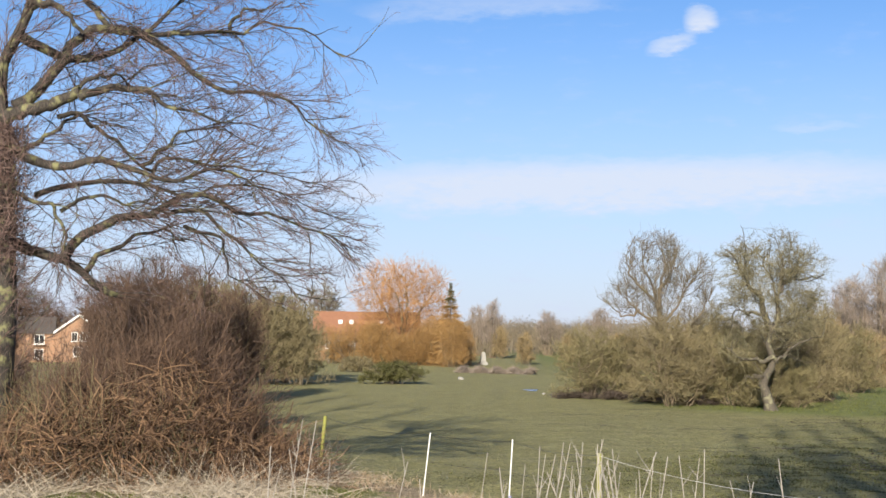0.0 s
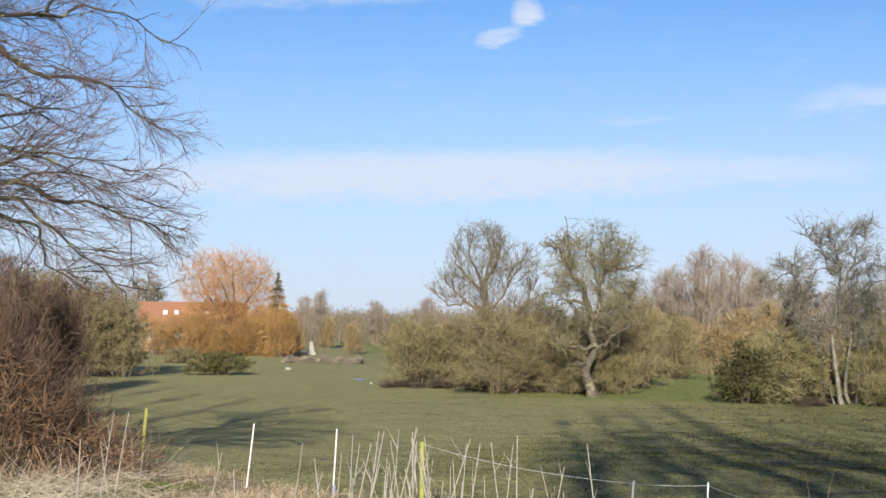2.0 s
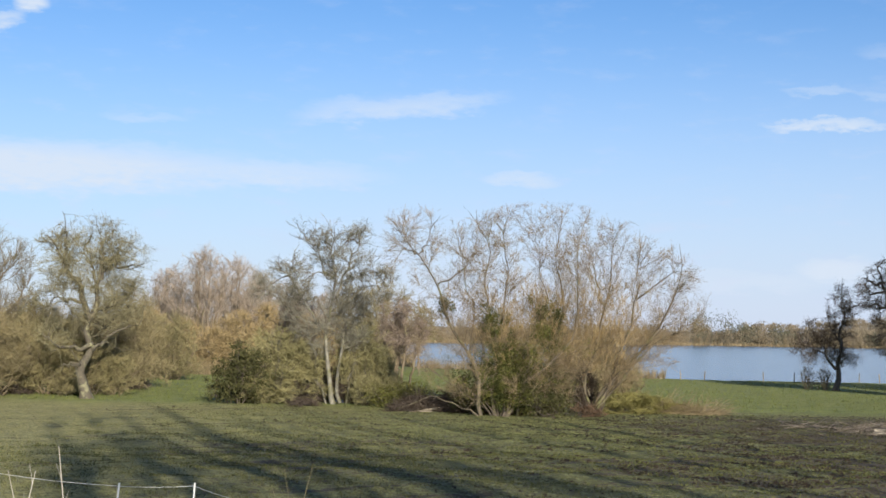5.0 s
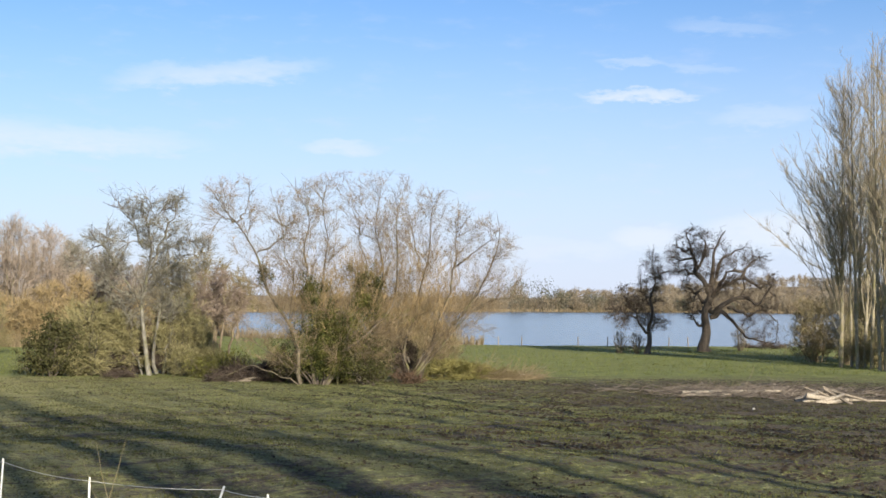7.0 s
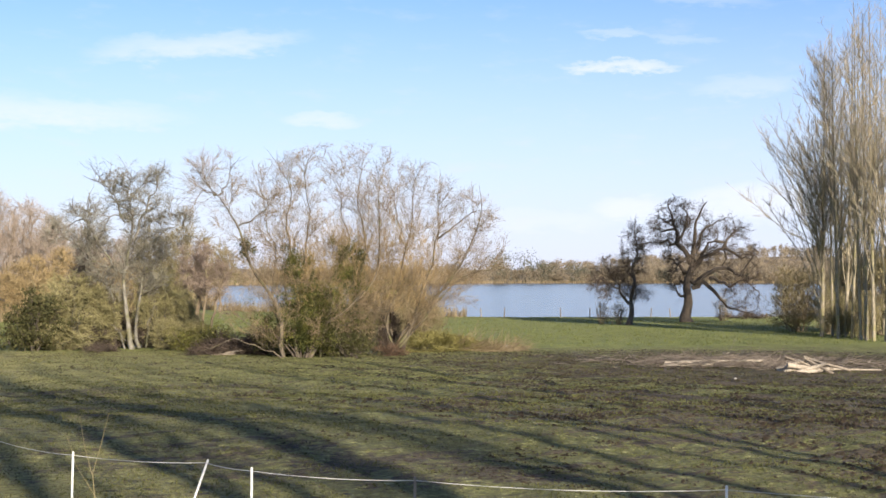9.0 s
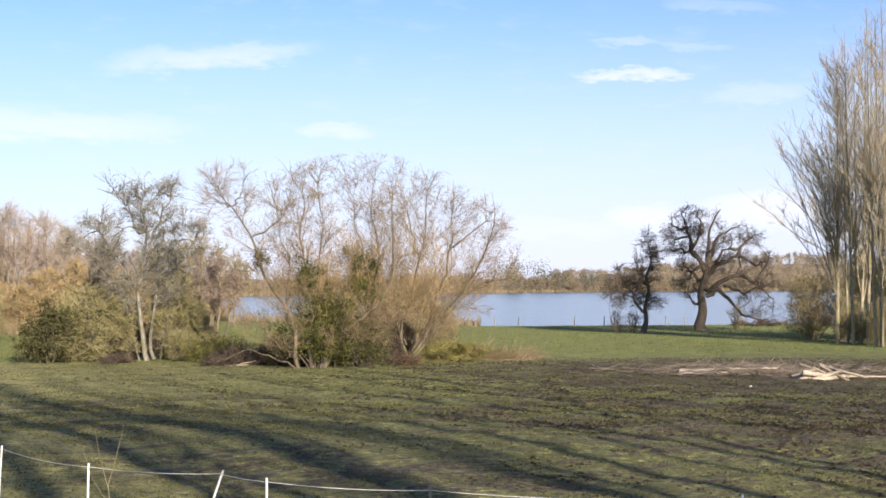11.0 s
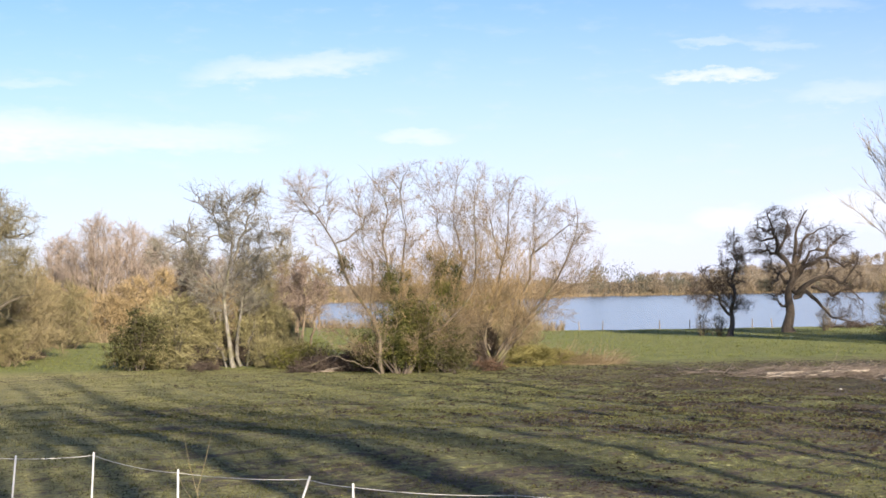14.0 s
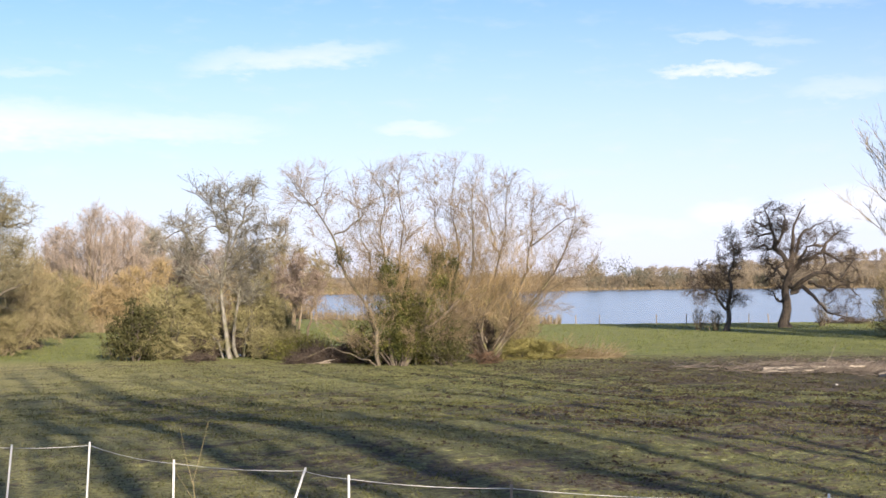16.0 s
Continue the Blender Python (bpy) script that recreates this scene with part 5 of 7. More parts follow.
    for (p, r), z0, z1, w, n in ((front[4], 1.2, 6.4, 0.34, 40), (front[5], 1.0, 6.2, 0.45, 62), (middle[1], 0.8, 6.9, 0.46, 76), (middle[2], 2.6, 6.0, 0.34, 20), (front[0], 6.0, 7.0, 0.16, 8), (middle[0], 0.6, 3.0, 0.4, 16), (middle[6], 0.4, 2.4, 0.4, 14)):
        z = rng.uniform(z0, z1, n)
        c = np.stack([np.interp(z, p[:, 2], p[:, q]) for q in range(3)], 1) + rng.normal(size=(n, 3)) * [w, w * 0.8, 0.1]
        for q in c:
            k = int(rng.integers(70, 190))
            leaf = q + rng.normal(size=(k, 3)) * rng.uniform(0.10, 0.24) * [1, 1, 1.3]
            (light if rng.uniform() < 0.30 else dark).append(leaf[leaf[:, 2] > 0.05])
    c = np.stack([rng.normal(size=70) * 1.1 + 0.6, rng.uniform(-0.4, 1.2, 70), rng.uniform(0.6, 4.0, 70)], 1)
    dark += [q + rng.normal(size=(110, 3)) * [0.3, 0.25, 0.16] for q in c]
    tagged(part_of("ivy", mesh_of("ivy", *leaves(rng, np.concatenate(dark), 0.055), LEAF_IVY), ob, "dark green ivy on the stems"), kind="stuff")
    n = 150
    c = np.stack([rng.normal(size=n) * 1.9 + 0.8, rng.uniform(-1.0, 1.2, n), rng.uniform(0.7, 4.4, n)], 1)
    # yellow-green leaves whose paler colour also carries the sun on the ivy
    light += [q + rng.normal(size=(40, 3)) * [0.28, 0.2, 0.12] for q in c]
    tagged(part_of("sunlit_ivy", mesh_of("sunlit_ivy", *leaves(rng, np.concatenate(light), 0.05), LEAF_YELLOW), ob, "yellow-green ivy leaves, coloured as sunlit"), kind="stuff")
    back = bush("bush", 33.0, 98, "brown leafless thicket behind the willow", 3.2, 5.0, BARK_GREY, TWIG_BROWN, 68, twigs=6000, length=0.8, thin=0.011)
    for b, d, sx, sz, t in ((35.2, 100, 0.75, 0.85, 120), (31.0, 102, 0.9, 1.0, 240), (34.2, 106, 1.0, 1.1, 60)):
        again(back, b, d, sx, sz, t)
    # dark undergrowth; its colour also stands in for the shade among the stems
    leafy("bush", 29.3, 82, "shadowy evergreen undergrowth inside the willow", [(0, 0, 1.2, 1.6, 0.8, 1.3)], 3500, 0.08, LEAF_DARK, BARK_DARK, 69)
    dim = bush("bush", 28.4, 83.5, "dark low twigs that fill in shade at the willow's foot", 1.6, 1.5, BARK_DARK, TWIG_DARK, 70, twigs=3500, length=0.5, thin=0.010)
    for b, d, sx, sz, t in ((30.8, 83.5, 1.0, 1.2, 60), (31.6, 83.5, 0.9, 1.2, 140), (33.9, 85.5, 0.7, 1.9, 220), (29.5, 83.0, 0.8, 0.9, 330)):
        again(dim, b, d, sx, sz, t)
    shade = leafy("bush", 30.7, 82.6, "dark evergreen undergrowth filling in shade behind the willow stems", [(0, 0, 1.3, 2.0, 0.9, 1.5), (1.5, 0, 0.9, 1.2, 0.8, 1.1)], 5000, 0.08, LEAF_DARK, BARK_DARK, 62)
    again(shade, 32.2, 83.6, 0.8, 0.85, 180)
    leafy("bush", 32.4, 80, "low grey-green bush at the foot of the willow", [(0, 0, 0.8, 1.4, 0.9, 0.9)], 2600, 0.07, LEAF_DARK, BARK_DARK, 63)
    bush("bush", 33.8, 82, "rusty dead bracken at the willow's foot", 1.5, 0.8, BARK_DARK, TWIG_RUST, 64, twigs=1500, length=0.4, thin=0.008, flat=0.9, boughs=0.5)
    brash = bush("bush", 35.6, 87, "cut yellow-green willow brash heaped beside the clump", 2.3, 1.5, BARK_DARK, TWIG_BRASH, 65, twigs=5500, length=0.6, thin=0.010, flat=0.15, up=0.0)
    again(brash, 36.7, 88, 0.8, 0.8, 70)
    again(brash, 37.8, 89, 0.7, 0.5, 150)
    sweep = root("tall_grass", 37.6, 88, "bleached tall grass bent over beside the brash", "grass")
    n = 900
    x = rng.uniform(-2.6, 2.4, n)
    st = np.stack([x, rng.normal(size=n) * 0.5, np.zeros(n)], 1)
    bent = shoots(rng, st, rng.normal(size=(n, 3)) * [0.45, 0.3, 0.15] + [0.75, 0, 0.55], rng.uniform(0.6, 1.9, n) * (1.1 - 0.15 * x / 2.5), 0.15, -0.14, 4)
    bent[:, :, 2] = np.maximum(bent[:, :, 2], 0.03)
    tagged(part_of("blades", mesh_of("blades", *blades(rng, bent, np.full((n, 1), 0.012) * np.linspace(1, 0.4, 5)[None]), REEDS), sweep), kind="stuff")


def build_lakeside_trees():
    pear = root("pear_tree", 43.8, 135, "small dark bare tree leaning beside the lake", "tree")
    dress(pear, np.random.default_rng(71), [
        limb(0, 0, 0.27, 0.04, (-0.2, 0.0), (0.1, 1.4), (0.1, 2.2), (0.2, 4.0), (0.2, 5.7), (0.4, 6.8), (0.6, 7.9), (0.4, 9.0), (0.5, 10.3)), limb(0, -0.4, 0.17, 0.04, (0.1, 2.2), (-0.7, 2.9), (-1.3, 3.9), (-2.0, 5.2), (-2.9, 6.7)),
        limb(0, 0.4, 0.12, 0.03, (0.5, 7.4), (1.4, 7.9), (2.4, 8.5)), limb(0, -0.6, 0.10, 0.03, (-1.1, 3.6), (-2.3, 4.0), (-3.6, 4.3)), limb(0, 0.5, 0.10, 0.03, (0.2, 4.7), (-0.7, 6.3), (-1.0, 7.4)), limb(0, -0.5, 0.09, 0.03, (0.1, 2.5), (1.1, 3.3), (1.9, 3.1))], BARK_DARK, [
        (110, (0.15, 0.85, 0.8, 0.12, 1.0, 2.8, 0.4, 0.0, 6, 0.5), 0.036, 0.013, BARK_DARK, 4),
        (1700, (0.1, 0.85, 0.8, 0.05, 0.6, 1.7, 0.4, 0.0, 3, 0.55), 0.012, 0.007, TWIG_DARK, 3),
        (6500, (0.1, 0.9, 0.8, 0.0, 0.3, 1.0, 0.4, 0.0, 1, 0.6), 0.0070, 0.004, TWIG_DARK, 2)],
        [(0.5, 0, 8.0, 1.9, 1.8, 2.4), (-2.4, 0, 4.6, 2.5, 1.9, 2.6), (0.3, 0, 5.2, 1.9, 1.6, 2.4), (1.2, 0, 3.2, 1.5, 1.3, 1.1), (1.9, 0, 8.3, 1.1, 1, 0.9)], 0.10, 0.3)
    oak = root("oak_tree", 46.14, 145, "old gnarled bare oak standing before the lake", "tree")
    low = [
        limb(0, 0, 0.52, 0.09, (-0.2, -0.1), (-0.2, 1.6), (-0.0, 3.2), (0.0, 4.9), (0.4, 6.6), (0.6, 8.7), (0.6, 10.3), (1.3, 11.5), (1.9, 12.5)),
        limb(0, 1, 0.30, 0.06, (0.2, 5.1), (1.3, 6.6), (2.4, 7.2), (3.3, 7.5), (4.5, 7.3), (5.4, 6.8), (6.7, 7.6)), limb(0, -1.2, 0.26, 0.06, (0.2, 4.4), (2.1, 5.1), (3.7, 5.6), (4.8, 4.8), (5.7, 5.7), (6.4, 6.5), (6.8, 8.0)),
        limb(0, -1.6, 0.23, 0.05, (0.3, 3.6), (1.5, 4.0), (2.6, 3.2), (3.4, 2.3), (4.0, 1.7), (4.9, 1.4), (5.8, 1.1), (6.7, 1.3)), limb(-0.5, 0.5, 0.16, 0.05, (2.1, 4.6), (3.4, 4.3), (4.3, 3.9), (5.4, 4.3), (6.5, 3.7), (7.2, 2.8)),
        limb(0, 0.4, 0.17, 0.06, (-0.2, 4.2), (-1.0, 4.0), (-2.0, 3.9)), limb(0, -0.3, 0.16, 0.06, (-0.3, 2.6), (-1.0, 3.1), (-1.3, 3.9))]
    high = [
        limb(0, -0.8, 0.26, 0.06, (0.2, 6.1), (-0.4, 7.4), (-1.1, 8.3), (-1.3, 9.8), (-1.5, 11.2), (-2.1, 12.3), (-1.5, 12.9)), limb(-0.5, -1, 0.15, 0.05, (-1.1, 8.3), (-0.4, 9.7), (-0.2, 11.0), (-0.6, 12.5)),
        limb(0.3, 1.4, 0.17, 0.05, (1.3, 6.6), (2.0, 8.0), (2.7, 8.5), (2.8, 9.7)), limb(0.6, 0.9, 0.14, 0.05, (2.7, 8.5), (3.6, 8.1), (3.8, 6.3), (3.2, 5.5)), limb(-0.3, 0.2, 0.16, 0.05, (-0.4, 7.4), (-1.5, 8.1), (-2.4, 8.7), (-2.7, 8.1), (-3.6, 8.4)),
        limb(-0.4, 0.6, 0.12, 0.04, (-1.3, 9.7), (-2.8, 9.5), (-4.0, 10.0)), limb(0, 0.8, 0.12, 0.04, (-1.5, 10.4), (-2.6, 10.6), (-3.6, 11.3)), limb(0, 1.2, 0.18, 0.05, (0.0, 5.1), (-1.0, 5.8), (-1.8, 6.8), (-2.1, 7.9)),
        limb(0.2, 2.4, 0.2, 0.05, (0.4, 6.4), (1.5, 9.3), (2.7, 10.5), (4.4, 10.9)), limb(0.5, 2.0, 0.13, 0.04, (3.3, 7.5), (4.4, 9.2), (5.5, 10.1), (6.4, 9.5)), limb(-0.3, -2, 0.16, 0.04, (0.4, 6.9), (-0.7, 6.4), (-1.5, 5.2), (-2.4, 4.6))]
    dress(oak, np.random.default_rng(72), [(p, r + 0.035 * np.linspace(1, 0.2, 19)) for p, r in low + high], BARK_OAK, [
        (240, (0.22, 0.9, 0.9, 0.06, 1.0, 2.8, 0.45, 0.0, 8, 0.7), 0.034, 0.012, BARK_OAK, 4),
        (2800, (0.1, 0.9, 0.9, 0.04, 0.5, 1.6, 0.45, 0.0, 4, 0.7), 0.011, 0.007, TWIG_DARK, 3),
        (16000, (0.1, 0.95, 0.9, 0.0, 0.25, 0.8, 0.4, 0.0, 1, 0.7), 0.0068, 0.0045, TWIG_DARK, 2)],
        [(-0.8, 0, 9.9, 3.9, 3.4, 3.3), (3.4, 0, 8.6, 4.2, 3.0, 2.8), (6.0, 0, 6.0, 2.2, 2, 2.5), (5.2, -0.5, 3.2, 2.6, 1.6, 2.2), (-1.6, 0, 5.4, 2.2, 1.8, 2.2), (0.5, 0, 6.5, 3.0, 2.2, 2.4)], 0.10, 0.45, ragged=0.15)
    s = bush("bush", 47.5, 150, "thin leafless bush on the lake shore", 1.5, 3.4, BARK_GREY, TWIG_GREY, 73, twigs=500, thin=0.009, flat=0.9, up=0.3, boughs=0.22)
    again(s, 42.6, 137, 0.8, 0.9, 90)
    again(s, 43.3, 136, 1.1, 0.85, 200)
    bush("bush", 50.5, 124, "ochre-brown leafless bush beside the poplars", 3.0, 6.4, BARK_GREY, TWIG_BROWN, 74, twigs=8000, length=0.7, thin=0.012, share=1.0)
    bush("hedge", 48.6, 158, "low dark brushwood along the shore", 5.0, 0.9, BARK_DARK, TWIG_DARK, 75, twigs=2500, category="hedge")


def build_poplars():
    under = bush("bush", 52.6, 122, "ochre undergrowth between the poplar trunks", 3.0, 7.5, BARK_GREY, TWIG_OLIVE, 83, twigs=5000, length=0.9, thin=0.013, flat=0.9, up=0.3)
    for b, d, sx, sz, t in ((53.8, 120, 1.0, 1.1, 60), (51.9, 128, 0.8, 0.8, 120), (55.0, 125, 1.0, 1.0, 200), (52.2, 116, 0.5, 0.5, 280), (53.2, 112, 0.5, 0.55, 30), (51.7, 119, 0.45, 0.6, 90), (52.8, 114, 0.45, 0.45, 150)):
        again(under, b, d, sx, sz, t)
    poplar("poplar_tree", 51.44, 115, 22.5, "tall bare poplar at the end of a row", BARK_POPLAR, TWIG_POPLAR, 81, girth=0.19, boughs=95, sub=1300, twigs=8000, width=1.2, side=(-0.30, 0, 0), clear=0.30, fine=0.0065, lean=(22, 58))
    b = poplar("poplar_tree", 52.35, 115, 25.0, "tall bare poplar in a row", BARK_POPLAR, TWIG_POPLAR, 82, girth=0.16, boughs=40, sub=300, twigs=1500, clear=0.2, fine=0.0065)
    c = poplar("poplar_tree", 52.93, 110, 26.0, "tall bare poplar in a row", BARK_POPLAR, TWIG_POPLAR, 84, boughs=32, sub=230, twigs=1200, girth=0.145, width=0.8, clear=0.2, fine=0.0065)
    for bb, d, sx, sz, t, src in ((51.85, 116, 0.9, 0.94, 40, c), (52.07, 112, 0.9, 0.98, 130, b), (52.61, 113, 1.0, 0.98, 190, c), (53.15, 110, 1.0, 1.0, 220, b), (53.43, 108.5, 1.05, 1.05, 300, c), (53.9, 108, 1.0, 1.05, 10, b), (54.4, 107, 1.0, 1.0, 90, c),
                                  (52.2, 124, 0.9, 0.96, 75, b), (52.8, 122, 0.9, 1.02, 10, c), (53.3, 121, 0.9, 1.02, 330, b), (53.8, 119, 0.9, 1.05, 290, c),
                                  # these six stand out of view, added to shade the lakeside oak
                                  (55.2, 114, 1.0, 1.0, 15, b), (55.8, 116, 1.0, 1.05, 65, c), (56.3, 115, 1.0, 1.0, 115, b), (56.9, 118, 1.0, 1.05, 165, c), (57.6, 117, 1.0, 1.0, 215, b), (58.2, 120, 1.0, 1.0, 265, c)):
        again(src, bb, d, sx, sz, t)


def build_road_trees():
    """Trees behind the bank; their long shadows lie across the meadow."""
    t = poplar("roadside_tree", 172, 17, 30.0, "tall bare roadside tree behind the bank", BARK_GREY, TWIG_GREY, 85, group="roadside trees", category="tree", clear=0.36, width=0.7, girth=0.24, boughs=44, sub=330, twigs=800, fine=0.013, stout=1.7, lean=(8, 30), tip=0.06)
    thin = poplar("roadside_tree", 140, 27, 32.0, "slender bare roadside tree with few branches", BARK_GREY, TWIG_GREY, 87, group="roadside trees", category="tree", clear=0.5, width=0.25, girth=0.19, boughs=8, sub=30, twigs=40, fine=0.012, stout=1.0, lean=(6, 18), tip=0.16)
    rng = random.Random(86)
    for x, y, s in ((-22.0, 5.0, 1.0), (-18.5, 2.0, 0.95), (-25.5, 9.0, 1.05), (-28.5, 12.0, 1.0), (-1.9, -17.0, 0.95), (-0.7, -19.0, 1.0)):
        copy_thing(t, pose(x, y, height(x, y) - 0.05, 0, 0, x * 37) @ Matrix.Diagonal((s, s, s, 1)))
    x = 0.8
    while x < 84:
        y, s = rng.uniform(-25, -14), rng.uniform(0.92, 1.12)
        crowned = x < 10 and rng.random() < 0.25
        wide = rng.uniform(0.7, 1.1) if crowned else rng.uniform(0.35, 1.05)
        if abs(x - 44) > 2:
            copy_thing(t if crowned else thin, pose(x, y, height(x, y) - 0.05, 0, 0, x * 37) @ Matrix.Diagonal((s * wide, s * wide, s, 1)))
        x += rng.uniform(0.9, 1.8) if x < 14 else rng.uniform(0.6, 1.9)


def build_left_tree():
    rng = np.random.default_rng(91)
    ob = root("beech_tree", -18.0, 30, "large bare tree with wide mossy limbs", "tree")
    high = [
        limb(0, 0, 0.36, 0.14, (0.0, -0.1), (0.1, 2.9), (0.1, 4.9), (-0.0, 7.0), (-0.1, 8.4), (0.3, 9.3), (0.5, 10.0), (0.5, 11.1)),
        limb(0, 0.8, 0.14, 0.18, (0.2, 7.8), (0.7, 8.2), (1.1, 8.8), (1.4, 9.3), (1.9, 9.7), (2.4, 9.8)),
        limb(0.8, 0.2, 0.09, 0.02, (2.4, 9.8), (2.9, 9.6), (3.4, 9.3), (3.8, 9.0), (4.3, 8.7), (4.7, 8.5), (5.3, 8.5), (6.1, 8.3), (6.6, 7.9), (7.3, 7.5)),
        limb(0.8, 1.4, 0.07, 0.02, (2.4, 9.8), (3.2, 9.7), (4.0, 9.8), (4.9, 10.0), (5.3, 9.9), (5.6, 10.2), (6.3, 10.2), (6.9, 10.1), (7.8, 9.7)),
        limb(1.2, 1.6, 0.05, 0.02, (4.9, 10.0), (5.1, 10.5), (5.5, 10.6), (6.2, 10.9)), limb(1.0, 0.8, 0.08, 0.10, (1.5, 10.9), (1.8, 10.3), (2.1, 9.9), (2.6, 9.8)),
        limb(0, -0.8, 0.11, 0.05, (0.4, 9.9), (0.7, 10.0), (1.0, 9.9), (1.3, 9.6), (1.5, 9.3))]
    middle = [
        limb(0, -0.5, 0.17, 0.22, (-0.1, 7.5), (0.6, 7.7), (1.3, 8.0), (1.5, 8.1)), limb(-0.5, -1.2, 0.10, 0.03, (1.5, 8.0), (1.9, 8.2), (2.5, 8.2), (3.0, 8.0), (3.4, 7.8), (3.9, 7.8), (4.4, 7.5)),
        limb(-0.5, 0, 0.06, 0.03, (1.5, 8.0), (1.5, 8.2), (1.7, 8.4), (2.2, 8.6), (2.6, 8.4)), limb(-0.3, 0.9, 0.06, 0.05, (1.1, 7.6), (1.5, 7.7), (1.8, 7.6), (2.3, 7.3), (2.8, 6.9), (3.2, 6.7)),
        limb(-0.8, -0.4, 0.05, 0.02, (2.8, 6.6), (3.3, 7.0), (3.6, 7.4), (4.1, 7.5), (4.9, 7.4)), limb(-0.3, 0.2, 0.06, 0.06, (0.2, 6.8), (0.6, 7.0), (1.1, 7.4), (1.5, 7.7)),
        limb(0.9, 0.3, 0.05, 0.02, (3.0, 6.3), (3.2, 6.8), (3.5, 7.0), (4.1, 6.9), (4.8, 6.8), (5.6, 6.7), (6.5, 6.5))]
    low = [
        limb(0, 0.5, 0.14, 0.14, (0.0, 4.9), (0.6, 4.8), (1.2, 4.6), (1.8, 4.2), (2.5, 3.9)), limb(0.2, -0.4, 0.12, 0.02, (1.3, 4.6), (1.6, 5.1), (2.1, 5.4), (2.5, 5.6), (3.1, 5.6), (3.6, 5.9), (4.1, 6.0), (4.6, 5.9), (5.0, 5.7), (5.7, 5.7), (6.8, 5.3), (7.4, 5.0)),
        limb(-0.1, -0.9, 0.055, 0.02, (3.5, 5.7), (4.1, 5.7), (4.6, 5.4), (5.1, 4.9), (5.7, 4.4), (6.3, 3.8)), limb(0, 0.6, 0.05, 0.02, (3.8, 5.4), (4.4, 5.3), (4.8, 4.9), (4.9, 4.4), (5.5, 4.1)),
        limb(0.3, 0.9, 0.07, 0.03, (1.8, 4.4), (2.2, 4.8), (2.7, 5.0), (3.1, 5.3), (3.5, 5.4), (4.0, 5.1)), limb(-0.4, -0.2, 0.05, 0.06, (0.2, 6.0), (0.7, 5.8), (1.1, 5.7), (1.3, 5.3), (1.3, 4.7)), limb(-0.4, -0.8, 0.05, 0.03, (1.2, 5.6), (1.7, 5.9), (2.5, 5.8), (3.2, 5.9))]
    deep = [
        limb(0.5, 1.3, 0.07, 0.02, (0.7, 6.0), (1.1, 6.2), (1.7, 6.3), (2.3, 6.4), (3.0, 6.3), (4.0, 6.1), (4.5, 6.4), (5.1, 6.5), (5.9, 6.4), (7.0, 6.0)), limb(0, 2.0, 0.12, 0.03, (0.3, 9.3), (1.2, 9.0), (2.3, 9.3), (3.5, 10.4), (4.6, 11.4)),
        limb(0, -2.0, 0.12, 0.03, (0.0, 7.0), (1.0, 6.5), (2.0, 6.7), (3.2, 6.3), (4.2, 6.5), (5.1, 6.1)), limb(0, 1.5, 0.10, 0.03, (0.5, 10.0), (1.2, 10.7), (2.7, 11.1), (4.3, 10.8), (5.7, 11.3)), limb(0, 1.0, 0.16, 0.06, (0.0, 7.0), (-2.0, 9.0), (-4.5, 10.5)),
        limb(0, 0.8, 0.14, 0.03, (0.5, 11.0), (1.3, 13.2), (3.4, 14.6)), limb(0, -1.0, 0.13, 0.03, (0.5, 11.0), (-0.8, 13.2), (-3.2, 14.8)), limb(0, 0, 0.13, 0.03, (0.5, 10.8), (0.2, 13.6), (0.6, 16.5))]
    still = (0, 0, 0)
    dress(ob, rng, high + middle + low + deep, BARK_BEECH, [
        (720, (0.10, 0.70, 0.9, 0.0, 0.7, 3.0, 0.30, -0.01, 8, 0.9, (0.26, 0, 0), 0.35), 0.0140, 0.005, BARK_BEECH, 4),
        (6000, (0.10, 0.66, 0.8, 0.02, 0.3, 1.25, 0.30, 0.0, 4, 0.95, (0.15, 0, 0), 0.4), 0.0060, 0.0034, TWIG_BEECH, 3),
        (22000, (0.08, 0.70, 0.8, 0.03, 0.12, 0.5, 0.28, 0.0, 2, 0.95, still, 0.4), 0.0032, 0.0020, TWIG_BEECH, 2)],
        [(2.5, 0, 7.5, 6.2, 4.5, 4.8), (0, 0, 8, 4, 4, 6), (5.4, 0, 8.6, 2.9, 3, 2.6), (5.6, 0, 5.3, 2.9, 3, 1.9), (0.3, 0, 14.4, 4.6, 4, 2.6)], gnarl=0.035, flare=0.4, ragged=0.10)
    # dense short growth on the trunk
    n = 3200
    z = rng.uniform(4.4, 7.4, n)
    st = np.stack([0.05 + rng.normal(size=n) * 0.22, rng.normal(size=n) * 0.3, z], 1)
    tuft = shoots(rng, st, rng.normal(size=(n, 3)) + [0.2, 0, 0], rng.uniform(0.15, 0.6, n), 0.4, 0.05, 2)
    tagged(part_of("trunk_growth", mesh_of("trunk_growth", *blades(rng, tuft, np.full((n, 1), 0.006) * np.linspace(1, 0.5, 3)[None]), TWIG_BEECH), ob), kind="stuff")


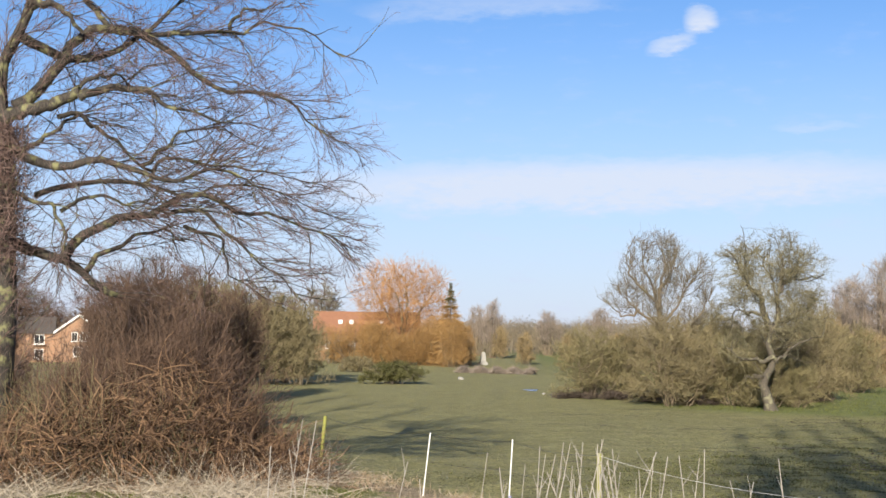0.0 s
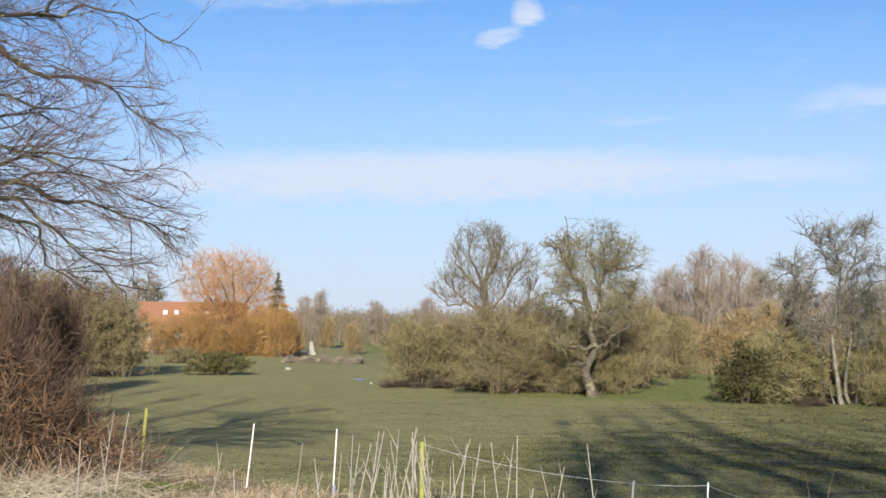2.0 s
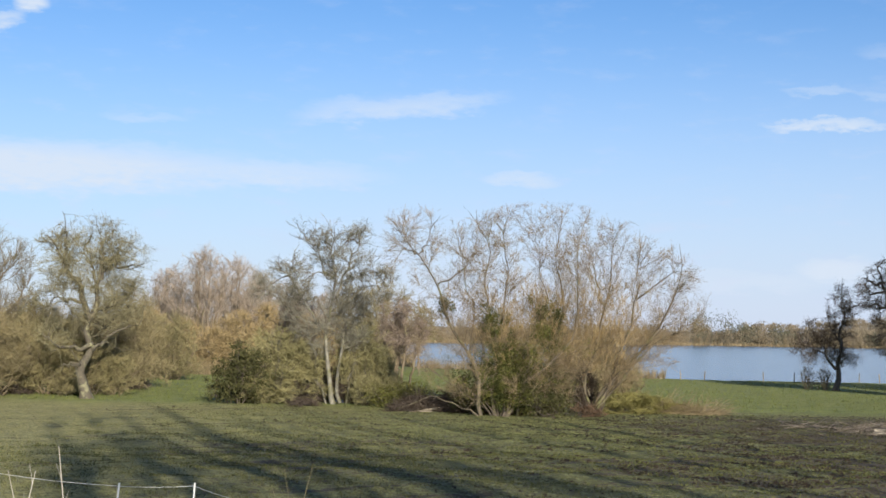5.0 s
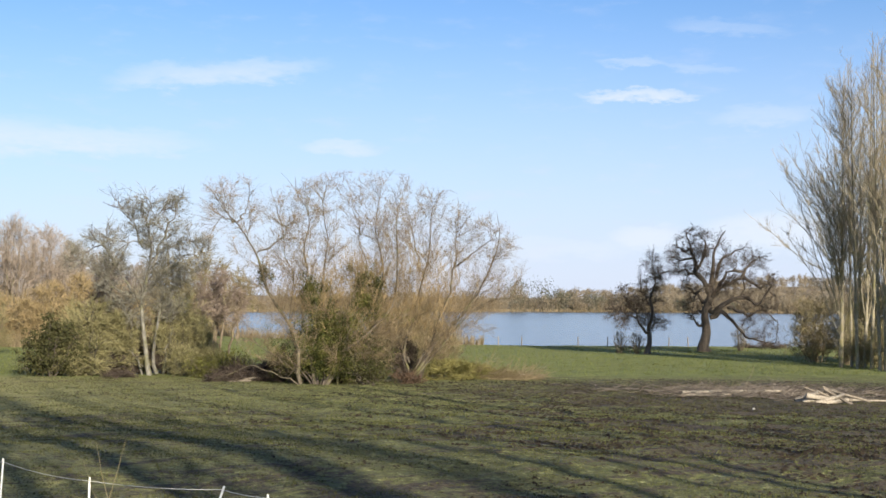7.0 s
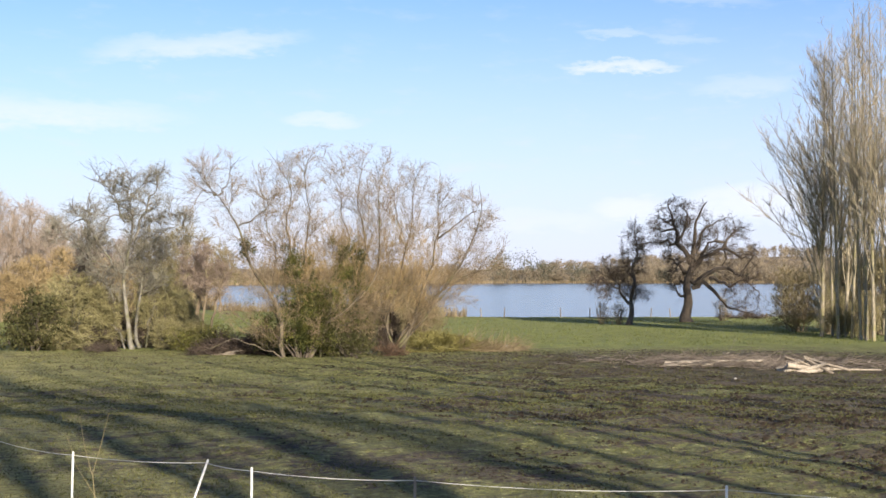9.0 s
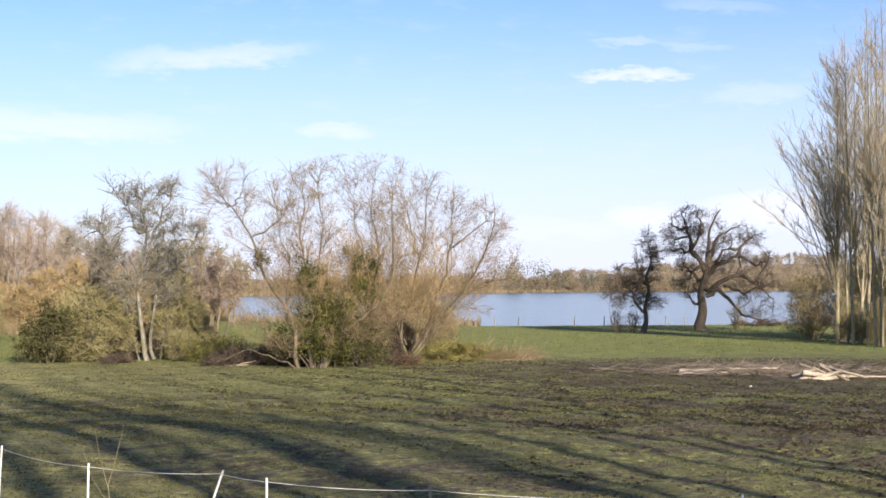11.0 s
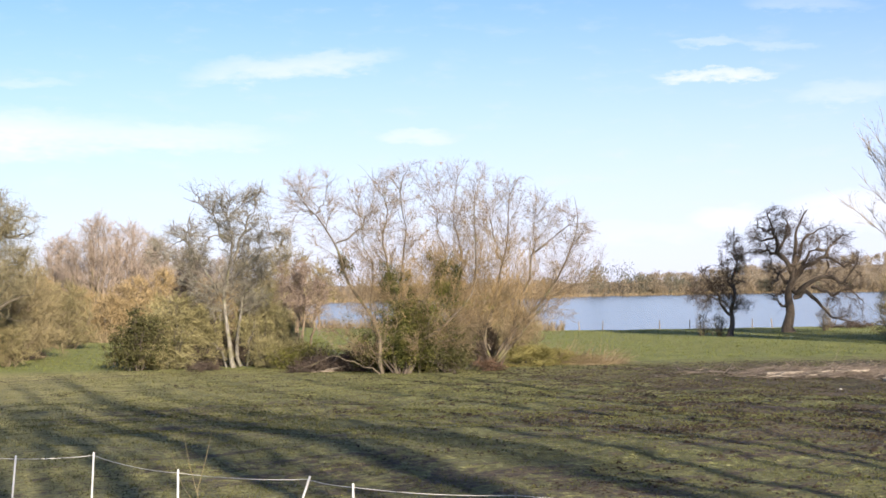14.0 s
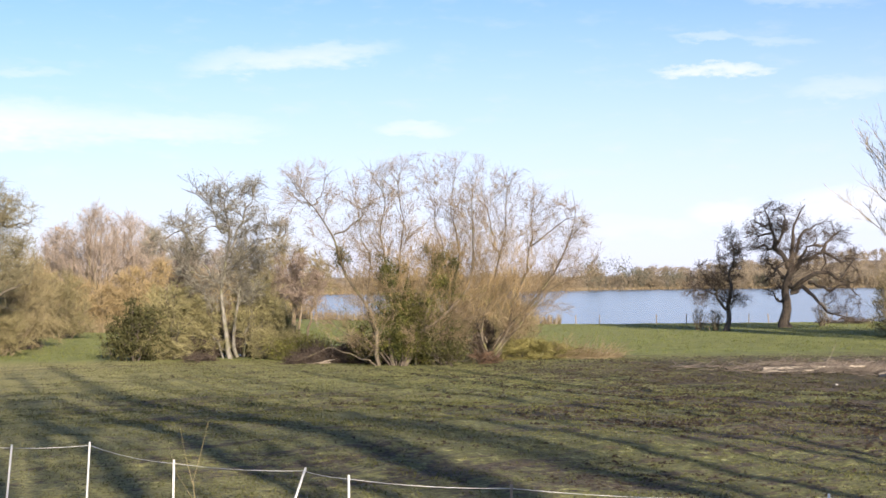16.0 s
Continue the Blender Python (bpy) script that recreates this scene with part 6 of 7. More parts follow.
def build_bramble():
    """A mound of arching canes at the foot of the tree, lower towards the trunk."""
    rng = np.random.default_rng(95)
    ob = root("bramble_thicket", -10.6, 28.5, "dense mound of red-brown leafless brambles", "thicket")

    def top(x, y):
        main = 2.7 * (1 - np.where(x > -0.3, np.clip((x + 0.3) / 3.0, 0, 1) ** 1.25, np.clip((-0.3 - x) / 2.4, 0, 1) ** 2.2))
        left = 1.75 * (1 - np.minimum(np.abs(x + 2.6) / 2.1, 1) ** 3)
        bumps = 1 + 0.10 * np.sin(x * 2.6 + 1) + 0.07 * np.sin(x * 5.3 + y * 2)
        return np.maximum(np.maximum(main, left) * (1 - (y / 2.6) ** 2 * 0.6) * bumps, 0.2)

    n = 4600
    x, y = rng.uniform(-4.6, 2.5, n), rng.uniform(-2.2, 2.0, n)
    z = top(x, y) * rng.uniform(0.0, 0.86, n) ** 0.65
    start = np.stack([x, y, z], 1)
    way = unit(np.stack([x * 0.12, y * 0.25, np.zeros(n)], 1) + rng.normal(size=(n, 3)) * [0.75, 0.6, 0.75] + [0.30, -0.1, 0.12])
    length, rad = rng.uniform(0.35, 1.15, n), rng.uniform(0.004, 0.021, n)
    first = shoots(rng, start, way, length, 0.38, -0.10, 4)
    first[:, :, 2] = np.maximum(first[:, :, 2], 0.02)
    tagged(part_of("tangle", mesh_of("tangle", *rods(first, rad[:, None] * np.linspace(1, 0.4, 5)[None]), CANE), ob), kind="stuff")
    m = 9000
    st, way = beside(rng, first, m, 0.9)
    second = shoots(rng, st, way, rng.uniform(0.15, 0.6, m), 0.4, 0.0, 2)
    tagged(part_of("twiggery", mesh_of("twiggery", *blades(rng, second, np.full((m, 1), 0.0042) * np.linspace(1, 0.5, 3)[None]), TWIG_RED), ob), kind="stuff")
    h = 450
    xx = rng.uniform(-4.6, 0.2, h)
    st = np.stack([xx, rng.uniform(-1.9, 0.5, h), np.zeros(h) + 0.1], 1)
    up = shoots(rng, st, np.array([[0, 0, 1.0]]) + rng.normal(size=(h, 3)) * 0.22, rng.uniform(0.8, 2.6, h), 0.2, 0.08, 4)
    tagged(part_of("upright_growth", mesh_of("upright_growth", *rods(up, np.full((h, 1), 0.006) * np.linspace(1, 0.4, 5)[None]), TWIG_BROWN), ob), kind="stuff")
    # fine dusky twigs that close the top
    q = 1150
    x, y = rng.uniform(-2.8, 1.6, q), rng.uniform(-0.7, 1.8, q)
    st = np.stack([x, y, top(x, y) * rng.uniform(0.55, 0.95, q)], 1)
    stemlets = shoots(rng, st, rng.normal(size=(q, 3)) * [0.4, 0.35, 0.2] + [0.1, 0, 1.0], rng.uniform(0.5, 1.7, q), 0.25, 0.03, 4)
    tagged(part_of("thin_growth", mesh_of("thin_growth", *rods(stemlets, np.full((q, 1), 0.0055) * np.linspace(1, 0.4, 5)[None]), TWIG_RED), ob), kind="stuff")
    m = 5200
    st, way = beside(rng, stemlets, m, 0.8)
    fz = shoots(rng, st, way, rng.uniform(0.15, 0.5, m), 0.35, 0.03, 2)
    tagged(part_of("twig_fringe", mesh_of("twig_fringe", *blades(rng, fz, np.full((m, 1), 0.0042) * np.linspace(1, 0.5, 3)[None]), TWIG_RED), ob), kind="stuff")


build_oak()
build_middle_group()
build_left_scrub()
build_golden_willow()
build_background_trees()
build_alder_group()
build_willow_clump()
build_lakeside_trees()
build_poplars()
build_road_trees()
build_left_tree()
build_bramble()


# ---- far woods, reeds and turf ----
def far_trees(name, label, mat, seed, belts, size=0.3):
    """A belt of distant leafless trees: rounded crowns of many small sprays, and trunks, in one mesh."""
    rng = np.random.default_rng(seed)
    vs = []
    for b0, b1, d0, d1, n, h0, h1, shore in belts:
        for q in range(n):
            b = rng.uniform(b0, b1)
            d = rng.uniform(d0, d1) + (float(shore_far(b)) if shore else 0.0)
            x, y = spot(b, d)
            h = rng.uniform(h0, h1)
            r = h * rng.uniform(0.30, 0.5)
            z = height(x, y)
            m = int((210 if shore else 230) + 40 * rng.uniform())
            # three or four rounded heads a tree
            heads = rng.normal(size=(4, 3)) * [0.42, 0.42, 0.14] * [r, r, h]
            heads[:, 2] = h * rng.uniform(0.45, 0.72, 4)
            k = rng.integers(0, 4, m)
            p = unit(rng.normal(size=(m, 3))) * (rng.uniform(0, 1, (m, 1)) ** 0.75) * [r * 0.62, r * 0.62, h * 0.24] + heads[k]
            low = rng.uniform(0, 1, m) < 0.45
            p[low, 2] *= rng.uniform(0.05, 0.9, low.sum())
            p += [x, y, z]
            a = unit(rng.normal(size=(m, 3)) * [0.5, 0.5, 0.4] + [0, 0, 0.7])
            c = unit(np.cross(a, rng.normal(size=(m, 3))))
            s = (size * (0.86 if shore else 0.80) * d / 600 * rng.uniform(0.7, 1.6, m))[:, None]
            vs.append(np.stack([p - a * s * 1.3, p - c * s * 0.5, p + a * s * 1.3, p + c * s * 0.5], 1).reshape(-1, 3))
            w = 0.07 * h / 10
            vs.append(np.array([[x - w, y, z - 0.3], [x + w, y, z - 0.3], [x + w * 0.4, y, z + h * 0.7], [x - w * 0.4, y, z + h * 0.7]]))
    V = np.concatenate(vs)
    return tagged(new(name, mesh_of(name, V, np.arange(len(V)).reshape(-1, 4), mat)), label, "woodland", kind="stuff")


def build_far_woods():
    far_trees("far_woodland", "brown leafless woodland beyond the lake and fields", HAZY_FARWOOD, 101, [
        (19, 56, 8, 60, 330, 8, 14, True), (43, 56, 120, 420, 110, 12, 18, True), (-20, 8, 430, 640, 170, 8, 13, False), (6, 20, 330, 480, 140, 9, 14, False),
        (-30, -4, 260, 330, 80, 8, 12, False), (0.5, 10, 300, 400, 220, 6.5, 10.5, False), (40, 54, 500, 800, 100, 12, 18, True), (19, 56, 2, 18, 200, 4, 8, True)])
    far_trees("far_evergreens", "dark evergreens among the far woods", HAZY_FARDARK, 102, [(38.2, 39.6, 4, 20, 9, 17, 22, True), (39.6, 41.8, 4, 20, 9, 12, 16, True), (41.5, 60, 2, 60, 12, 7, 10, True), (-12, 6, 430, 600, 26, 9, 13, False)])
    # reed fringes
    rng = np.random.default_rng(103)
    for name, label, b0, b1, dist, n, h, w in (("far_reeds", "pale reed fringe on the lake's far shore", 18, 64, None, 7000, 1.4, 0.16), ("near_reeds", "bleached reeds along the meadow's far edge", 9.5, 25, 147, 5000, 1.3, 0.03),
                                                ("shore_reeds", "brown reeds at the lake's edge", 20, 37, -1, 3000, 1.3, 0.03)):
        b = rng.uniform(b0, b1, n)
        d = (shore_far(b) + 1 + rng.uniform(-4, 8, n)) if dist is None else (shore_near(b) - rng.uniform(0, 4, n)) if dist < 0 else dist + rng.uniform(-2.5, 3.5, n) + 4 * np.sin(b * 2.0)
        x, y = d * np.sin(np.radians(b)), d * np.cos(np.radians(b))
        st = np.stack([x, y, terrain(x, y) - 0.1], 1)
        v, f = sprigs(rng, st, np.array([[0, 0, 1.0]]) + rng.normal(size=(n, 3)) * 0.2, h * rng.uniform(0.5, 1.1, n), np.full(n, w), 0.15, 0.0, 1, 2)
        tagged(new(name, mesh_of(name, v, f, REEDS)), label, "reeds", kind="stuff")


def patchy(x, y, s):
    return np.sin(x * 1.3 * s + 1.7 * np.sin(y * 0.9 * s)) * np.sin(y * 1.1 * s + 1.3 * np.sin(x * 0.7 * s + 2)) + 0.5 * np.sin(3.1 * s * x + 2.3 * s * y) * np.sin(2.7 * s * y - 1.9 * s * x)


def build_turf():
    rng = np.random.default_rng(111)
    n = 220000
    d = 17 + 72 * rng.uniform(0, 1, n) ** 1.0
    b = rng.uniform(-9, 56, n)
    x, y = d * np.sin(np.radians(b)), d * np.cos(np.radians(b))
    keep = (x * 0.875 + y * 0.484 > 12.6) & (patchy(x, y, 0.8) + 0.6 * patchy(x, y, 2.7) + rng.normal(size=n) * 0.45 > -0.1 + 2.2 * smooth(-8, -20, x - 0.45 * y))
    x, y, d = x[keep][:90000], y[keep][:90000], d[keep][:90000]
    m = len(x)
    st = np.stack([x, y, terrain(x, y) - 0.01], 1)
    v, f = sprigs(rng, st, np.array([[0, 0, 1.0]]) + rng.normal(size=(m, 3)) * 0.45, rng.uniform(0.03, 0.085, m) * np.clip(d / 45, 0.5, 1), rng.uniform(0.010, 0.024, m) * np.clip(d / 45, 0.5, 1), 0.3, 0.0, 1, 2)
    tagged(new("turf", mesh_of("turf", v, f, TURF)), "short tufts of worn winter grass on the meadow", "grass", kind="stuff")
    n = 60000
    d, b = rng.uniform(17, 46, n), rng.uniform(8, 56, n)
    x, y = d * np.sin(np.radians(b)), d * np.cos(np.radians(b))
    keep = (x * 0.875 + y * 0.484 > 13.0) & (patchy(x, y, 1.3) + 0.6 * patchy(x, y + 5, 3.7) + rng.normal(size=n) * 0.4 > 0.0)
    x, y = x[keep], y[keep]
    m = len(x)
    st = np.stack([x, y, terrain(x, y) - 0.01], 1)
    v, f = sprigs(rng, st, np.array([[0, 0, 1.0]]) + rng.normal(size=(m, 3)) * 0.6, rng.uniform(0.02, 0.06, m), rng.uniform(0.006, 0.014, m), 0.3, 0.0, 1, 2)
    tagged(new("cropped_grass", mesh_of("cropped_grass", v, f, TURF)), "short cropped olive grass near the fence", "grass", kind="stuff")
    # dark clods kicked up among the grass
    n = 90000
    d, b = 17 + 75 * rng.uniform(0, 1, n) ** 1.15, rng.uniform(2, 56, n)
    x, y = d * np.sin(np.radians(b)), d * np.cos(np.radians(b))
    keep = (x * 0.875 + y * 0.484 > 13.2) & (patchy(x, y, 0.55) + 0.7 * patchy(x + 3, y, 2.1) + rng.normal(size=n) * 0.5 > 1.5 - 1.25 * smooth(-2, 18, x - 0.45 * y)) & (x * 0.41 + y * 0.91 < 86)
    x, y = x[keep][:24000], y[keep][:24000]
    m = len(x)
    w, tall, a = rng.uniform(0.04, 0.13, m), rng.uniform(0.02, 0.075, m), rng.uniform(0, 6.28, m)
    w, tall = w * np.clip(x / 22, 0.45, 1), tall * np.clip(x / 22, 0.45, 1)
    z = terrain(x, y) - 0.012
    ring = [np.stack([x + w * np.cos(a + q) * f, y + w * np.sin(a + q) * f, z], 1) for q, f in ((0.0, 1.0), (1.7, 0.8), (3.0, 1.2), (4.6, 0.7))]
    tip = np.stack([x + w * 0.3 * np.cos(a), y + w * 0.3 * np.sin(a), z + tall], 1)
    v = np.stack(ring + [tip], 1).reshape(-1, 3)
    f = (np.arange(m)[:, None, None] * 5 + np.array([[0, 1, 4], [1, 2, 4], [2, 3, 4], [3, 0, 4]])[None]).reshape(-1, 3)
    tagged(new("clods", mesh_of("clods", v, f, CLOD)), "dark clods of trampled earth on the meadow", "earth", kind="stuff")
    n = 26000
    d, b = rng.uniform(88, 158, n), rng.uniform(9, 54, n)
    x, y = d * np.sin(np.radians(b)), d * np.cos(np.radians(b))
    keep = (x * 0.41 + y * 0.91 > 90) & (d < shore_near(b) - 3)
    x, y = x[keep], y[keep]
    m = len(x)
    st = np.stack([x, y, terrain(x, y) - 0.01], 1)
    v, f = sprigs(rng, st, np.array([[0, 0, 1.0]]) + rng.normal(size=(m, 3)) * 0.4, rng.uniform(0.08, 0.18, m), np.full(m, 0.02), 0.3, 0.0, 1, 2)
    tagged(new("fresh_grass", mesh_of("fresh_grass", v, f, GREENBLADE)), "fresh green grass beyond the trampled ground", "grass", kind="stuff")


def build_bank_grass():
    rng = np.random.default_rng(121)
    for name, label, mat, n, b0, b1, d0, d1, l0, l1, flat, wide in (
            ("dry_grass", "bleached dry grass on the bank", STRAW, 9000, -21, 4, 21, 31, 0.06, 0.2, 1.1, 0.0032), ("reddish_grass", "reddish dry grass along the fence", STRAW_RED, 14000, -5.5, 9, 15, 31, 0.1, 0.3, 0.6, 0.004),
            ("flattened_straw", "pale flattened straw before the brambles", STRAW, 8000, -20, -4, 23, 29, 0.4, 1.2, 3.0, 0.004), ("bank_turf", "green grass showing through the straw", GREENBLADE, 14000, -19, -3, 22, 30, 0.05, 0.13, 0.5, 0.006)):
        d, b = rng.uniform(d0, d1, n), rng.uniform(b0, b1, n)
        x, y = d * np.sin(np.radians(b)), d * np.cos(np.radians(b))
        keep = (x * 0.875 + y * 0.484 < 12.9) & ((patchy(x, y, 0.7) + rng.normal(size=n) * 0.35 > -0.1) == (mat is not GREENBLADE))
        x, y = x[keep], y[keep]
        m = len(x)
        st = np.stack([x, y, terrain(x, y) - 0.01 + (0.05 if flat > 1 else 0)], 1)
        way = np.array([[0, 0, 1.0]]) + rng.normal(size=(m, 3)) * [flat, flat, 0.1]
        v, f = sprigs(rng, st, way, rng.uniform(l0, l1, m), np.full(m, wide), 0.25, -0.1, 2, 2)
        v[:, 2] = np.maximum(v[:, 2], terrain(v[:, 0], v[:, 1]) + 0.004)
        tagged(new(name, mesh_of(name, v, f, mat)), label, "grass", kind="stuff")


def build_stalks():
    """Tall dead stems on the near slope."""
    rng = np.random.default_rng(131)
    rows = [(-7.05, 7.5, -4.8, 2), (-6.3, 8.0, -4.9, -5), (-5.75, 7.6, -3.65, 7), (-5.2, 7.9, -3.75, 6), (-4.6, 7.7, -5.3, 4), (-6.6, 7.2, -5.6, 9), (-1.4, 7.4, -5.4, 8), (-0.9, 7.0, -6.1, -3), (1.9, 7.4, -5.0, 7), (2.4, 7.2, -5.6, -4)]
    for q in range(46):
        b = rng.normal(6.6, 2.0) if q < 32 else rng.uniform(2.5, 14)
        rows.append((b, rng.uniform(6.2, 8.2), -4.3 - abs(rng.normal()) * 1.25 - 0.07 * abs(b - 6.0), rng.normal() * 8))
    for b, d, el, lean in rows:
        x, y = spot(b, d)
        z = height(x, y)
        h = 5 + d * math.tan(radians(el)) - z
        s = math.tan(radians(lean)) * h
        top = np.array([s * math.cos(radians(b)), rng.normal() * 0.06, h])
        pts = np.array([[0, 0, -0.05], top * [0.25, 0.3, 0.35], top * [0.6, 0.7, 0.7], top])
        pts[1:3] += rng.normal(size=(2, 3)) * [0.012, 0.012, 0]
        pieces = [rods((pts - top * [1, 1, 0])[None], np.array([[0.0052, 0.0048, 0.0038, 0.002]]) * rng.uniform(0.8, 1.3), 5)]
        k = int(rng.integers(1, 5))
        at = (pts[2] + (pts[3] - pts[2]) * rng.uniform(0, 0.9, (k, 1))) - top * [1, 1, 0]
        pieces.append(sprigs(rng, at, np.array([[0, 0, 1.0]]) + rng.normal(size=(k, 3)) * 0.4, rng.uniform(0.05, 0.16, k), np.full(k, 0.0025), 0.2, 0.1, 2))
        ob = new("dry_stalk", mesh_of("dry_stalk", *join(pieces), STALK, True))
        ob.matrix_world = pose(x, y, z)
        tagged(ob, "tall dead pale stem standing on the bank", "stalk", "dry stalks")
    # forked sapling
    x, y = spot(21.7, 11.0)
    x, y = x + 0.19, y - 0.05
    z = height(x, y)
    ob = new("sapling")
    ob.matrix_world = pose(x, y, z, 0, 0, -21.7)
    tagged(ob, "thin forked bare sapling beside the fence", "sapling")
    for nm, pts, r in (("stem", [(0.05, 0, -0.05), (0.05, 0, 0.7), (0.0, 0, 1.25)], 0.007), ("shoot", [(0.0, 0, 1.22), (-0.06, 0, 1.45), (-0.10, 0, 1.68)], 0.0032),
                       ("shoot", [(0.0, 0, 1.24), (0.06, 0.05, 1.45), (0.12, 0.05, 1.70)], 0.0032), ("shoot", [(0.03, 0, 1.05), (-0.12, 0, 1.3), (-0.2, 0, 1.56)], 0.0028)):
        part_of(nm, mesh_of(nm, *rods(np.array([pts], float), np.array([[r, r * 0.9, r * 0.5]]), 6), TWIG_BROWN, True), ob)


# ---- fence ----
def rounded_post(h, r, sides=10):
    """A post with a slightly domed top."""
    bm = bmesh.new()
    rings = [(0.0, r), (h * 0.5, r * 0.98), (h - r * 0.6, r * 0.96), (h - r * 0.15, r * 0.75), (h, r * 0.25)]
    last = None
    for z, rr in rings:
        ring = [bm.verts.new((rr * math.cos(2 * math.pi * q / sides), rr * math.sin(2 * math.pi * q / sides), z)) for q in range(sides)]
        if last:
            for q in range(sides):
                bm.faces.new([last[q], last[(q + 1) % sides], ring[(q + 1) % sides], ring[q]])
        last = ring
    bm.faces.new(last)
    for f in bm.faces:
        f.smooth = True
    return bm


def build_fence():
    # bearing, distance, seen from the start or from the end of the pan, top over the eye line, lean, kind
    posts = [(-4.85, 31.0, 0, -3.55, 5, "moss"), (-0.5, 25.7, 0, -4.2, 6, "white"), (2.92, 24.4, 0, -4.43, 3, "white"), (6.5, 20.8, 0, -4.92, 0, "moss"), (15.24, 16.9, 0, -6.38, 5, "white"), (18.25, 16.9, 0, -6.38, 3, "white"),
             (20.91, 15.0, 1, -7.2, 1, "white"), (26.15, 14.1, 1, -7.62, 19, "white"), (28.05, 13.5, 1, -7.98, 0, "white"), (34.8, 12.8, 1, -8.4, 0, "grey"), (47.6, 12.6, 1, -8.55, 0, "white")]
    fence = tagged(new("electric_fence"), "electric fence of thin posts and white rope at the meadow's edge", "fence")
    fence.matrix_world = pose(*spot(18.25, 16.9), 1.9)
    back = fence.matrix_world.inverted()
    tops = []
    for b, d, late, el, lean, kind in posts:
        x, y = spot(b, d)
        if late:
            x, y = x + 0.193, y - 0.052
        z = height(x, y)
        top = 5 + d * math.tan(radians(el))
        h = (top - z) / math.cos(radians(lean)) + 0.1
        s = math.tan(radians(lean)) * (top - z)
        r, mat, nm = {"white": (0.0125, WHITE, "post"), "moss": (0.042, MOSSPOST, "wooden_post"), "grey": (0.014, OLDWOOD, "post")}[kind]
        ob = part(nm, rounded_post(h, r), mat, fence, "mossy yellow-green wooden post" if kind == "moss" else "")
        bx, by = x - s * math.cos(radians(b)), y + s * math.sin(radians(b))
        ob.matrix_world = pose(bx, by, z - 0.1, 0, 0, -b) @ pose(0, 0, 0, 0, lean, 0)
        tops.append((x, y, top - 0.04, kind))
    x, y, z, kind = tops[2]
    ob = part("base_sleeve", rounded_post(0.22, 0.032), SLEEVE, fence, "faded blue sleeve at the post's foot")
    ob.matrix_world = pose(x - 0.045, y, height(x, y) - 0.02, 0, 3, 0)
    for nm, mat, drop, r, lo, hi in (("rope", ROPE, 0.0, 0.0032, 3, 10), ("top_wire", SASH, 0.0, 0.004, 0, 3), ("lower_wire", SASH, 0.5, 0.004, 1, 3)):
        pts = []
        for a, c in zip(tops[lo:hi + 1], tops[lo + 1:hi + 1]):
            for q in range(8):
                u = q / 8
                sag = 0.10 * 4 * u * (1 - u) * min(math.dist(a[:2], c[:2]) / 6, 1)
                pts.append([a[0] + (c[0] - a[0]) * u, a[1] + (c[1] - a[1]) * u, a[2] + (c[2] - a[2]) * u - sag - drop])
        pts.append([*tops[hi][:2], tops[hi][2] - drop])
        if nm == "rope":
            x, y = spot(75, 13)
            pts.append([x, y, 3.0])
        pts = np.array(pts)
        d = unit(np.gradient(pts, axis=0))
        u = unit(np.cross(d, [[0, 0, 1.0]]))
        w = np.cross(u, d)
        a = np.arange(5) * 2 * np.pi / 5
        v = pts[:, None] + (np.cos(a)[None, :, None] * u[:, None] + np.sin(a)[None, :, None] * w[:, None]) * r
        j, s = np.arange(len(pts) - 1)[:, None] * 5, np.arange(5)[None]
        f = np.stack([j + s, j + (s + 1) % 5, j + 5 + (s + 1) % 5, j + 5 + s], -1).reshape(-1, 4)
        ob = part_of(nm, mesh_of(nm, v.reshape(-1, 3), f, mat, True), fence)
        ob.matrix_parent_inverse = back
    # stakes along the lake
    rng = np.random.default_rng(141)
    first = None
    for b in (30.5, 36.5, 37.6, 38.55, 40.9, 42.1, 43.4, 44.6, 45.4, 47.4, 48.4, 50.2, 51.0):
        d = float(shore_near(b)) - 3.5
        x, y = spot(b, d)
        if first is None:
            bm = rounded_post(1.25, 0.06, 8)
            me = bpy.data.meshes.new("stake")
            bm.to_mesh(me)
            bm.free()
            me.materials.append(OLDWOOD)
            first = me
        ob = new("stake", first)
        ob.matrix_world = pose(x, y, height(x, y) - 0.15, rng.normal() * 3, rng.normal() * 3, 0)
        tagged(ob, "weathered wooden fence stake on the lake shore", "stake", "lakeside stakes")


# ---- felled wood ----
def log(bearing, dist, yaw, tilt, length, r, lift=0.0, pale=True, label="pale barkless log on the trampled ground", seed=0):
    rng = np.random.default_rng(seed)
    x, y = spot(bearing, dist)
    ob = new("log")
    ob.matrix_world = pose(x, y, height(x, y) + r * 0.8 + lift, 0, -tilt, yaw)
    tagged(ob, label, "log", "felled wood")
    k = 8
    t = np.linspace(-0.5, 0.5, k)
    pts = np.stack([t * length, 0.05 * length * np.sin(t * 4 + seed) * 0.5, 0.03 * length * np.cos(t * 3 + seed) * 0.3], 1)
    v, f = rods(pts[None], (r * (1 - 0.25 * (t + 0.5)) * rng.uniform(0.92, 1.08, k))[None], 9)
    part_of("stem", mesh_of("stem", v, f, CUTWOOD if pale else OLDWOOD, True), ob)
    for e, sgn in ((v[:9], -1), (v[-9:], 1)):
        bm = bmesh.new()
        ring = [bm.verts.new(tuple(p + np.array([sgn * 0.004, 0, 0]))) for p in e]
        mid = bm.verts.new(tuple(e.mean(0) + np.array([sgn * 0.012, 0, 0])))
        for q in range(9):
            bm.faces.new([ring[q], ring[(q + 1) % 9], mid])
        part("cut_end", bm, CUTWOOD, ob)


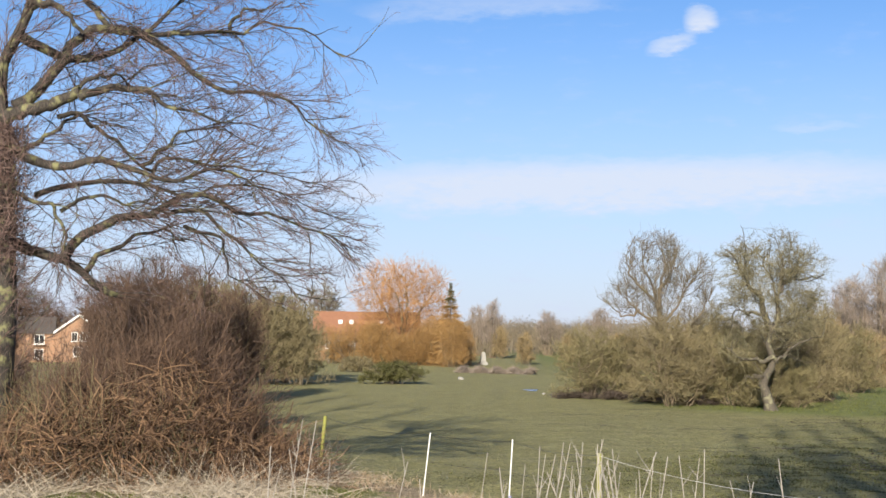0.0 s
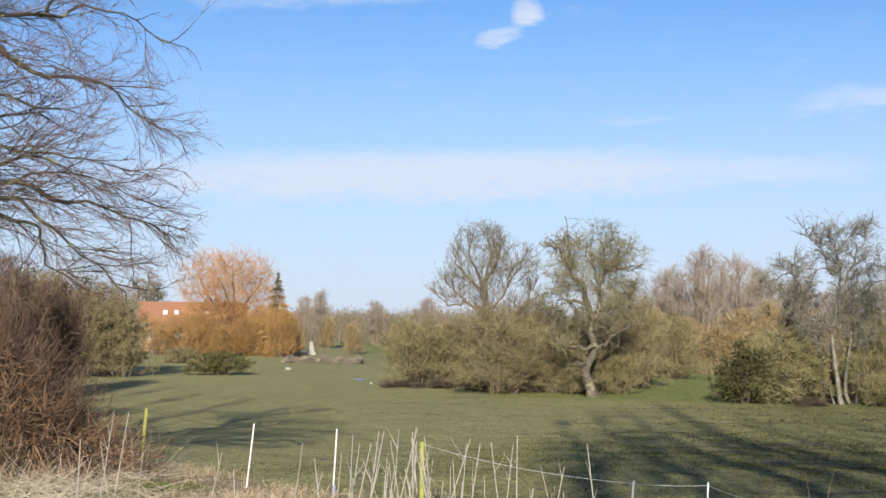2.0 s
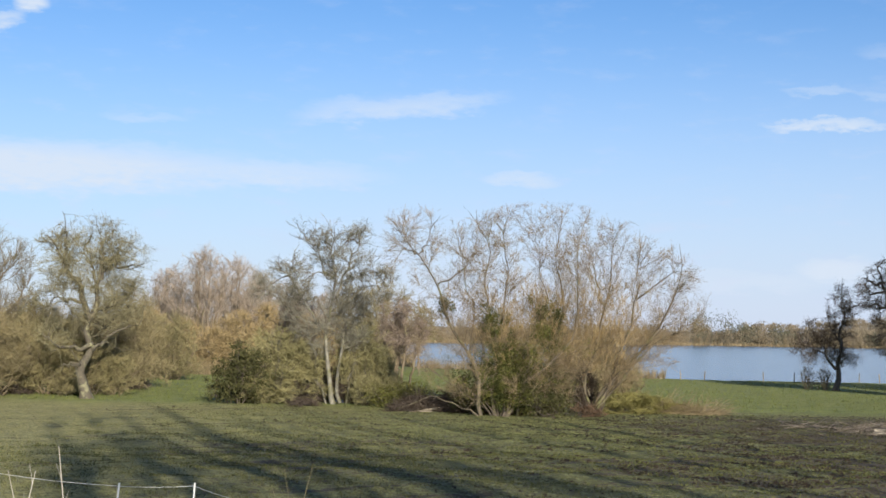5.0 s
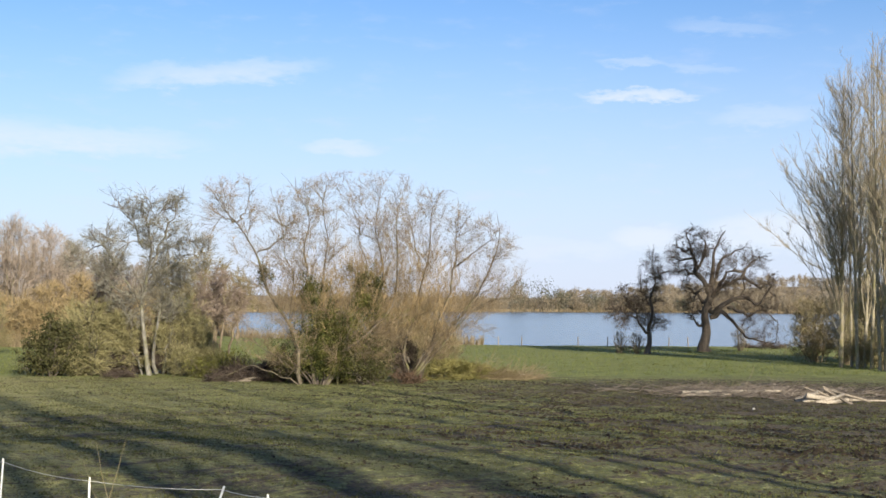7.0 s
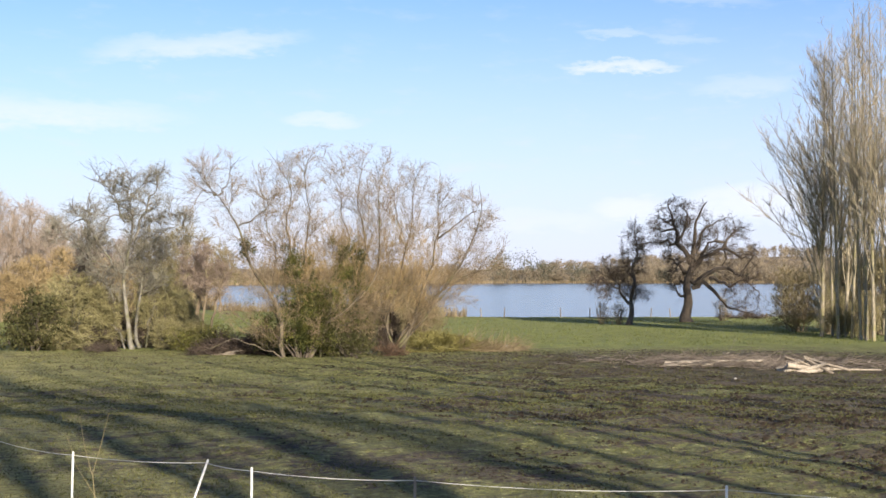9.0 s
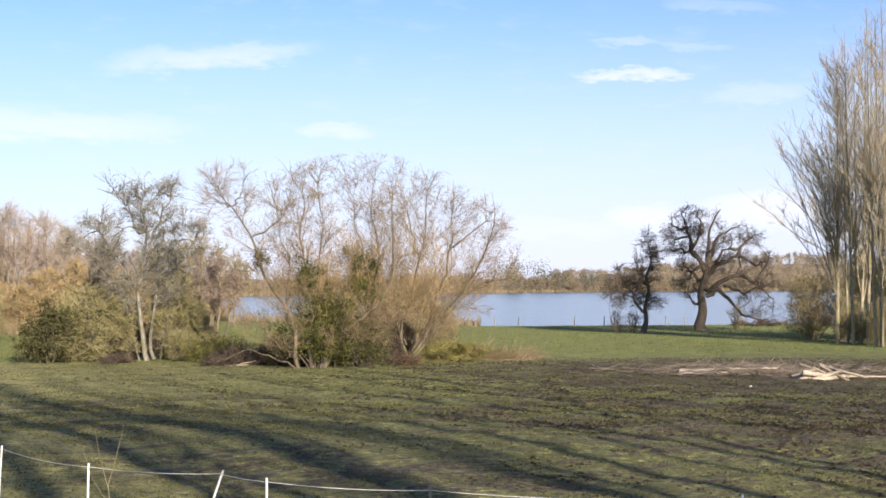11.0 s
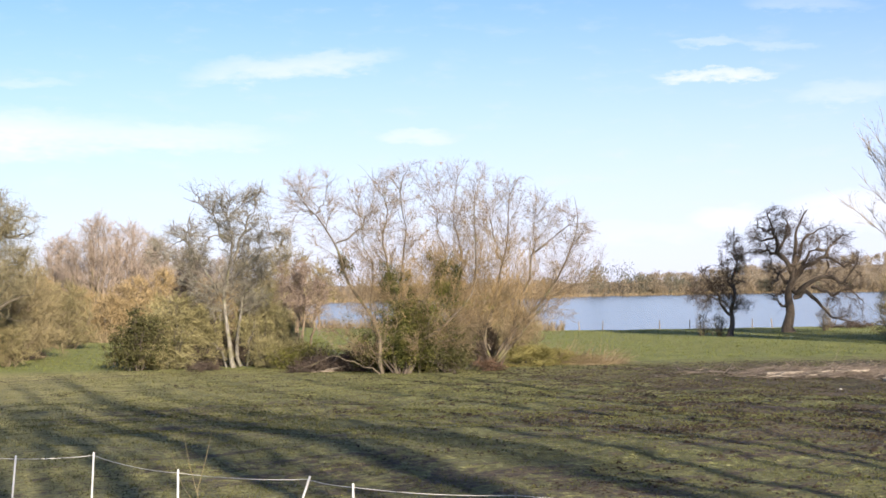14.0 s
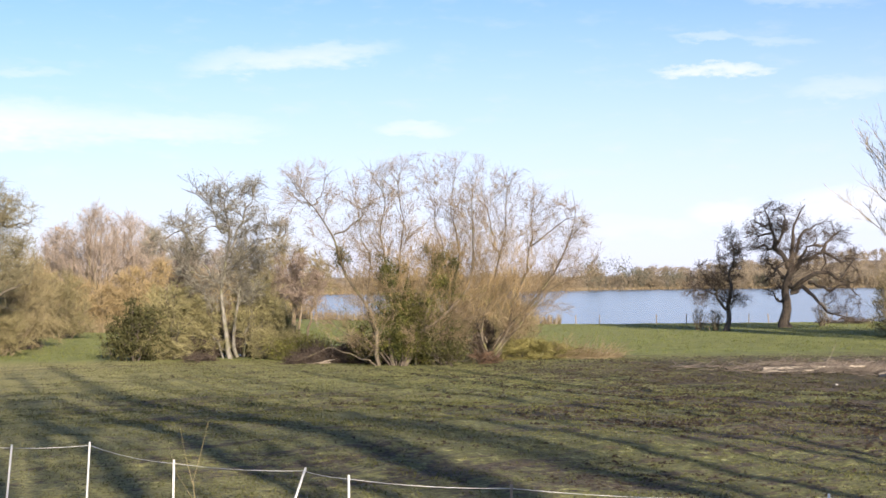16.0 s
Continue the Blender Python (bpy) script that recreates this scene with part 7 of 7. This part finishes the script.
def build_felled_wood():
    # an untidy heap: short pale logs below, brown branches propped across them
    rng = random.Random(152)
    for q in range(9):
        b, d = rng.gauss(50.6, 0.26), rng.gauss(70.0, 0.4)
        log(b, d, rng.uniform(-75, -5), rng.uniform(-8, 20), rng.uniform(0.8, 1.7), rng.uniform(0.09, 0.16), rng.choice((0, 0, 0.12, 0.24, 0.36)), True, "pale cut log in an untidy heap", q)
    for q in range(9):
        b, d = rng.gauss(51.2, 0.35), rng.gauss(70.3, 0.4)
        log(b, d, rng.uniform(110, 190), rng.uniform(10, 36), rng.uniform(1.1, 2.1), rng.uniform(0.04, 0.08), rng.uniform(0.2, 0.5), False, "brown branch propped on the log heap", 40 + q)
    log(47.2, 74.5, -28, 2, 5.4, 0.10, 0.12, True, "long pale barkless pole on the mud", 21)
    log(46.2, 73.5, -33, 1, 2.6, 0.07, 0.05, True, "short pale branch on the mud", 22)
    log(48.4, 76.0, -40, 2, 3.0, 0.06, 0.10, False, "grey branch lying on the mud", 26)
    log(52.4, 72.0, -42, 1, 3.4, 0.06, 0.05, True, "thin pale pole beside the log heap", 27)
    log(38.2, 92, -52, 0, 2.6, 0.10, 0.0, True, "pale branch lying beside the brash", 23)
    log(27.4, 83.5, -20, 8, 2.8, 0.08, 0.1, False, "grey fallen branch by the ditch", 24)
    log(26.9, 83.0, -38, 3, 1.6, 0.05, 0.0, False, "short grey branch by the ditch", 25)
    rng = np.random.default_rng(151)
    n = 1700
    b, d = rng.normal(48.3, 2.4, n), rng.normal(76.0, 2.2, n)
    x, y = d * np.sin(np.radians(b)), d * np.cos(np.radians(b))
    st = np.stack([x, y, terrain(x, y) + 0.05 + np.abs(rng.normal(size=n)) * 0.12], 1)
    v, f = sprigs(rng, st, rng.normal(size=(n, 3)) * [1, 1, 0.10] + [0.6, -0.4, 0.02], rng.uniform(0.5, 1.9, n), np.full(n, 0.016), 0.25, 0.0, 2)
    tagged(new("brushwood", mesh_of("brushwood", v, f, TWIG_BLEACHED)), "scattered grey-brown brushwood on the mud", "brushwood", kind="stuff")
    for b, d, s in ((48.1, 63.5, 0.07), (0.75, 143, 0.32), (4.2, 112, 0.14)):
        rock(b, d, s)


def rock(bearing, dist, s):
    rng = np.random.default_rng(int(dist))
    bm = bmesh.new()
    bmesh.ops.create_icosphere(bm, subdivisions=3, radius=s)
    for v in bm.verts:
        v.co *= 1 + 0.25 * noise.noise(v.co / s * 1.3 + Vector((dist, 0, 0)))
        v.co.z *= 0.7
    for f in bm.faces:
        f.smooth = True
    x, y = spot(bearing, dist)
    me = bpy.data.meshes.new("stone")
    bm.to_mesh(me)
    bm.free()
    me.materials.append(STONE)
    ob = new("stone", me)
    ob.matrix_world = pose(x, y, height(x, y) + s * 0.25)
    tagged(ob, "pale rounded stone lying on the grass", "stone")


# ---- houses and garden ----
def box(bm, x0, x1, y0, y1, z0, z1):
    m = Matrix.Translation(((x0 + x1) / 2, (y0 + y1) / 2, (z0 + z1) / 2)) @ Matrix.Diagonal((x1 - x0, y1 - y0, z1 - z0, 1))
    bmesh.ops.create_cube(bm, size=1, matrix=m)


def front_wall(bm, x0, x1, z1, t, holes, y0=0.0):
    """A wall along x, thickness t, with openings (x0, x1, z0, z1) through it."""
    xs = sorted({x0, x1, *(h[0] for h in holes), *(h[1] for h in holes)})
    zs = sorted({0.0, z1, *(h[2] for h in holes), *(h[3] for h in holes)})
    for a, b in zip(xs, xs[1:]):
        for c, d in zip(zs, zs[1:]):
            if not any(h[0] <= (a + b) / 2 <= h[1] and h[2] <= (c + d) / 2 <= h[3] for h in holes):
                box(bm, a, b, y0, y0 + t, c, d)
    bmesh.ops.remove_doubles(bm, verts=bm.verts, dist=0.001)


def window(parent, x0, x1, z0, z1, y=0.06):
    w = bmesh.new()
    b = 0.09
    for a in ((x0, x1, z0, z0 + b), (x0, x1, z1 - b, z1), (x0, x0 + b, z0 + b, z1 - b), (x1 - b, x1, z0 + b, z1 - b), ((x0 + x1) / 2 - 0.04, (x0 + x1) / 2 + 0.04, z0 + b, z1 - b)):
        box(w, a[0], a[1], y, y + 0.08, a[2], a[3])
    ob = part("window", w, PAINT, parent, "white-framed window")
    p = bmesh.new()
    box(p, x0 + b, x1 - b, y + 0.03, y + 0.05, z0 + b, z1 - b)
    part("pane", p, GLASS, ob)
    s = bmesh.new()
    box(s, x0 - 0.08, x1 + 0.08, -0.10, y, z0 - 0.10, z0 - 0.003)
    part("sill", s, PAINT, ob)


def slab_roof(bm, x0, x1, y0, y1, eave, ridge, t=0.18):
    """Two roof slopes with the ridge along x."""
    ym = (y0 + y1) / 2
    for a, b in ((y0, ym), (y1, ym)):
        q = [(x0, a, eave), (x1, a, eave), (x1, b, ridge), (x0, b, ridge)]
        lo = [bm.verts.new(p) for p in q]
        hi = [bm.verts.new((p[0], p[1], p[2] + t)) for p in q]
        bm.faces.new(lo)
        bm.faces.new(hi[::-1])
        for i in range(4):
            bm.faces.new([lo[i], lo[(i + 1) % 4], hi[(i + 1) % 4], hi[i]])
    bmesh.ops.recalc_face_normals(bm, faces=bm.faces)


def build_farmhouse():
    ob = root("farmhouse", -3.3, 224, "long brick farmhouse with an orange tiled roof", "house", sink=0.1)
    wins = [(-6.2, -5.0, 2.1, 3.4), (-4.6, -3.4, 2.1, 3.4), (-2.2, -1.4, 1.0, 3.3), (0.8, 2.0, 2.1, 3.4), (4.4, 5.4, 2.1, 3.4), (-6.0, -5.2, 0.1, 1.6), (-0.6, 0.5, 0.1, 2.0), (6.4, 7.4, 2.1, 3.4)]
    bm = bmesh.new()
    front_wall(bm, -8, 9, 4.5, 0.35, wins)
    part("front_wall", bm, BRICK, ob)
    bm = bmesh.new()
    for x in (-8, 8.65):
        box(bm, x, x + 0.35, 0.355, 7.0, 0, 4.5)
        vs = [bm.verts.new(p) for p in ((x, 0.0, 4.5), (x, 7.0, 4.5), (x, 3.5, 7.9), (x + 0.35, 0.0, 4.5), (x + 0.35, 7.0, 4.5), (x + 0.35, 3.5, 7.9))]
        for f in ((0, 1, 2), (3, 5, 4), (0, 3, 4, 1), (1, 4, 5, 2), (2, 5, 3, 0)):
            bm.faces.new([vs[i] for i in f])
    box(bm, -7.6, 8.6, 6.65, 7.0, 0, 4.5)
    part("gable_wall", bm, BRICK, ob)
    bm = bmesh.new()
    slab_roof(bm, -8.3, 9.3, -0.35, 7.35, 4.25, 7.95)
    roof = part("roof", bm, ROOF_ORANGE, ob)
    for x in (-4.2, -2.4, 2.5):
        s = bmesh.new()
        box(s, x, x + 0.7, 0, 0.9, 0, 0.08)
        # white paint stands in for the sky reflected in the roof window
        sl = part("skylight", s, PAINT, roof, "small roof window painted white as if reflecting sky")
        sl.matrix_local = pose(0, 1.3, 6.05, 44, 0, 0)
    c = bmesh.new()
    box(c, 4.0, 4.9, 3.1, 3.9, 7.3, 9.0)
    part("chimney", c, BRICK, roof)
    for w in wins:
        window(ob, *w)


def build_gable_house():
    ob = root("house", -14.83, 198, "brick house with white bargeboards on its gable", "house", sink=0.1)
    wins = [(-1.0, -0.15, 3.0, 4.3), (0.1, 0.95, 3.0, 4.3), (1.1, 1.8, 3.0, 4.3), (-0.7, 0.1, 0.9, 2.3), (0.4, 1.6, 0.1, 2.3)]
    bm = bmesh.new()
    front_wall(bm, -3.0, 3.0, 4.4, 0.3, [(a, b, c, min(d, 4.4)) for a, b, c, d in wins])
    part("front_wall", bm, BRICK, ob)
    bm = bmesh.new()
    vs = [bm.verts.new(p) for p in ((-3, 0, 4.403), (3, 0, 4.403), (0, 0, 6.6), (-3, 0.3, 4.403), (3, 0.3, 4.403), (0, 0.3, 6.6))]
    for f in ((0, 1, 2), (3, 5, 4), (0, 3, 4, 1), (1, 4, 5, 2), (2, 5, 3, 0)):
        bm.faces.new([vs[i] for i in f])
    for x in (-3, 2.7):
        box(bm, x, x + 0.3, 0.303, 8, 0, 4.4)
    part("gable_wall", bm, BRICK, ob)
    bm = bmesh.new()
    for s in (-1, 1):
        q = [(s * 3.3, -0.3, 4.2), (s * 3.3, 8, 4.2), (0, 8, 6.65), (0, -0.3, 6.65)]
        lo = [bm.verts.new(p) for p in q]
        hi = [bm.verts.new((p[0], p[1], p[2] + 0.16)) for p in q]
        bm.faces.new(lo)
        bm.faces.new(hi)
        for i in range(4):
            bm.faces.new([lo[i], lo[(i + 1) % 4], hi[(i + 1) % 4], hi[i]])
    bmesh.ops.recalc_face_normals(bm, faces=bm.faces)
    roof = part("roof", bm, ROOF_DARK, ob)
    for s in (-1, 1):
        bm = bmesh.new()
        q = [(s * 3.4, 4.0), (s * 3.4, 4.35), (0, 6.85), (0, 6.5)]
        lo = [bm.verts.new((x, -0.36, z)) for x, z in q]
        hi = [bm.verts.new((x, -0.305, z)) for x, z in q]
        bm.faces.new(lo)
        bm.faces.new(hi)
        for i in range(4):
            bm.faces.new([lo[i], lo[(i + 1) % 4], hi[(i + 1) % 4], hi[i]])
        bmesh.ops.recalc_face_normals(bm, faces=bm.faces)
        part("bargeboard", bm, PAINT, roof, "white bargeboard")
    for w in wins:
        window(ob, *w)
    # side wing with a dark roof
    bm = bmesh.new()
    wing = [(-6.0, -4.6, 2.6, 3.9), (-5.9, -4.7, 0.6, 1.9)]
    front_wall(bm, -10.5, -3.003, 4.2, 0.3, wing, 0.8)
    part("side_wall", bm, BRICK, ob)
    bm = bmesh.new()
    slab_roof(bm, -10.8, -3.1, 0.5, 7.5, 4.0, 6.2)
    part("wing_roof", bm, ROOF_DARK, ob)
    for w in wing:
        window(ob, *w, 0.86)


def build_garden():
    x, y = spot(1.68, 208)
    ob = new("stone_marker")
    ob.matrix_world = pose(x, y, height(x, y) - 0.1, 0, 0, 10)
    tagged(ob, "weathered white stone marker on a broad foot", "marker")
    for nm, w0, w1, z0, z1 in (("foot", 0.66, 0.54, 0, 0.6), ("shaft", 0.40, 0.28, 0.603, 2.0)):
        bm = bmesh.new()
        ring0 = [bm.verts.new((sx * w0, sy * w0, z0)) for sx, sy in ((-1, -1), (1, -1), (1, 1), (-1, 1))]
        ring1 = [bm.verts.new((sx * w1, sy * w1, z1)) for sx, sy in ((-1, -1), (1, -1), (1, 1), (-1, 1))]
        bm.faces.new(ring0[::-1])
        bm.faces.new(ring1)
        for i in range(4):
            bm.faces.new([ring0[i], ring0[(i + 1) % 4], ring1[(i + 1) % 4], ring1[i]])
        bmesh.ops.bevel(bm, geom=bm.edges[:], offset=0.06, segments=2, affect="EDGES")
        part(nm, bm, STONE, ob)
    # brushwood bank beyond the meadow
    rng = np.random.default_rng(161)
    n = 3500
    t = rng.uniform(0, 1, n)
    b, d = 0.6 + 3.2 * t, 168 - 4 * t + rng.normal(size=n) * 1.0
    x, y = d * np.sin(np.radians(b)), d * np.cos(np.radians(b))
    st = np.stack([x, y, terrain(x, y) + rng.uniform(0, 0.8, n) * (0.6 + 0.4 * np.sin(b * 9))], 1)
    v, f = sprigs(rng, st, rng.normal(size=(n, 3)) * [1, 1, 0.4], rng.uniform(0.3, 0.8, n), np.full(n, 0.03), 0.3, 0.0, 2)
    tagged(new("brush_bank", mesh_of("brush_bank", v, f, TWIG_PINK)), "low pale brushwood bank across the meadow", "brushwood", kind="stuff")
    # puddle
    x, y = spot(3.68, 119)
    bm = bmesh.new()
    vs = [bm.verts.new((x + (0.55 + 0.2 * math.sin(3 * a)) * math.cos(a), y + (2.2 + 0.5 * math.cos(2 * a)) * math.sin(a), height(x, y) + 0.03)) for a in [q * math.pi / 12 for q in range(24)]]
    bm.faces.new(vs)
    me = bpy.data.meshes.new("puddle")
    bm.to_mesh(me)
    bm.free()
    me.materials.append(WATER)
    tagged(new("puddle", me), "small bright puddle in the meadow", "puddle")


build_far_woods()
build_farmhouse()
build_gable_house()
build_garden()
build_felled_wood()
build_fence()
build_stalks()
build_bank_grass()
build_turf()
